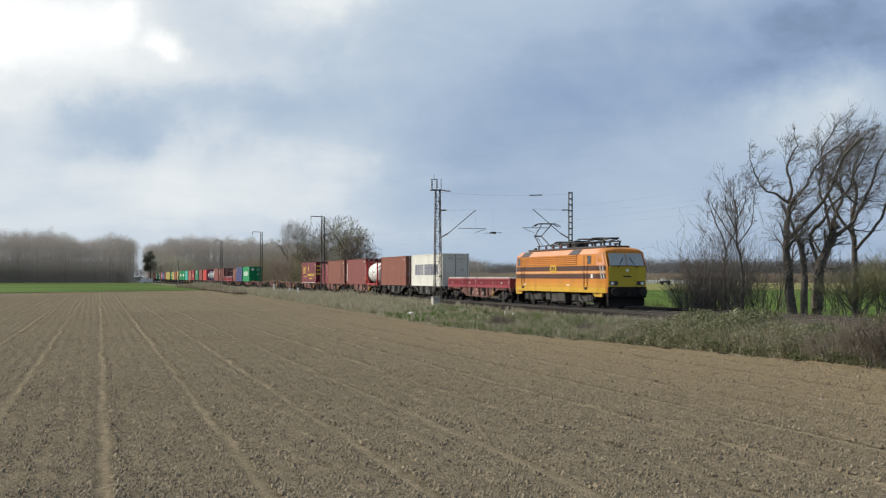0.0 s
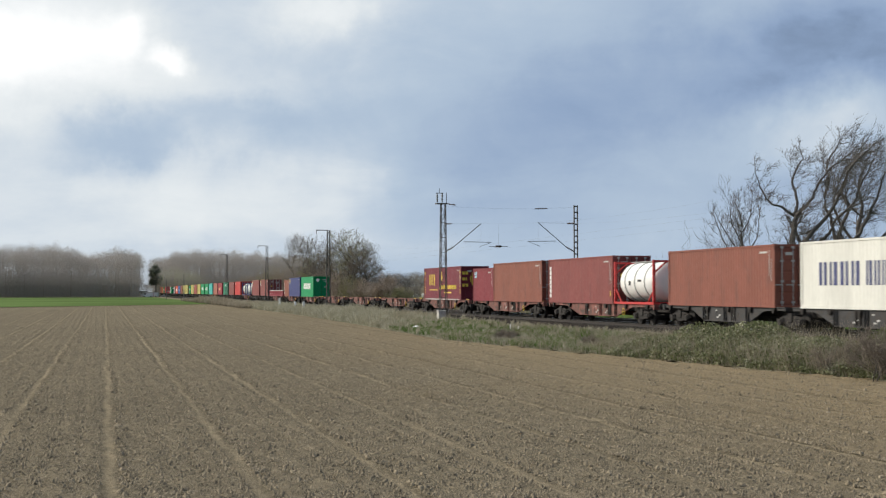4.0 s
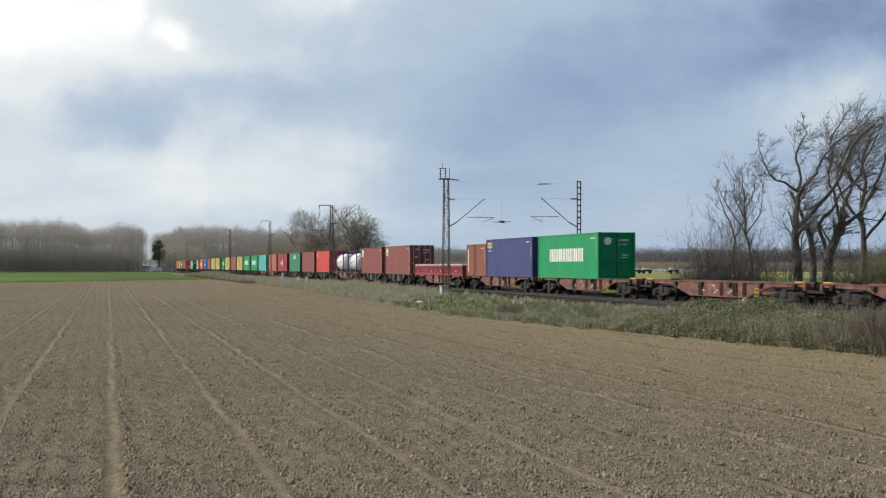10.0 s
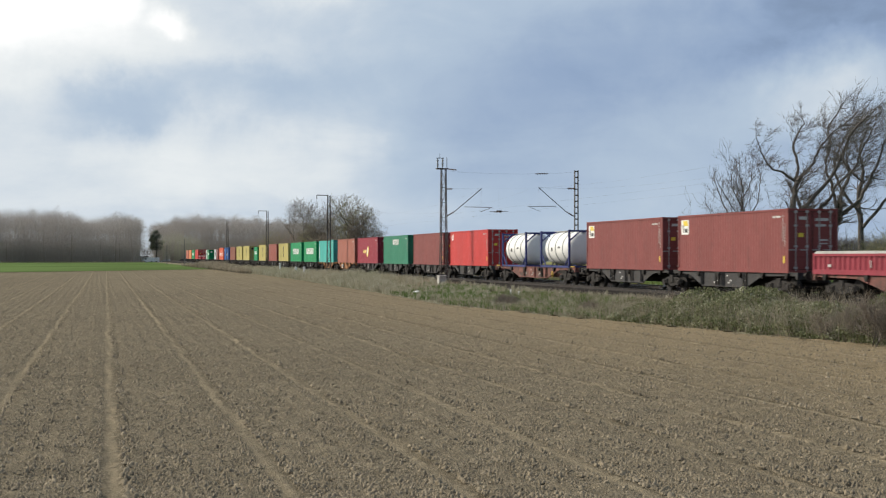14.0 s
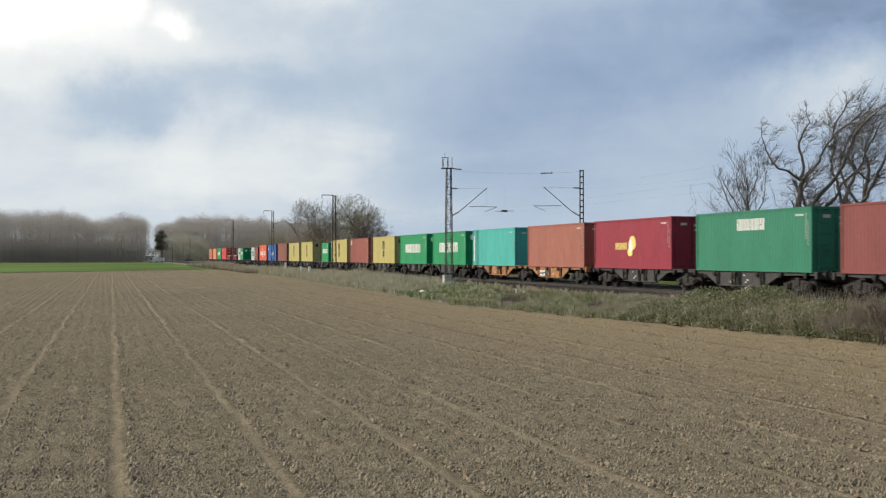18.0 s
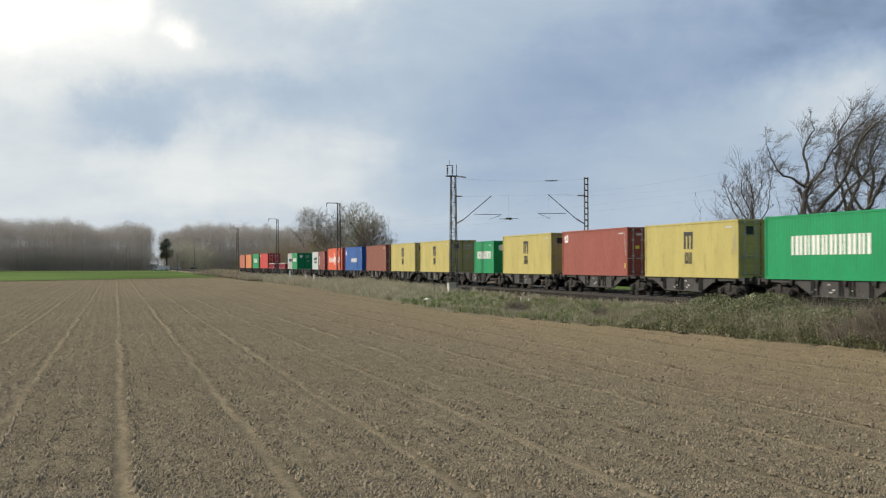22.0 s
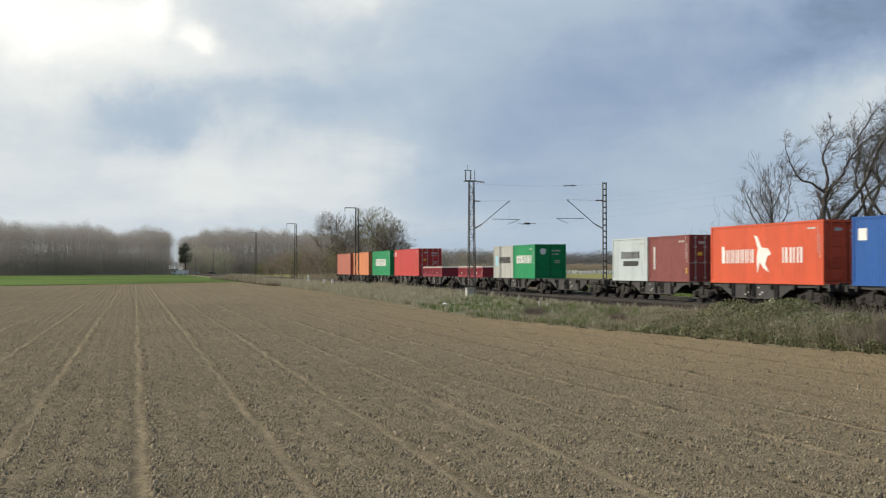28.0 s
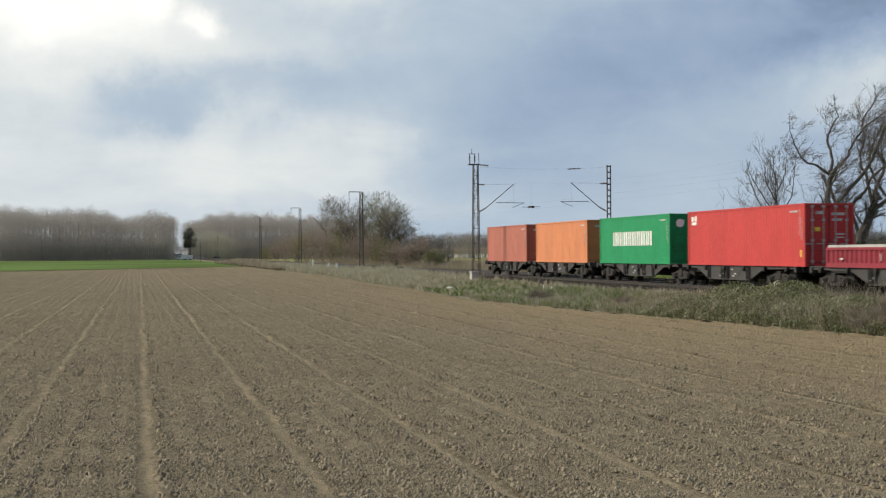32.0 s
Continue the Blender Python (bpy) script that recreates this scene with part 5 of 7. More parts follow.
def locomotive():
    loco = thing("locomotive", "orange and yellow electric locomotive with brown stripes and raised pantograph", "locomotive")
    bm = B()
    rings = [[bm.verts.new(p) for p in loco_section(x, s, r)] for x, s, r in
             ((-9.3, 0.8, 1), (-9.12, 0.85, 1), (-8.1, 1, 0), (8.1, 1, 0), (9.12, 0.85, 1), (9.3, 0.8, 1))]
    for a, b in zip(rings[:-1], rings[1:]):
        for k in range(12):
            bm.faces.new((a[k], b[k], b[(k + 1) % 12], a[(k + 1) % 12]))
    bm.faces.new(rings[0])
    bm.faces.new(rings[-1][::-1])
    bmesh.ops.recalc_face_normals(bm, faces=bm.faces)
    body = part("body", bm, LOCO_ORANGE, loco)
    for side in (1, -1):
        turn = pose(0, 0, 0, 0, 0, 0 if side == 1 else 180)
        pieces = []
        pieces.append(("lower_panel", loco_strip(-8.1, 8.1, 0.98, 1.27), LOCO_YELLOW, "yellow lower side panel"))
        pieces.append(("lower_panel", loco_strip(-8.1, 8.1, 1.27, 1.55), LOCO_GOLD, "golden band between yellow and orange"))
        pieces.append(("stripe", loco_strip(-8.05, 8.1, 1.83, 2.13, deep=0.014), LOCO_BROWN, "dark brown stripe"))
        pieces.append(("stripe", loco_strip(-8.05, 8.1, 2.32, 2.62, deep=0.014), LOCO_BROWN, "dark brown stripe"))
        pieces.append(("line", loco_strip(-8.1, 8.1, 2.16, 2.29, deep=0.01), LOCO_CREAM, "pale orange line"))
        # the stripes run on round the corner of the cab
        for z0, z1, m, label in ((1.83, 2.13, LOCO_BROWN, "dark brown stripe"), (2.32, 2.6, LOCO_BROWN, "dark brown stripe"), (2.16, 2.29, LOCO_CREAM, "pale orange line"), (0.98, 1.27, LOCO_YELLOW, "yellow cab corner"), (1.27, 1.55, LOCO_GOLD, "golden cab corner")):
            for s in (-1, 1):
                bm = B()
                low, top = [[bm.verts.new((s * x, y, z)) for x, y in ((8.1, 1.49), (9.1, 1.27), (9.1, 1.296), (8.1, 1.513))] for z in (z0, z1)]
                bm.faces.new(low)
                bm.faces.new(top)
                for k in range(4):
                    bm.faces.new((low[k], low[(k + 1) % 4], top[(k + 1) % 4], top[k]))
                bmesh.ops.recalc_face_normals(bm, faces=bm.faces)
                pieces.append(("corner_stripe", bm, m, label))
        for s in (-1, 1):
            for x in (8.45, 8.72):
                bm = B()
                low, top = [[bm.verts.new((s * (x + dx + lean), 1.49 - (x + dx + lean - 8.1) * 0.22 + dy, z)) for dx, dy in ((0, 0), (0.1, 0), (0.1, 0.032), (0, 0.032))] for z, lean in ((1.8, 0.2), (2.62, 0.0))]
                bm.faces.new(low)
                bm.faces.new(top)
                for k in range(4):
                    bm.faces.new((low[k], low[(k + 1) % 4], top[(k + 1) % 4], top[k]))
                bmesh.ops.recalc_face_normals(bm, faces=bm.faces)
                pieces.append(("corner_flash", bm, LETTER["faded"], "pale slanting flash"))
        # salmon panel on the upper cab corner, a highlight put into the colour
        for s in (-1, 1):
            bm = B()
            flat = [bm.verts.new((s * x, y, z)) for x, y, z in ((8.1, 1.485, 2.64), (9.05, 1.27, 2.64), (8.62, 1.25, 3.43), (8.1, 1.475, 3.3))]
            proud = [bm.verts.new(p.co + Vector((s * 0.012, 0.035, 0.004))) for p in flat]
            bm.faces.new(proud)
            for k in range(4):
                bm.faces.new((flat[k], flat[(k + 1) % 4], proud[(k + 1) % 4], proud[k]))
            bmesh.ops.recalc_face_normals(bm, faces=bm.faces)
            pieces.append(("corner_highlight", bm, LOCO_ROOF_AND_HIGHLIGHT, "salmon cab corner panel, a painted highlight"))
        bm = B()
        for i in range(5):
            box(bm, -4.6, 6.4, 1.49, 1.545, 2.72 + 0.125 * i, 2.79 + 0.125 * i, 0.012)
        pieces.append(("louvre_ribs", bm, LOCO_ORANGE, "pressed horizontal ribs"))
        for x in (-6.9, 7.6):
            pieces.append(("cab_window", loco_strip(x - 0.27, x + 0.27, 2.72, 3.24, deep=0.018), DARK_GLASS, "dark cab side window"))
        for x in (-6.0, 6.9):
            bm = B()
            rod(bm, (x, 1.54, 1.25), (x, 1.54, 2.6), 0.013)
            rod(bm, (x - 0.55, 1.54, 1.25), (x - 0.55, 1.54, 2.6), 0.013)
            pieces.append(("grab_rail", bm, LOCO_GREY, "dark handrails beside the cab door"))
            pieces.append(("door_step", box(B(), x - 0.5, x - 0.05, 1.5, 1.53, 1.15, 1.3), BLACK_PAINT, "black step recess"))
            pieces.append(("door_seam", loco_strip(x - 0.58, x - 0.56, 1.2, 3.3, deep=0.02), LOCO_GREY, ""))
            pieces.append(("door_seam", loco_strip(x + 0.02, x + 0.04, 1.2, 3.3, deep=0.02), LOCO_GREY, ""))
        # emblem: yellow shield with dark bars
        bm = B()
        prism(bm, ((-0.55, 2.2), (0.55, 2.2), (0.65, 2.5), (0.5, 2.72), (-0.5, 2.72), (-0.65, 2.5)), 1.515, 1.53)
        pieces.append(("emblem", bm, LOCO_YELLOW, "yellow shield-shaped emblem"))
        bm = B()
        for i in range(3):
            box(bm, -0.36 + 0.27 * i, -0.18 + 0.27 * i, 1.53, 1.535, 2.34, 2.58)
        pieces.append(("emblem_bars", bm, LOCO_BROWN, "dark bars"))
        bm = B()
        box(bm, -7.5, -7.2, 1.515, 1.52, 1.86, 2.1)
        pieces.append(("side_plate", bm, WHITE_PAINT, "small white plate"))
        for x in (-3.2, 6.0):
            pieces.append(("number_bar", box(B(), x, x + 0.5, 1.513, 1.518, 1.38, 1.46), WHITE_PAINT, "small white bar"))
        # skirts that hang lower at the ends
        for sx in (-1, 1):
            bm = prism(B(), ((sx * 7.0, 1.0), (sx * 8.75, 1.0), (sx * 8.75, 0.74), (sx * 7.5, 0.74)), 1.3, 1.38)
            pieces.append(("end_skirt", bm, LOCO_YELLOW, "yellow skirt below the cab"))
        # dark grey roof-edge panels on the bevel
        for x in (-3.9, 6.3):
            bm = B()
            vs = [bm.verts.new(p) for p in ((x - 1.0, 1.5, 3.32), (x + 1.0, 1.5, 3.32), (x + 0.85, 1.155, 3.645), (x - 0.85, 1.155, 3.645))]
            up = [bm.verts.new(v.co + Vector((0, 0.01, 0.012))) for v in vs]
            bm.faces.new(up)
            bm.faces.new(vs[::-1])
            for k in range(4):
                bm.faces.new((vs[k], vs[(k + 1) % 4], up[(k + 1) % 4], up[k]))
            pieces.append(("roof_vent", bm, LOCO_GREY, "dark grey roof-edge vent"))
        bm = B()
        vs = [bm.verts.new(p) for p in ((-8.1, 1.492, 3.32), (8.1, 1.492, 3.32), (8.1, 1.145, 3.644), (-8.1, 1.145, 3.644))]
        up = [bm.verts.new(v.co + Vector((0, 0.003, 0.004))) for v in vs]
        bm.faces.new(up)
        bm.faces.new(vs[::-1])
        pieces.append(("roof_edge", bm, LOCO_ROOF_AND_HIGHLIGHT, "faded salmon roof edge"))
        for name, bm, m, label in pieces:
            ob = part(name, bm, m, loco, label)
            ob.matrix_local = turn
    # ends: face plate, two panes, lamps, buffers, coupling, snow plough
    for turn in (0, 180):
        end = []
        bm = prism(B(), ((-9.33, 1.34), (-9.33, 2.54), (-9.3, 2.56), (-9.29, 1.34)), -1.17, 1.17)
        end.append(("face_plate", bm, LOCO_FRONT, "olive-yellow lower cab front"))
        for s in (-1, 1):
            bm = B()
            vs = [bm.verts.new(p) for p in ((-9.315, s * 0.03, 2.6), (-9.315, s * 1.09, 2.6), (-8.9, s * 1.04, 3.33), (-8.9, s * 0.03, 3.33))]
            up = [bm.verts.new(v.co + Vector((-0.03, 0, 0.016))) for v in vs]
            bm.faces.new(up)
            bm.faces.new(vs[::-1])
            for k in range(4):
                bm.faces.new((vs[k], vs[(k + 1) % 4], up[(k + 1) % 4], up[k]))
            bmesh.ops.recalc_face_normals(bm, faces=bm.faces)
            end.append(("windscreen", bm, GLASS, "windscreen pane, sky reflection painted in as grey"))
            bm = rod(B(), (-9.38, s * 0.62, 2.45), (-9.14, s * 0.2, 3.1), 0.022, sides=5)
            end.append(("wiper", bm, BLACK_RUBBER, ""))
            bm = rod(B(), (-9.33, s * 0.95, 1.56), (-9.37, s * 0.95, 1.56), 0.1, sides=14)
            end.append(("headlight", bm, LAMP, "round white headlight"))
            end.append(("lamp_recess", box(B(), -9.345, -9.325, s * 0.85 - 0.26, s * 0.85 + 0.26, 1.44, 1.68), LOCO_GREY, "dark lamp recess"))
            bm = rod(rod(B(), (-9.2, s * 0.875, 1.05), (-9.65, s * 0.875, 1.05), 0.13, sides=12), (-9.65, s * 0.875, 1.05), (-9.72, s * 0.875, 1.05), 0.25, sides=16)
            end.append(("buffer", bm, STEEL_DARK, "dark buffer"))
        end.append(("headlight", rod(B(), (-9.3, 0, 2.32), (-9.36, 0, 2.32), 0.09, sides=14), LAMP, "upper headlight"))
        end.append(("number_bars", box(B(), -9.332, -9.322, -0.25, 0.25, 1.92, 2.0), LETTER["black"], "small dark bar"))
        end.append(("buffer_beam", box(B(), -9.37, -9.0, -1.22, 1.22, 0.7, 1.345, 0.04), BLACK_PAINT, "black buffer beam"))
        end.append(("plough", prism(B(), ((-9.0, 0.2), (-9.2, 0.2), (-9.15, 0.72), (-8.9, 0.72)), -1.15, 1.15), BLACK_PAINT, "black rail guard"))
        end.append(("coupling", box(B(), -9.7, -9.3, -0.08, 0.08, 0.82, 1.08), STEEL_DARK, ""))
        for name, bm, m, label in end:
            ob = part(name, bm, m, loco, label)
            ob.matrix_local = pose(0, 0, 0, 0, 0, turn)
    # roof gear
    part("roof_duct", box(B(), -7.8, 7.8, -0.75, 0.75, 3.7, 3.84, 0.02), LOCO_GREY, loco, "dark roof walkway")
    for i in range(9):
        x = -6.8 + 1.62 * i
        for y in (-0.5, 0.5):
            bm = rod(B(), (x, y, 3.84), (x, y, 4.1), 0.06)
            for k in range(3):
                rod(bm, (x, y, 3.88 + 0.07 * k), (x, y, 3.91 + 0.07 * k), 0.1, 0.08, 10)
            part("roof_insulator", bm, ROOF_RED if i > 4 else ROOF_GEAR, loco, "ribbed roof insulator")
    bm = B()
    for y in (-0.5, 0.5):
        rod(bm, (-7.0, y, 4.13), (6.5, y, 4.08), 0.035)
    for x in (-3.1, -0.6, 1.6):
        rod(bm, (x, -0.6, 4.12), (x, 0.6, 4.12), 0.03)
    box(bm, -1.4, -0.6, -0.45, 0.45, 3.84, 4.28, 0.03)
    box(bm, 0.2, 0.7, -0.3, 0.3, 3.84, 4.25, 0.03)
    part("busbar", bm, ROOF_GEAR, loco, "sooty busbars on the roof")

    def pantograph(x, knee, head, label):
        bm = B()
        for y in (-0.35, 0.35):
            rod(bm, (x, y * 1.1, 4.1), (knee[0], y * 0.7, knee[1]), 0.04)
            rod(bm, (knee[0], y * 0.7, knee[1]), (head[0], y, head[1] - 0.05), 0.03)
        rod(bm, (knee[0], -0.3, knee[1]), (knee[0], 0.3, knee[1]), 0.05)
        rod(bm, (x + 0.5, 0, 4.08), (knee[0] + 0.1, 0, knee[1] - 0.1), 0.02)
        for dx in (-0.28, 0.28):
            rod(bm, (head[0] + dx, -0.6, head[1]), (head[0] + dx, 0.6, head[1]), 0.03)
            for s in (-1, 1):
                rod(bm, (head[0] + dx, s * 0.6, head[1]), (head[0] + dx, s * 0.95, head[1] - 0.2), 0.025)
        for y in (-0.35, 0.35):
            rod(bm, (head[0] - 0.28, y, head[1] - 0.03), (head[0] + 0.28, y, head[1] - 0.03), 0.02)
        part("pantograph", bm, ROOF_GEAR, loco, label)

    pantograph(6.3, (7.9, 4.85), (6.0, 5.66), "raised dark pantograph")
    pantograph(-2.6, (-4.6, 4.3), (-2.7, 4.36), "folded dark pantograph")
    pantograph(-5.2, (-7.2, 4.3), (-5.3, 4.36), "folded dark pantograph")
    pantograph(1.6, (3.4, 4.24), (1.8, 4.28), "folded dark pantograph")
    for x in (-8.2, 7.6):
        bm = rod(B(), (x, 0.3, 3.75), (x, 0.3, 3.95), 0.07)
        rod(bm, (x - 0.3, 0.3, 3.93), (x + 0.2, 0.3, 3.93), 0.06)
        part("horn", bm, ROOF_GEAR, loco)
    # running gear
    for bx in (-4.95, 4.95):
        b = part("bogie", box(B(), bx - 1.9, bx + 1.9, -1.0, 1.0, 0.55, 0.85), STEEL_DARK, loco)
        for s in (-1, 1):
            bm = B()
            prism(bm, ((bx - 2.1, 0.8), (bx - 2.1, 0.62), (bx - 0.7, 0.4), (bx + 0.7, 0.4), (bx + 2.1, 0.62), (bx + 2.1, 0.8)), *sorted((s * 1.08, s * 1.2)))
            for dx in (-1.45, 1.45):
                box(bm, bx + dx - 0.22, bx + dx + 0.22, *sorted((s * 1.1, s * 1.3)), 0.42, 0.82, 0.03)
                rod(bm, (bx + dx + 0.4, s * 1.22, 0.35), (bx + dx + 0.4, s * 1.22, 0.95), 0.09)
                rod(bm, (bx + dx - 0.4, s * 1.22, 0.35), (bx + dx - 0.4, s * 1.22, 0.95), 0.09)
            rod(bm, (bx - 0.3, s * 1.28, 0.3), (bx + 0.6, s * 1.28, 0.85), 0.05)
            part("side_frame", bm, UNDER_GREY, b, "dusty grey bogie side frame")
            for dx in (-1.45, 1.45):
                bm = rod(B(), (bx + dx, s * 0.7, 0.62), (bx + dx, s * 0.84, 0.62), 0.62, sides=28)
                part("wheel", bm, STEEL_DARK, b)
    bm = B()
    box(bm, -1.9, -0.4, 0.8, 1.36, 0.35, 0.95, 0.04)
    box(bm, -0.2, 1.0, 0.7, 1.3, 0.3, 0.95, 0.04)
    box(bm, 1.2, 2.1, 0.8, 1.33, 0.4, 0.95, 0.04)
    part("equipment_case", bm, UNDER_GREY, loco, "dusty equipment cases under the body")
    part("transformer_tank", box(B(), -2.2, 2.2, -1.2, 0.7, 0.3, 1.0, 0.05), STEEL_DARK, loco)
    MOVING.append((loco, 95.6, 0.0))


locomotive()

# ---- trees, scrub and grass ----
class Sprays:
    """Gathers tubes and blades of wood and leaf into one mesh."""

    def __init__(self):
        self.v, self.f, self.n = [], [], 0

    def tube(self, pts, radii, sides):
        rings = []
        for i, (p, r) in enumerate(zip(pts, radii)):
            a = pts[min(i + 1, len(pts) - 1)] - pts[max(i - 1, 0)]
            q = a.to_track_quat("Z", "Y")
            x, y = q @ Vector((r, 0, 0)), q @ Vector((0, r, 0))
            ring = []
            for k in range(sides):
                u = 2 * math.pi * k / sides
                c = p + x * math.cos(u) + y * math.sin(u)
                self.v.append((c.x, c.y, c.z))
                ring.append(self.n)
                self.n += 1
            rings.append(ring)
        for a, b in zip(rings[:-1], rings[1:]):
            for k in range(sides):
                self.f.append((a[k], a[(k + 1) % sides], b[(k + 1) % sides], b[k]))

    def spike(self, a, b, r):
        """A thin twig: a three-sided needle."""
        d = (b - a)
        q = d.to_track_quat("Z", "Y")
        for u in (0, 2.09, 4.19):
            c = a + q @ Vector((r * math.cos(u), r * math.sin(u), 0))
            self.v.append((c.x, c.y, c.z))
        self.v.append((b.x, b.y, b.z))
        n = self.n
        self.f += [(n, n + 1, n + 3), (n + 1, n + 2, n + 3), (n + 2, n, n + 3)]
        self.n += 4

    def link(self, name, material, parent=None, label=""):
        return sheet(name, self.v, self.f, material, parent, label)


def grow(rng, wood, twigs, p, way, length, radius, level, wind, spread, droop=0.0, twig_r=0.012):
    """A limb that bends, forks and ends in twigs."""
    steps = 5 if level > 1 else 3
    pts, radii = [p.copy()], [radius]
    way = way.normalized()
    for i in range(steps):
        way = (way + Vector((rng.gauss(0, 0.07 if level > 3 else 0.13), rng.gauss(0, 0.07 if level > 3 else 0.13), rng.gauss(0.03, 0.1))) + wind * 0.1 + Vector((0, 0, -droop * 0.1))).normalized()
        pts.append(pts[-1] + way * (length / steps))
        radii.append(radius * (1 - 0.62 * (i + 1) / steps))
    if level > 0:
        wood.tube(pts, radii, 7 if radius > 0.12 else (5 if radius > 0.04 else 4))
    else:
        twigs.tube(pts, radii, 3)
    if level <= 1:
        count = 6 if level == 1 else 4
        for i in range(count):
            k = rng.uniform(0.2, 1.0) * (len(pts) - 1)
            j = min(int(k), len(pts) - 2)
            at = pts[j].lerp(pts[j + 1], k - j)
            side = Vector((rng.gauss(0, 1), rng.gauss(0, 1), rng.gauss(0.45, 0.7))).normalized()
            d = (way * 0.75 + side * spread * 1.1 + wind * 0.4).normalized()
            twigs.spike(at, at + d * rng.uniform(0.3, 0.75) * max(0.45, min(1.1, length * 0.6)), twig_r)
    if level == 0:
        return
    kids = {5: 4, 4: 4, 3: 4, 2: 4, 1: 4}.get(level, 4)
    for i in range(kids):
        k = 0.35 + 0.65 * (i + rng.random() * 0.7) / kids
        k = min(k, 1.0) * (len(pts) - 1)
        j = min(int(k), len(pts) - 2)
        at = pts[j].lerp(pts[j + 1], k - j)
        turn = rng.uniform(0, 6.28)
        side = Vector((math.cos(turn), math.sin(turn), rng.uniform(-0.1, 0.5)))
        d = (way * rng.uniform(0.55, 1.0) + side * spread * rng.uniform(0.7, 1.2) + wind * 0.35).normalized()
        grow(rng, wood, twigs, at, d, length * rng.uniform(0.52, 0.78), max(0.006, radii[j] * rng.uniform(0.5, 0.72)), level - 1, wind, spread, droop, twig_r)


def bare_tree(name, label, at, height, seed, radius, wind=(0, 0, 0), spread=0.75, level=4, stems=1, lean=(0, 0), twig=None, group="bare trees", twig_r=0.012, first=0.42, fill=0, fill_r=0.01, girth=0.34, mid=0.6):
    rng = random.Random(seed)
    tree = thing(name, label, "tree" if height > 4.5 else "bush", group, Matrix.Translation(at))
    wood, twigs = Sprays(), Sprays()
    for s in range(stems):
        off = Vector((rng.gauss(0, 0.3), rng.gauss(0, 0.3), -0.2)) if stems > 1 else Vector((0, 0, -0.2))
        way = Vector((lean[0] + rng.gauss(0, 0.22 if stems > 1 else 0.05), lean[1] + rng.gauss(0, 0.22 if stems > 1 else 0.05), 1))
        grow(rng, wood, twigs, off, way, height * first * (rng.uniform(0.7, 1.05) if stems > 1 else 1), radius, level, Vector(wind), spread, 0.0, twig_r)
    # bring it to its height
    top = max(v[2] for v in twigs.v)
    k = height / top
    wood.v = [(x * k, y * k, z * k) for x, y, z in wood.v]
    twigs.v = [(x * k, y * k, z * k) for x, y, z in twigs.v]
    for i in range(fill):
        d = Vector((rng.gauss(0, 1), rng.gauss(0, 1), rng.gauss(0, 1))).normalized()
        q = rng.random() ** 0.5 * (1 + 0.22 * math.sin(d.x * 7 + seed) * math.cos(d.z * 5))
        a = Vector((d.x * girth * q, d.y * girth * q, mid + d.z * (1 - mid) * 0.92 * q)) * height
        if a.z > 0.05:
            g = Vector((d.x * 0.7 + rng.gauss(0, 0.4), d.y * 0.7 + rng.gauss(0, 0.4), 0.45 + 0.5 * d.z)).normalized()
            twigs.spike(a, a + g * height * rng.uniform(0.04, 0.1), fill_r)
    wood.link("trunk", BARK, tree, "dark rough trunk and limbs")
    twigs.link("crown", twig or TWIG, tree, "fine bare twigs")
    return tree


def beside(bearing, y, z=-0.75):
    """The place seen at a bearing from the viewer, at y across the line."""
    a = radians(HEADING - bearing)
    d = (y - EYE[1]) / math.sin(a)
    return Vector((EYE[0] + d * math.cos(a), y, z))


RIGHT, AWAY = Vector((math.sin(radians(HEADING)), -math.cos(radians(HEADING)), 0)), Vector((math.cos(radians(HEADING)), math.sin(radians(HEADING)), 0))
LEEWARD = RIGHT * 0.42 + Vector((0, 0, 0.42))
BRANCH = surface("dark_branches", (0.17, 0.15, 0.134), 0.95, vary=0.3, scale=3, fine=22)


def bowed(points, n=5):
    """A smooth line through the points."""
    out = []
    for i in range(len(points) - 1):
        p0, p1, p2, p3 = points[max(i - 1, 0)], points[i], points[i + 1], points[min(i + 2, len(points) - 1)]
        for k in range(n):
            t = k / n
            out.append(0.5 * ((2 * p1) + (p2 - p0) * t + (2 * p0 - 5 * p1 + 4 * p2 - p3) * t * t + (3 * p1 - p0 - 3 * p2 + p3) * t ** 3))
    return out + [points[-1]]


def offshoot(rng, wood, twigs, at, way, length, r, level, wind, kids, thin=0.009, sway=1.0):
    """A branch that bends with the wind and carries smaller ones."""
    steps, bend = max(3, min(8, int(length / 0.3))), sway * (0.24 if level == 1 else 0.16)
    pts, radii, ways = [at.copy()], [r], [way]
    for i in range(steps):
        way = (way + Vector((rng.gauss(0, bend), rng.gauss(0, bend), rng.gauss(0, bend))) + wind * 0.15).normalized()
        pts.append(pts[-1] + way * (length / steps))
        radii.append(max(thin * 0.6, r * (1 - 0.7 * (i + 1) / steps)))
        ways.append(way)
    (wood if level > 1 else twigs).tube(pts, radii, 5 if r > 0.04 else 3)
    if level:
        for i in range(kids[level]):
            j = rng.randint(1, steps)
            side = Vector((rng.gauss(0, 1), rng.gauss(0, 1), rng.gauss(0, 1))).normalized()
            d = (ways[j] * 0.7 + side * 0.75 + wind * 0.25).normalized()
            offshoot(rng, wood, twigs, pts[j], d, length * rng.uniform(0.38, 0.68), max(thin, radii[j] * rng.uniform(0.45, 0.7)), level - 1, wind, kids, thin, sway)


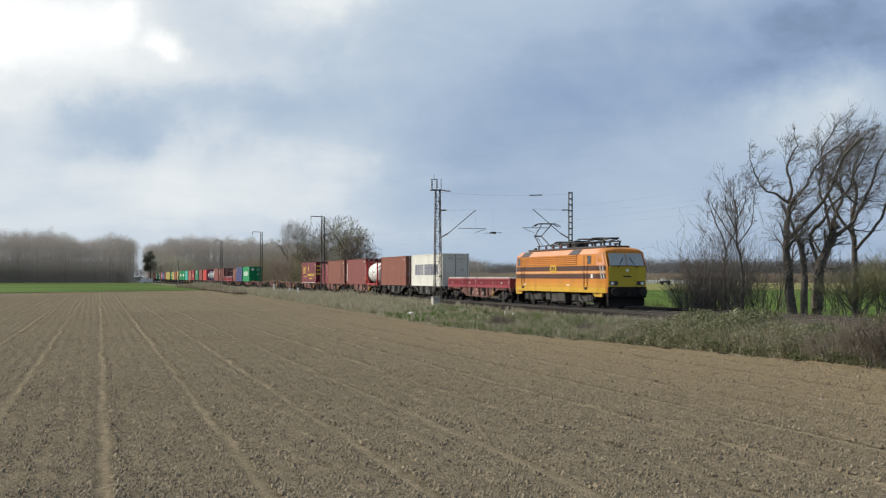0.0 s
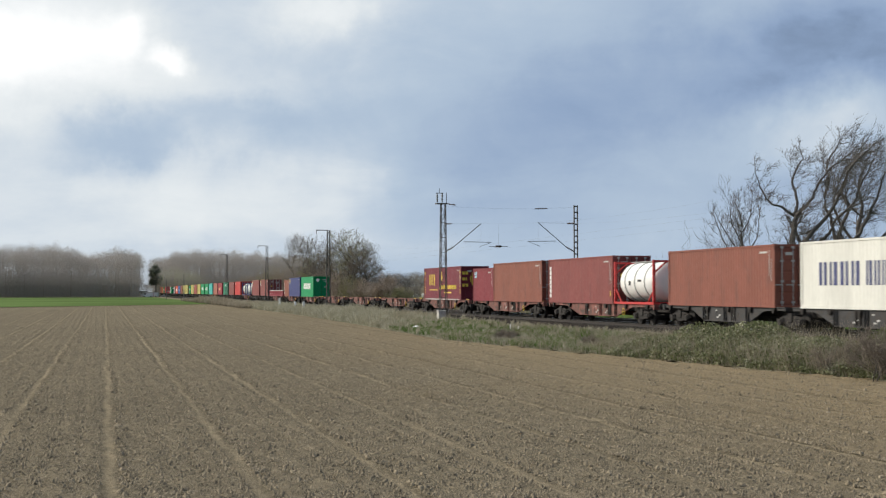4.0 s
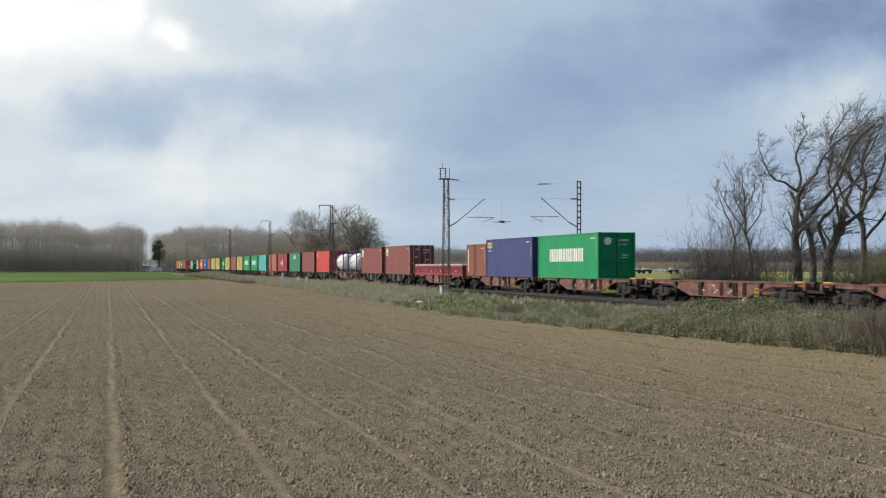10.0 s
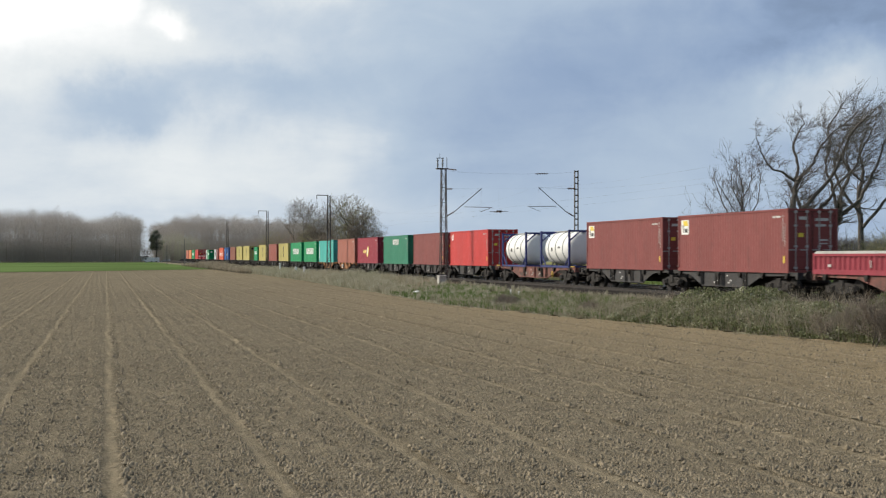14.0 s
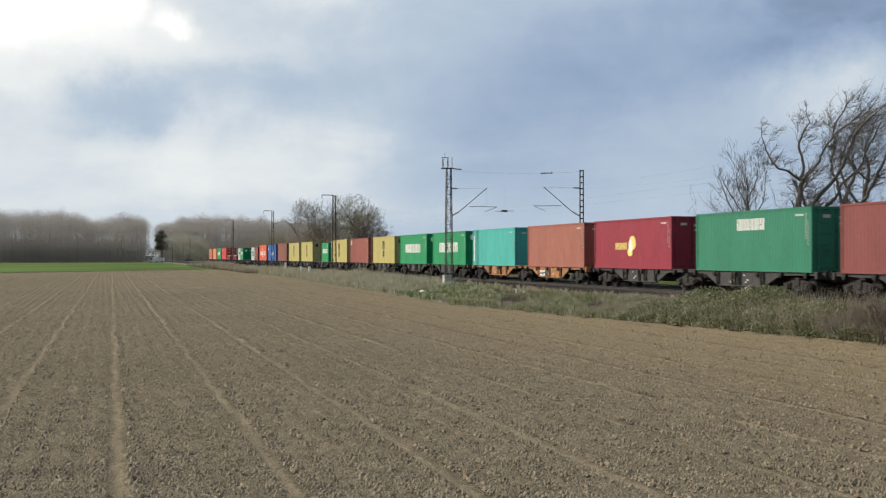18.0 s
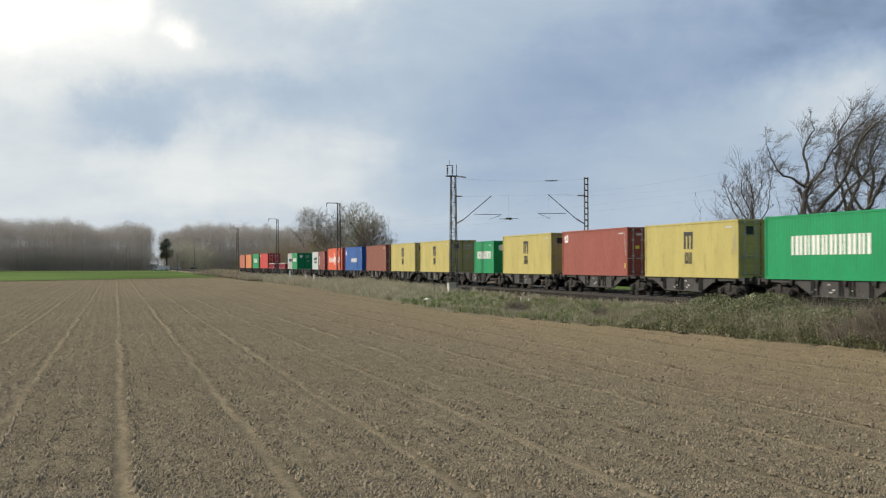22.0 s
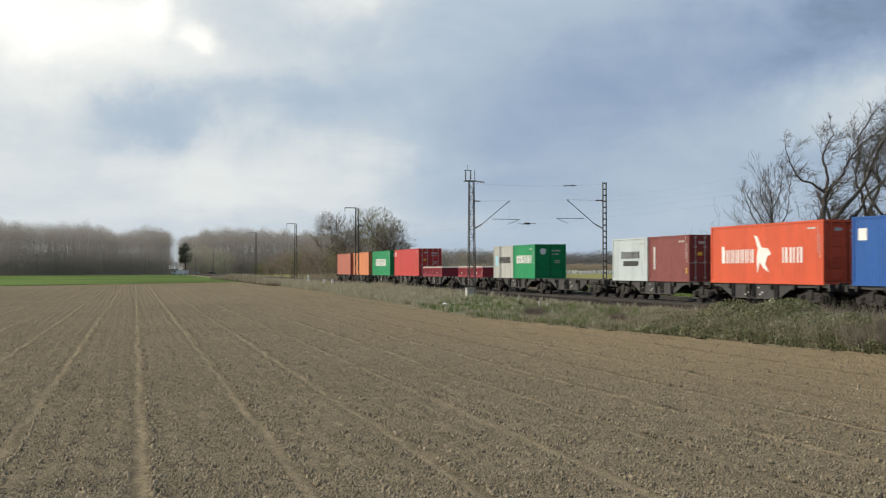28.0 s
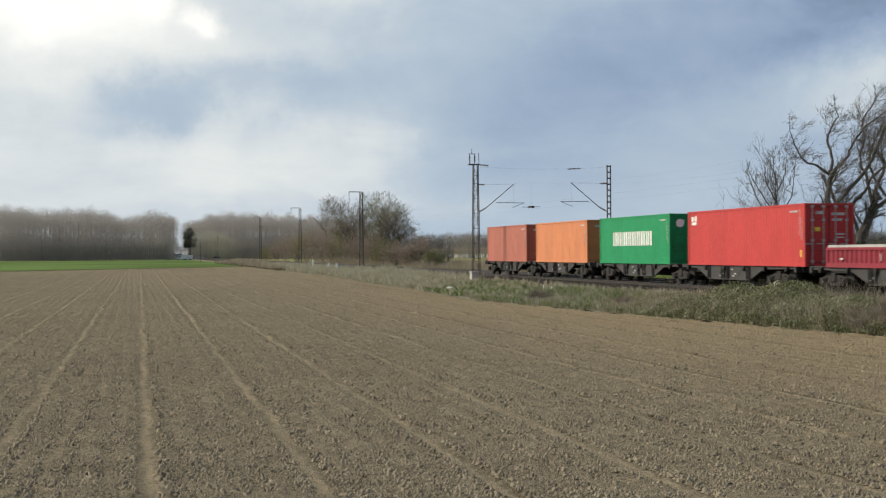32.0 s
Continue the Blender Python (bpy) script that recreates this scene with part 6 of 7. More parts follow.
def limbed_tree(label, at, seed, limbs, wind=LEEWARD, kids=(0, 5, 9), every=0.55, clear=0.35, reach=0.3, tall=1.0, sway=1.0, name="tree", category="tree", group="bare trees"):
    """A tree of crooked limbs; each limb: points (across, up) in metres, thickness at the foot and at the end."""
    rng = random.Random(seed)
    tree = thing(name, label, category, group, Matrix.Translation(at))
    wood, twigs = Sprays(), Sprays()
    for n, (points, r0, r1) in enumerate(limbs):
        deep = rng.gauss(0, 0.15)
        line, drift = [], rng.choice((-1, 1)) * rng.uniform(0.1, 0.3) if n else 0.0
        for k, (a, u) in enumerate(points):
            line.append(RIGHT * a + Vector((0, 0, tall * float(np.interp(u, (-0.2, 0, 1.5, 6.2, 13.4), (-0.3, 0, 2.7, 7.5, 12.6))))) + AWAY * (deep * k + drift * k))
        pts = [p + Vector((rng.gauss(0, 0.03), rng.gauss(0, 0.03), 0)) for p in bowed(line)]
        m = len(pts) - 1
        radii = [0.88 * (r0 + (r1 - r0) * i / m) for i in range(m + 1)]
        wood.tube(pts, radii, 8 if r0 > 0.1 else 6)
        long = sum((q - p).length for p, q in zip(pts[:-1], pts[1:]))
        for i in range(int(long / every)):
            j = min(m - 1, int(m * (clear + (1 - clear) * (i + rng.random()) / (long / every))))
            way = (pts[j + 1] - pts[j]).normalized()
            side = Vector((rng.gauss(0, 1), rng.gauss(0, 1), rng.gauss(0, 0.8))).normalized()
            d = (way * 0.6 + side * 0.8 + wind * 0.2).normalized()
            offshoot(rng, wood, twigs, pts[j], d, rng.uniform(0.55, 1.15) * reach * min(long, 6.5), max(0.014, radii[j] * 0.32), 2, wind, kids, 0.008, sway)
        offshoot(rng, wood, twigs, pts[-1], (pts[-1] - pts[-2]).normalized(), reach * 3.0, r1, 2, wind, kids, 0.009, sway)
    wood.link("trunk", BARK, tree, "dark crooked trunk and limbs")
    twigs.link("crown", BRANCH, tree, "fine bare twigs")
    return tree


def brush(at, height, wide, seed, stems, label="dense dark bare shrub with many upright stems", group="bare shrubs"):
    """A shrub of many thin upright stems."""
    rng = random.Random(seed)
    bush = thing("shrub", label, "bush", group, Matrix.Translation(at))
    wood, twigs = Sprays(), Sprays()
    for i in range(stems):
        foot = Vector((rng.gauss(0, wide * 0.3), rng.gauss(0, wide * 0.3), -0.15))
        lean = Vector((foot.x * 0.2 + rng.gauss(0, 0.1), foot.y * 0.2 + rng.gauss(0, 0.1), 1)).normalized()
        offshoot(rng, wood, twigs, foot, lean, height * rng.uniform(0.55, 1.0), rng.uniform(0.018, 0.04), 2, Vector((0, 0, 0.7)), (0, 3, 6), 0.008)
    wood.link("stem_cluster", BARK, bush)
    twigs.link("crown", BRANCH, bush, "fine bare twigs")
    return bush


def right_trees():
    label = "bare wind-swept tree with dark forked trunk behind the railway"
    limbed_tree(label, spot(13.95, 91, -0.75), 5, (
        (((0, -0.2), (-0.35, 2.0), (-0.5, 3.6), (-0.25, 6.0)), 0.4, 0.15),
        (((0.65, -0.2), (0.8, 2.0), (0.45, 3.9), (-0.1, 5.3)), 0.3, 0.09),
        (((-0.25, 6.0), (-1.1, 6.7), (-1.9, 7.0), (-2.5, 7.9), (-3.0, 9.3)), 0.1, 0.03),
        (((-0.25, 6.0), (0.0, 7.5), (-0.25, 9.0), (0.05, 10.3), (0.6, 11.2)), 0.12, 0.04),
        (((-0.25, 6.0), (0.75, 7.3), (1.2, 8.6), (2.0, 10.1), (3.0, 11.2)), 0.12, 0.04),
        (((-0.45, 3.6), (0.7, 4.9), (1.9, 6.4), (2.4, 8.2), (2.9, 10.1), (3.9, 11.6)), 0.17, 0.04)), kids=(0, 6, 10), every=0.48)
    limbed_tree(label, spot(14.85, 93, -0.75), 12, (
        (((0, -0.2), (0.1, 1.5), (0.6, 3.3), (0.9, 4.2)), 0.46, 0.24),
        (((0.1, 2.3), (-0.45, 4.1), (0.3, 5.0), (0.6, 5.8), (1.6, 7.0), (2.0, 8.7), (2.7, 10.8)), 0.15, 0.04),
        (((0.8, 3.9), (1.6, 4.3), (2.5, 5.0), (3.2, 6.3), (3.8, 7.8), (4.3, 9.8), (5.1, 11.6)), 0.18, 0.04),
        (((0.9, 4.2), (1.3, 5.4), (1.9, 6.8), (1.6, 8.4), (2.2, 10.4), (3.1, 12.4)), 0.16, 0.04),
        (((0.9, 4.2), (0.7, 5.6), (0.2, 7.4), (0.5, 9.2), (0.4, 10.8), (1.0, 12.2)), 0.13, 0.04)), kids=(0, 6, 9), every=0.5)
    wide = (
        (((0, -0.2), (0.1, 3.0), (0.0, 5.5), (0.4, 8.0), (0.3, 10.2), (1.0, 12.8)), 0.26, 0.04),
        (((0.05, 4.4), (-1.2, 6.2), (-1.6, 8.5), (-1.2, 10.4), (-0.5, 12.2)), 0.12, 0.04),
        (((0.1, 3.6), (1.5, 5.3), (2.4, 7.6), (2.8, 9.6), (3.6, 12.4)), 0.13, 0.04),
        (((0.2, 6.8), (-0.7, 8.2), (-0.8, 10.4), (0.0, 13.4)), 0.09, 0.03))
    limbed_tree(label, spot(16.3, 95, -0.75), 23, wide, tall=0.93, kids=(0, 4, 7))
    limbed_tree(label, spot(19.0, 95, -0.75), 33, wide, tall=0.93, kids=(0, 4, 7))
    upright = Vector((0, 0, 0.9))
    limbed_tree("slender young bare tree beside taller ones", spot(11.95, 89, -0.75), 41, (
        (((0, -0.2), (0.1, 2.0), (-0.25, 4.2), (-0.35, 6.3), (-0.5, 8.0)), 0.12, 0.025),
        (((-0.25, 4.2), (-1.2, 5.6), (-1.8, 6.8)), 0.05, 0.02), (((-0.25, 4.0), (0.7, 5.4), (1.0, 7.2)), 0.05, 0.02),
        (((-0.3, 5.0), (-1.0, 6.6), (-1.1, 8.0)), 0.045, 0.02), (((-0.35, 5.6), (0.2, 7.0), (0.3, 8.3)), 0.045, 0.02)), upright, (0, 4, 6), 0.45, 0.35, 0.28, tall=0.88, sway=0.35)
    limbed_tree("slender leaning bare tree among shrubs", spot(11.5, 89.5, -0.75), 43, (
        (((0, -0.2), (-0.25, 1.8), (-0.2, 3.4), (-0.9, 5.4)), 0.1, 0.03), (((-0.2, 3.2), (0.5, 4.4), (0.6, 5.6)), 0.05, 0.02)), upright, (0, 4, 6), 0.5, 0.35, 0.3, sway=0.4)
    for i, (b, d, h, w, n) in enumerate(((9.75, 88, 2.6, 0.9, 22), (10.15, 89, 3.9, 1.0, 30), (10.55, 88, 4.3, 1.1, 34), (10.95, 90, 4.3, 1.0, 32), (11.4, 88, 4.5, 1.0, 30), (11.85, 91, 4.2, 1.0, 24), (12.5, 90, 3.8, 1.0, 14),
                                         (13.3, 92, 4.6, 1.2, 12), (15.6, 90, 3.4, 1.2, 18))):
        brush(spot(b, d, -0.75), h, w, 60 + i, n)
    for i, (b, d, h) in enumerate(((16.6, 89, 4.2), (17.5, 90, 4.8))):
        bare_tree("shrub", "bare shrub with yellow-green opening buds", spot(b, d, -0.75), h, 66 + i, 0.05, (0, 0, 0), 0.6, 3, stems=8, group="bare shrubs", twig_r=0.006, twig=BUD_TWIG, fill=900, fill_r=0.008, girth=0.3, mid=0.52)


def middle_trees():
    label = "bare spreading tree behind the railway, far along the line"
    for i, (b, y, h, st) in enumerate(((-6.1, -15, 16.4, 1), (-5.3, -15, 11.6, 2), (-4.9, -14, 12.8, 2), (-4.35, -13, 14.2, 2), (-3.95, -14, 14.0, 2), (-3.45, -14, 11.6, 2))):
        bare_tree("tree", label, beside(b, y), h, 80 + i, 0.24, (0, 0, 0.1), 0.36 if i == 0 else 0.8, 4, stems=st, twig_r=0.022, first=0.42, twig=BUD_TWIG if i in (1, 4) else TWIG, group="bare trees along the line", fill=1500, fill_r=0.02, girth=0.16 if i == 0 else 0.3, mid=0.76 if i == 0 else 0.6)
    for i, (b, y, h) in enumerate(((-7.1, -14, 9.8), (-6.75, -14, 9.6), (-6.35, -13, 8.6), (-5.9, -12.5, 8.4), (-5.5, -12, 7.8), (-5.1, -12, 7.4), (-4.7, -12, 7.2), (-4.3, -11.8, 6.4), (-3.9, -11.5, 5.6), (-3.5, -11.5, 5.0), (-2.5, -13, 6.0), (-2.9, -12, 4.2), (-1.9, -13, 3.4), (-7.5, -14, 9.4), (-7.9, -14, 8.8), (-8.3, -14, 7.0), (-8.7, -14, 5.5))):
        bare_tree("shrub", "dense brown thicket shrub beside the line", beside(b, y), h, 120 + i, 0.07, (0, 0, 0), 0.75, 3, stems=5, group="thicket shrubs", twig_r=0.026, twig=BUD_TWIG if i % 4 == 0 else SCRUB, fill=2000, fill_r=0.028, girth=0.5, mid=0.38)


right_trees()
middle_trees()


def wood_belt(name, label, bearings, distance, depth, height, count, rng, twig_w, material, crest, wide=1.0, low=0.57, each=300):
    """A far wood: trunks with rounded crowns of fine twigs, thickest near the outside, joined into one piece."""
    v, f = [], []
    n = 0
    for i in range(count):
        b = rng.uniform(*bearings)
        d = distance + depth * rng.random()
        p = spot(b, d, -0.9)
        h = height * (np.interp(b, *zip(*crest)) if crest else 1.0) * (0.975 + 0.03 * math.sin(b * 7.9) + 0.025 * math.sin(b * 13.7 + 1) + rng.uniform(-0.13, 0.0))
        across = Vector((math.sin(radians(HEADING - b)), -math.cos(radians(HEADING - b)), 0))
        w = rng.uniform(0.07, 0.17)
        lean = rng.gauss(0, 0.02) * h
        v += [tuple(p - across * w), tuple(p + across * w), tuple(p + across * (lean + 0.05) + Vector((0, 0, h * 0.75))), tuple(p + across * (lean - 0.05) + Vector((0, 0, h * 0.75)))]
        f.append((n, n + 1, n + 2, n + 3))
        n += 4
        crown = rng.uniform(3.0, 5.4) * wide
        mid = h * rng.uniform(low - 0.05, low + 0.05)
        for k in range(each):
            way = Vector((rng.gauss(0, 1), rng.gauss(0, 1), rng.gauss(0.15, 1))).normalized()
            q = max(0.25, 1 - abs(rng.gauss(0, 0.3)))
            rise = math.copysign(abs(way.z) ** 0.7, way.z)
            a = p + Vector((way.x * crown * q, way.y * crown * q, mid + rise * (h - mid) * q * 0.97))
            g = Vector((way.x + rng.gauss(0, 0.5), way.y + rng.gauss(0, 0.5), way.z + rng.gauss(0.1, 0.4))).normalized() * rng.uniform(0.22, 0.5)
            t = Vector((rng.gauss(0, 1), rng.gauss(0, 1), rng.gauss(0, 0.4))).normalized() * twig_w * rng.uniform(0.6, 1.4) * (1.6 - 1.1 * q)
            v += [tuple(a - t), tuple(a + t), tuple(a + g)]
            f.append((n, n + 1, n + 2))
            n += 3
    ob = sheet(name, v, f, material)
    return tagged(ob, label, "wood", kind="stuff")


def far_things():
    rng = random.Random(7)
    wood_belt("left_wood", "dense bare grey-brown wood beyond the green field", (-21, -12.36), 640, 90, 27.0, 1000, rng, 0.135, HAZED_WOOD_TWIG, ((-21, 1.0), (-19, 1.0), (-17.5, 0.95), (-15.6, 0.965), (-15.0, 0.92), (-14.4, 0.8), (-13.7, 0.89), (-12.9, 0.92), (-12.35, 0.8)), each=400)
    wood_belt("middle_wood", "dense bare wood beyond the railway", (-11.88, -5.5), 700, 90, 26.2, 780, rng, 0.145, HAZED_WOOD_TWIG, ((-11.8, 0.8), (-11.0, 0.93), (-10.4, 1.0), (-9, 0.98), (-8, 0.94), (-6, 0.88)), each=400)
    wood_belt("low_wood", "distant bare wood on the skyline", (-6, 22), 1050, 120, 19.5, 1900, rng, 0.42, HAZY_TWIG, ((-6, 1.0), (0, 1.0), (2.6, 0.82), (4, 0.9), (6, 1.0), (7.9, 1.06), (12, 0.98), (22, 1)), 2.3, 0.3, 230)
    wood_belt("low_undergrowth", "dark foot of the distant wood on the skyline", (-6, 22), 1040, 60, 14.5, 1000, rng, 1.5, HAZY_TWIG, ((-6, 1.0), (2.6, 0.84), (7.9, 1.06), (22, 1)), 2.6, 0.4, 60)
    wood_belt("gap_wood", "far trees in haze-tinted colour, seen through the gap between two woods", (-12.7, -11.6), 1150, 60, 12.0, 50, rng, 0.3, HAZY_TWIG, None, 1.5, 0.3, 150)
    wood_belt("pale_thicket", "pale tan young trees in front of the distant wood", (-3.5, 21), 760, 60, 6.2, 1900, rng, 0.3, THICKET, None, 0.9, 0.3, 110)
    wood_belt("birch_group", "pale bare birches far behind the railway", (-1.6, 1.8), 620, 60, 13.0, 60, rng, 0.13, PALE_TWIG, None)
    wood_belt("left_undergrowth", "dark undergrowth along the foot of the wood", (-21, -12.4), 632, 40, 11.0, 850, rng, 0.17, DARK_TWIG, None, 1.0, 0.42, 170)
    wood_belt("middle_undergrowth", "dark undergrowth along the foot of the wood", (-11.7, -5.5), 692, 40, 11.0, 620, rng, 0.18, DARK_TWIG, None, 1.0, 0.42, 170)
    wood_belt("edge_scrub", "lighter greenish young trees at the edge of the wood", (-11.52, -9.9), 676, 14, 16.5, 36, rng, 0.13, EDGE_TWIG, ((-11.6, 0.9), (-11.2, 1.0), (-9.9, 0.75)), 0.9, 0.55, 280)
    wood_belt("edge_birches", "pale birch trunks at the edge of the wood", (-17.5, -12.6), 628, 8, 17.0, 11, rng, 0.08, PALE_TWIG, None, 0.5)
    r = np.random.default_rng(22)
    at = [spot(b, d) for b, d in zip(r.uniform(-21, -12.2, 1500), r.uniform(624, 630, 1500))]
    x, y = np.array([p.x for p in at]), np.array([p.y for p in at])
    clumps("edge_grass", "pale dry grass along the foot of the wood", x, y, np.full(1500, -0.75), r.uniform(0.35, 0.8, 1500), 8, np.full(1500, 0.16), STALKS, r, 1.2)
    # rows of white tree guards
    v, f, n = [], [], 0
    for i in range(620):
        p = spot(rng.uniform(-2, 10.5), 690 + 14 * rng.randint(0, 3), -0.75)
        w, h = 0.16, rng.uniform(1.2, 1.9)
        for dx, dy in ((-w, -w), (w, -w), (w, w), (-w, w)):
            v += [(p.x + dx, p.y + dy, p.z), (p.x + dx, p.y + dy, p.z + h)]
        for k in range(4):
            a, b = n + 2 * k, n + 2 * ((k + 1) % 4)
            f.append((a, b, b + 1, a + 1))
        f.append((n + 1, n + 3, n + 5, n + 7))
        n += 8
    tagged(sheet("tree_guards", v, f, WHITE_PAINT), "rows of white tree guards in a young plantation", "tree guards", kind="stuff")
    # dark evergreen at the wood's edge, paled by haze painted into its needles
    pine = thing("pine_tree", "dark green pine at the edge of the wood, its colour paled for haze", "tree", at=Matrix.Translation(spot(-11.72, 696, -0.9)))
    wood, leaf = Sprays(), Sprays()
    wood.tube([Vector((0, 0, -0.3)), Vector((0.1, 0, 8)), Vector((0, 0.1, 15))], [0.35, 0.25, 0.08], 6)
    for i in range(15):
        turn, up = rng.uniform(0, 2 * math.pi), rng.uniform(5.5, 17.0)
        reach = rng.uniform(1.0, 3.6) * (1.0 if up < 14 else 0.6)
        tip = Vector((math.cos(turn) * reach, math.sin(turn) * reach, up))
        wood.tube([Vector((0, 0, up - 1.0)), tip], [0.1, 0.04], 4)
        for k in range(85):
            a = tip + Vector((rng.gauss(0, 0.75), rng.gauss(0, 0.75), rng.gauss(0, 0.5)))
            leaf.spike(a, a + Vector((rng.gauss(0, 0.5), rng.gauss(0, 0.5), rng.uniform(0.1, 0.6))), 0.24)
    wood.link("trunk", BARK, pine)
    leaf.link("crown", PINE, pine, "dark green needles, their colour paled for haze")
    # farm trailers parked in the far field
    for b in (5.74, 6.15, 7.47, 7.89, 8.97):
        at = spot(b, 560, -0.72)
        t = thing("farm_trailer", "dark farm trailer with a white load in a far field", "trailer", "parked trailers", Matrix.Translation(at) @ pose(0, 0, 0, 0, 0, HEADING - b + 90 + 8))
        part("bed", box(B(), -2.0, 2.0, -1.0, 1.0, 0.75, 1.35, 0.05), BLACK_PAINT, t)
        part("load", box(B(), 0.4, 1.8, -0.9, 0.9, 1.35, 2.35, 0.12), WHITE_PAINT, t, "white load")
        part("load", box(B(), -1.6, -0.3, -0.8, 0.8, 1.6, 2.05, 0.12), P["light_grey"], t, "pale grey load")
        part("rack", box(B(), -2.2, 0.0, -0.95, 0.95, 1.35, 1.6, 0.05), P["light_grey"], t)
        for x in (-1.3, 1.2):
            for y in (-0.95, 0.95):
                part("wheel", rod(B(), (x, y - 0.15, 0.42), (x, y + 0.15, 0.42), 0.45, sides=14), BLACK_RUBBER, t)
        part("drawbar", rod(B(), (2.0, 0, 0.8), (3.2, 0, 0.6), 0.08), BLACK_PAINT, t)
    # level crossing far off: hut and two pale cars
    hut = thing("crossing_hut", "small white hut with a dark flat roof by the far crossing", "hut", at=Matrix.Translation(spot(-12.2, 655, -0.85)))
    part("wall", box(B(), -2.0, 2.0, -1.5, 1.5, 0, 2.5, 0.05), WHITE_PAINT, hut)
    part("roof", box(B(), -4.0, 2.4, -1.9, 1.9, 2.5, 2.9, 0.05), LOCO_GREY, hut, "dark flat roof")
    part("door", box(B(), -0.5, 0.5, 1.5, 1.56, 0, 2.0), BLACK_PAINT, hut)
    for b, d in ((-12.02, 640), (-11.83, 648)):
        c = thing("parked_van", "white van standing at the far crossing", "van", "far vans", Matrix.Translation(spot(b, d, -0.8)) @ pose(0, 0, 0, 0, 0, 70))
        part("body", prism(B(), ((-2.4, 0.35), (2.4, 0.35), (2.4, 1.1), (1.9, 1.25), (1.4, 2.2), (-2.4, 2.25)), -0.95, 0.95), WHITE_PAINT, c)
        for y in (-0.955, 0.955):
            part("window", box(B(), 0.7, 1.5, y - 0.01, y + 0.01, 1.3, 1.9), BLACK_PAINT, c, "dark cab window")
        for x in (-1.5, 1.5):
            for y in (-0.88, 0.88):
                part("wheel", rod(B(), (x, y - 0.1, 0.34), (x, y + 0.1, 0.34), 0.34, sides=12), BLACK_RUBBER, c)
    for b, m in ((-11.35, P["light_grey"]), (-10.7, LOCO_GREY)):
        c = thing("parked_car", "small car standing at the far crossing", "car", "far cars", Matrix.Translation(spot(b, 645, -0.8)) @ pose(0, 0, 0, 0, 0, 70))
        part("body", prism(B(), ((-2.1, 0.3), (2.1, 0.3), (2.1, 0.85), (1.2, 0.95), (0.6, 1.45), (-1.4, 1.45), (-2.0, 0.95)), -0.85, 0.85), m, c)
        for x in (-1.3, 1.3):
            for y in (-0.8, 0.8):
                part("wheel", rod(B(), (x, y - 0.1, 0.32), (x, y + 0.1, 0.32), 0.32, sides=12), BLACK_RUBBER, c)
    # tall pale grass on the verge far along the line
    r = np.random.default_rng(21)
    x, y = r.uniform(235, 400, 2600), r.uniform(3.4, 8.5, 2600)
    clumps("far_verge_grass", "long pale grass on the verge far along the line", x, y, verge_level(x, y), r.uniform(0.5, 1.15, 2600), 10, np.full(2600, 0.06), STALKS, r)
    x, y = r.uniform(290, 345, 700), r.uniform(5.5, 8.5, 700)
    clumps("reed_grass", "tall pale reedy grass beside the far line", x, y, np.full(700, -0.85), r.uniform(0.9, 2.1, 700), 14, np.full(700, 0.07), STALKS, r)
    x, y = r.uniform(150, 330, 2600), r.uniform(-22, -9.5, 2600)
    clumps("tan_scrub", "pale tan scrub and dead grass behind the tracks", x, y, np.full(2600, -0.8), np.clip(1.5 + 0.9 * patchy(x, y, 6), 0.4, 3.2) * r.uniform(0.5, 1.15, 2600), 16, np.full(2600, 0.035), THICKET, r, 0.5)
    for i, (b, y, h) in enumerate(((-2.4, -16, 6.2), (-1.9, -18, 5.4), (-1.3, -17, 4.6), (-3.0, -15, 6.0))):
        bare_tree("tree", "thin pale bare birch in the scrub behind the tracks", beside(b, y), h, 210 + i, 0.05, (0, 0, 0.15), 0.45, 3, stems=3, twig=PALE_TWIG, group="thin birches", twig_r=0.012, fill=250, fill_r=0.012, girth=0.2, mid=0.62)
    # far signal posts left of the line
    for x, y, h in ((402, 7.5, 7.5), (470, 9, 6.5)):
        s = thing("signal_post", "slim pale signal post beside the far line", "signal", "signal posts", pose(x, y, -0.8))
        part("post", rod(B(), (0, 0, -0.1), (0, 0, h), 0.1), GALVANISED, s)
        part("screen", box(B(), -0.1, 0.1, -0.16, 0.16, 1.4, 2.9, 0.03), GALVANISED, s, "narrow grey board")


# undergrowth colour raised as well, painting haze over the foot of the woods
DARK_TWIG = blade_material("haze_paled_undergrowth_twigs", ((0.3, 0.28, 0.25), (0.35, 0.325, 0.29), (0.4, 0.37, 0.33)))
THICKET = blade_material("tan_thicket", ((0.27, 0.225, 0.17), (0.31, 0.26, 0.2), (0.35, 0.295, 0.23)))
PALE_TWIG = blade_material("pale_birch", ((0.2, 0.18, 0.15), (0.3, 0.28, 0.25)))
EDGE_TWIG = blade_material("edge_twigs", ((0.33, 0.325, 0.255), (0.38, 0.375, 0.29), (0.43, 0.42, 0.33)))
# needle green lightened and greyed to paint in haze
PINE = blade_material("haze_paled_pine_needles", ((0.15, 0.17, 0.13), (0.21, 0.23, 0.17)))
# grey of aerial haze put into the colour of the skyline twigs
HAZY_TWIG = blade_material("haze_tinted_twigs", ((0.14, 0.137, 0.14), (0.155, 0.151, 0.154), (0.175, 0.169, 0.17)))


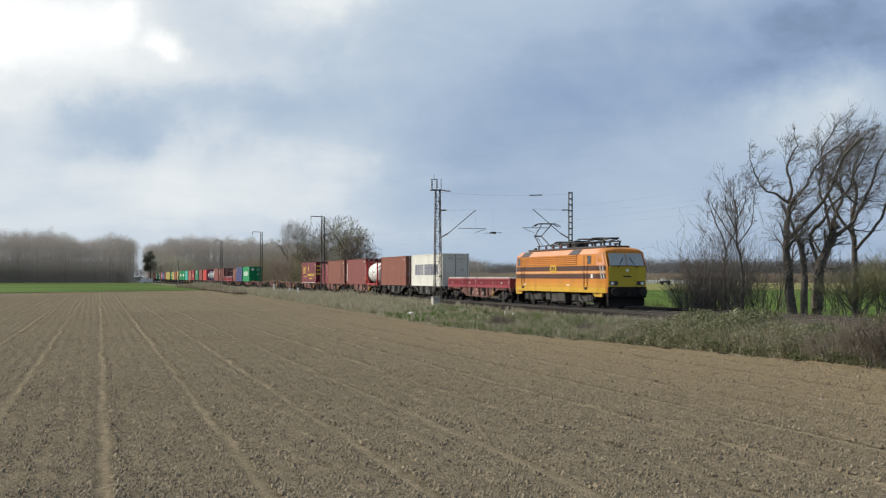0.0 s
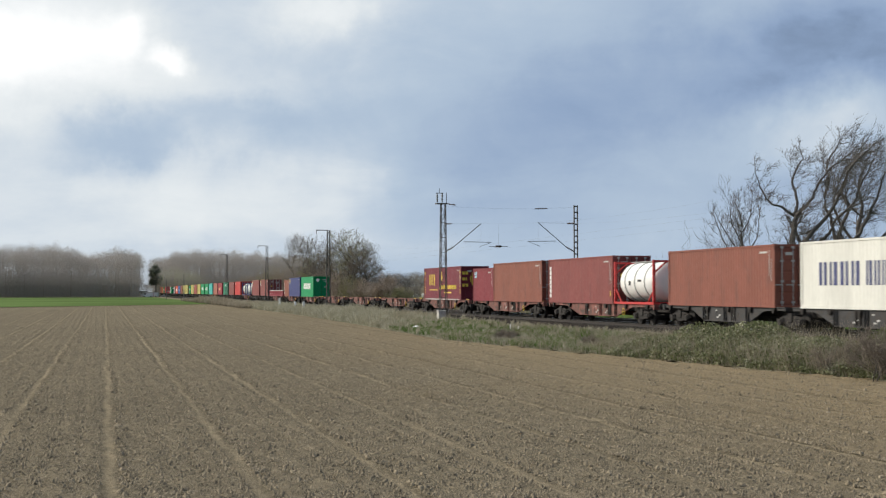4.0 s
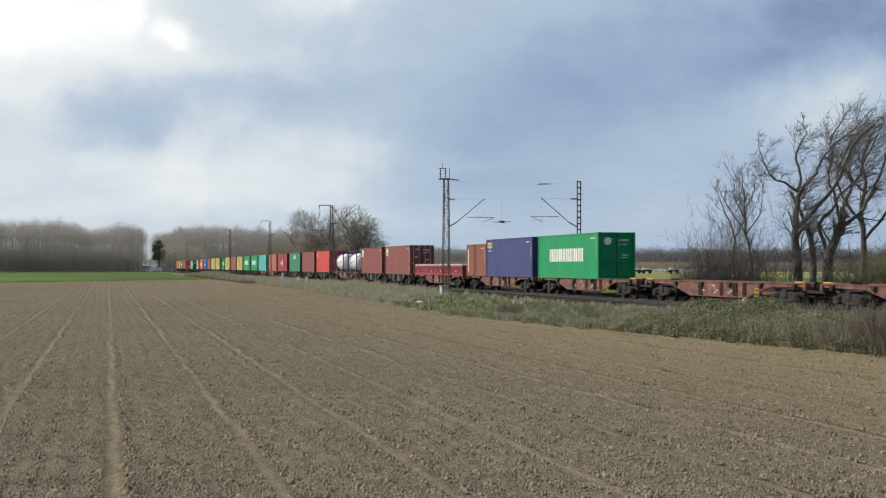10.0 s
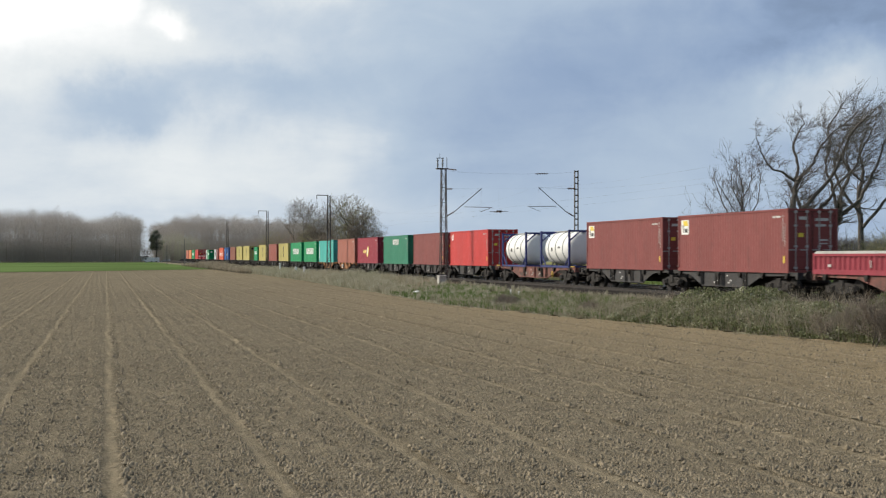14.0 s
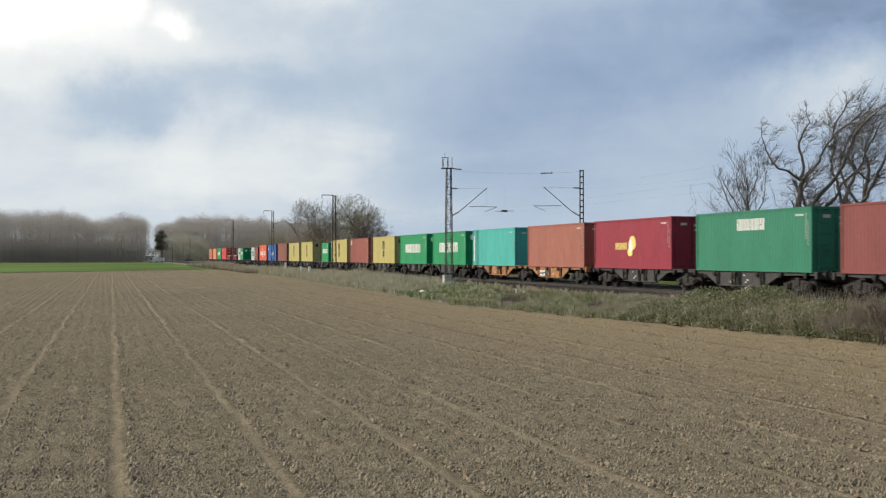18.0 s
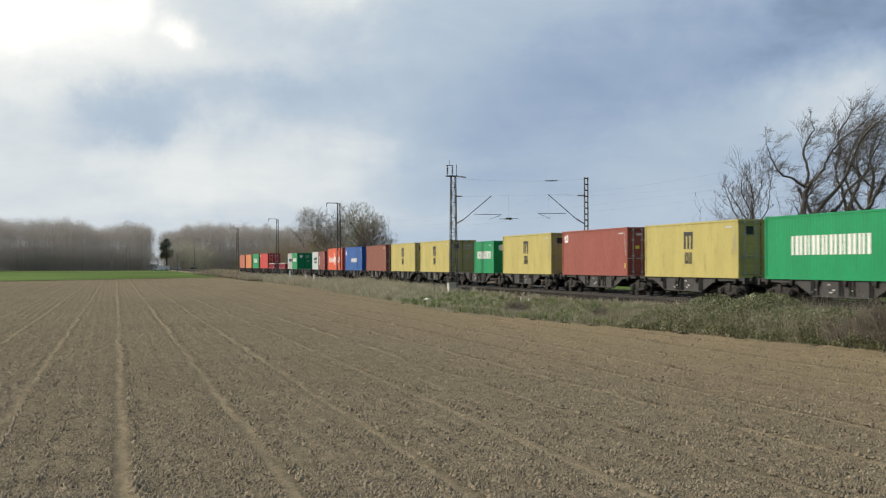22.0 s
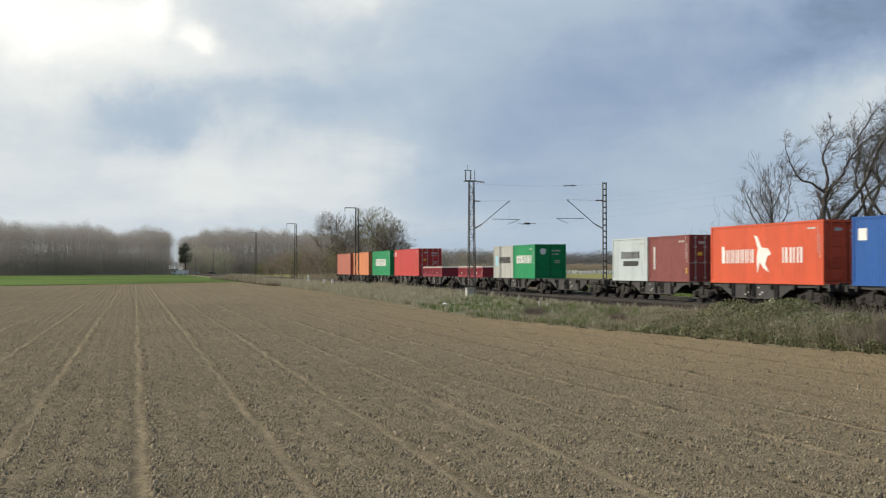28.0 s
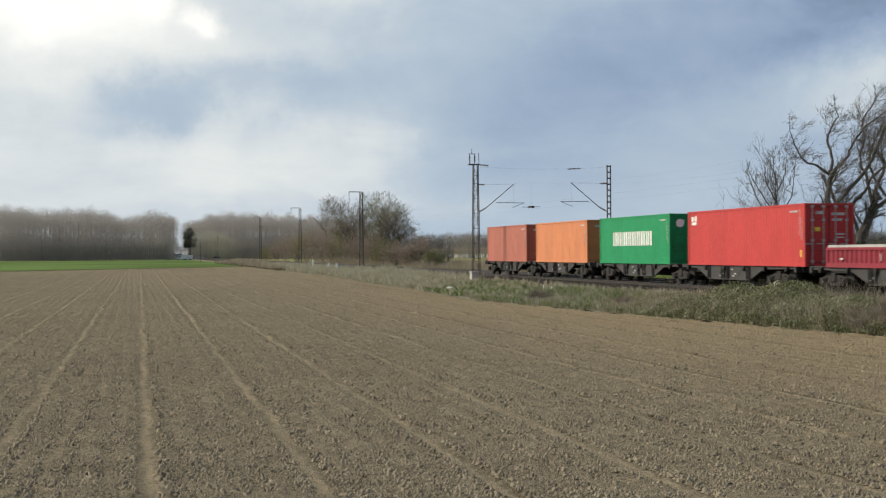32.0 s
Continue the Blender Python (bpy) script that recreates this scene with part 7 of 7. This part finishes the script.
def blades(name, label, xs, ys, zs, heights, widths, material, rng, bend=0.35, category="grass"):
    """One-triangle blades standing at the places given, joined into one piece."""
    k = len(xs)
    u = rng.uniform(0, 6.28, k)
    v = np.zeros((k, 3, 3))
    v[:, 0, 0], v[:, 0, 1] = xs - widths * np.cos(u), ys - widths * np.sin(u)
    v[:, 1, 0], v[:, 1, 1] = xs + widths * np.cos(u), ys + widths * np.sin(u)
    v[:, :2, 2] = (zs - 0.04)[:, None]
    v[:, 2, 0], v[:, 2, 1] = xs + rng.normal(0, bend, k) * heights, ys + rng.normal(0, bend, k) * heights
    v[:, 2, 2] = zs + heights
    f = np.arange(3 * k).reshape(-1, 3)
    return tagged(sheet(name, v.reshape(-1, 3), f, material), label, category, kind="stuff")


def clumps(name, label, xs, ys, zs, sizes, each, widths, material, rng, splay=0.42):
    """Clumps of blades that fan out from one root, each clump of one colour; joined into one piece."""
    k = len(xs)
    u = rng.uniform(0, 6.28, (k, each))
    root = np.stack([xs, ys, zs - 0.03], -1)
    v = np.zeros((k, 1 + 2 * each, 3))
    v[:, 0] = root
    far = rng.uniform(0.1, 1.0, (k, each)) * sizes[:, None] * splay
    v[:, 1:1 + each, 0] = xs[:, None] + np.cos(u) * far * 0.35 + widths[:, None] * np.cos(u + 1.57)
    v[:, 1:1 + each, 1] = ys[:, None] + np.sin(u) * far * 0.35 + widths[:, None] * np.sin(u + 1.57)
    v[:, 1:1 + each, 2] = zs[:, None] + sizes[:, None] * 0.25
    v[:, 1 + each:, 0] = xs[:, None] + np.cos(u) * far
    v[:, 1 + each:, 1] = ys[:, None] + np.sin(u) * far
    v[:, 1 + each:, 2] = zs[:, None] + sizes[:, None] * rng.uniform(0.55, 1.0, (k, each))
    base = (np.arange(k) * (1 + 2 * each))[:, None]
    i = np.arange(each)[None]
    f = np.stack([base + 0 * i, base + 1 + i, base + 1 + each + i], -1).reshape(-1, 3)
    return tagged(sheet(name, v.reshape(-1, 3), f, material), label, "grass", kind="stuff")


def verge_level(x, y):
    e = field_edge(x) + 0.35
    k = np.clip((y - 3.0) / (e - 3.0), 0, 1)
    return -0.5 + (field_level(x) + 0.5) * smooth(0, 0.85, k)


def patchy(x, y, seed):
    r = np.random.default_rng(seed)
    z = np.zeros_like(x)
    for k in range(8):
        a, w = r.uniform(0, 6.28), r.uniform(0.15, 1.1)
        z += np.sin((x * math.cos(a) + y * math.sin(a)) * w + r.uniform(0, 6.28))
    return z / 2.8


def verges():
    rng = np.random.default_rng(11)
    # dry grass all along
    k = 120000
    x = 50 + 300 * rng.random(k) ** 1.7
    y = 3.0 + (field_edge(x) + 0.15 - 3.0) * rng.random(k)
    p = patchy(x, y, 2)
    keep = (p > -0.9) & (rng.random(k) < np.clip((x - 48) / 18, 0.12, 1)) & (rng.random(k) < 0.7 + 0.3 * smooth(98, 118, x))
    x, y, p = x[keep], y[keep], p[keep]
    tall = np.clip(0.36 + 0.18 * p, 0.12, 0.75) * (0.75 + 0.95 * smooth(95, 150, x)) * rng.uniform(0.5, 1.3, len(x))
    blades("dry_grass", "long pale dry grass on the verge", x, y, verge_level(x, y), tall, 0.011 + 0.00011 * x, BLADES, rng)
    # tussocks that stand out of the grass
    k = 3600
    x = 54 + 220 * rng.random(k) ** 1.3
    y = 3.1 + (field_edge(x) - 3.1) * rng.random(k)
    size = rng.uniform(0.3, 0.75, k) * (0.8 + 0.6 * smooth(95, 150, x))
    clumps("grass_tussocks", "shaggy tussocks of long straw-coloured grass", x, y, verge_level(x, y), size, 30, 0.016 + 0.00012 * x, BLADES, rng)
    # green weeds in the open part
    k = 19000
    x = rng.uniform(52, 150, k)
    y = 3.8 + (field_edge(x) - 3.8) * rng.random(k)
    p = patchy(x, y, 9)
    keep = (p + 1.1 * np.exp(-((x - 80) / 14) ** 2) + 0.6 * np.exp(-((x - 108) / 7) ** 2) - 0.9 * (x > 120) > -0.1)
    x, y = x[keep], y[keep]
    clumps("green_weeds", "fresh green weeds among the dry grass", x, y, verge_level(x, y), rng.uniform(0.15, 0.46, len(x)), 11, np.full(len(x), 0.032), GREEN_BLADES, rng, 0.75)
    # brambles: a thick low hedge in front of the track
    k = 80000
    x = 34 + 42 * rng.random(k)
    d = rng.random(k)
    e = field_edge(x) + 0.25
    y = 3.1 + (e - 3.1) * d
    body = np.clip(1 - ((d - 0.5) / 0.62) ** 2, 0, 1) * (0.95 + 0.4 * patchy(x * 1.9, y * 1.9, 5)) * (1 - 0.75 * smooth(60, 76, x))
    keep = body > 0.12
    x, y, body = x[keep], y[keep], body[keep]
    z = verge_level(x, y) + body * rng.random(len(x)) ** 0.6 * 1.25
    n = len(x)
    size = rng.uniform(0.022, 0.06, n)
    a = rng.normal(0, 1, (n, 3))
    a /= np.linalg.norm(a, axis=1)[:, None]
    b = np.cross(a, rng.normal(0, 1, (n, 3)))
    b /= np.linalg.norm(b, axis=1)[:, None]
    c = np.stack([x, y, z], -1)
    q = np.stack([c - a * size[:, None] * 1.4, c - b * size[:, None], c + a * size[:, None] * 1.4, c + b * size[:, None]], 1).reshape(-1, 3)
    tagged(sheet("bramble_leaves", q, np.arange(4 * n).reshape(-1, 4), BRAMBLE), "dark green-brown brambles along the track", "brambles", kind="stuff")
    # stems and dead stalks in and above the brambles
    k = 26000
    x = 34 + 60 * rng.random(k) ** 1.3
    e = field_edge(x) + 0.2
    y = 3.6 + (e - 3.6) * rng.random(k)
    tall = rng.uniform(0.5, 1.5, k) * (1 - 0.6 * smooth(58, 80, x))
    blades("dead_stalks", "thin dead stalks standing in the brambles", x, y, verge_level(x, y), tall, np.full(k, 0.012), STALKS, rng, 0.3)
    # weeds on the far side of the tracks
    k = 40000
    x = 50 + 190 * rng.random(k) ** 1.5
    y = -8.6 - 6.5 * rng.random(k)
    p = patchy(x, y, 4)
    blades("far_side_weeds", "rough green and straw-coloured growth behind the tracks", x, y, np.full(k, -0.78), np.clip(0.35 + 0.25 * p, 0.08, 0.9) * rng.uniform(0.5, 1.3, k), np.full(k, 0.03), GREEN_STRAW, rng)
    # shrubs by the field edge
    for i, (b, y, h) in enumerate(((2.1, 8.2, 1.1), (2.5, 8.0, 0.9), (5.6, 6.8, 1.0), (16.6, 5.0, 1.9), (17.4, 5.2, 2.2), (16.0, 4.8, 1.5))):
        at = beside(b, y)
        at.z = float(verge_level(np.array(at.x), np.array(at.y)))
        bare_tree("shrub", "small grey-brown twiggy shrub at the field edge", at, h, 300 + i, 0.02, (0, 0, 0), 0.8, 2, stems=14, group="field edge shrubs", twig_r=0.008)


STALKS = blade_material("dead_stalks", ((0.18, 0.155, 0.11), (0.3, 0.265, 0.2), (0.41, 0.37, 0.29)))
GREEN_STRAW = blade_material("green_and_straw", ((0.07, 0.12, 0.03), (0.16, 0.19, 0.06), (0.3, 0.27, 0.13)))
verges()
far_things()


# ---- what moves ----
def motions():
    """The whole train rolls along the line towards the viewer, gaining a little speed."""
    for ob, start, z in MOVING:
        rows = []
        for k in range(17):
            t = 2.0 * k
            gone = 18.765 * t + 0.07626 * t * t / 2 + 0.000645 * t ** 3 / 6
            rows.append((t, pose(start - gone, 0, z)))
        walk(ob, rows)


motions()
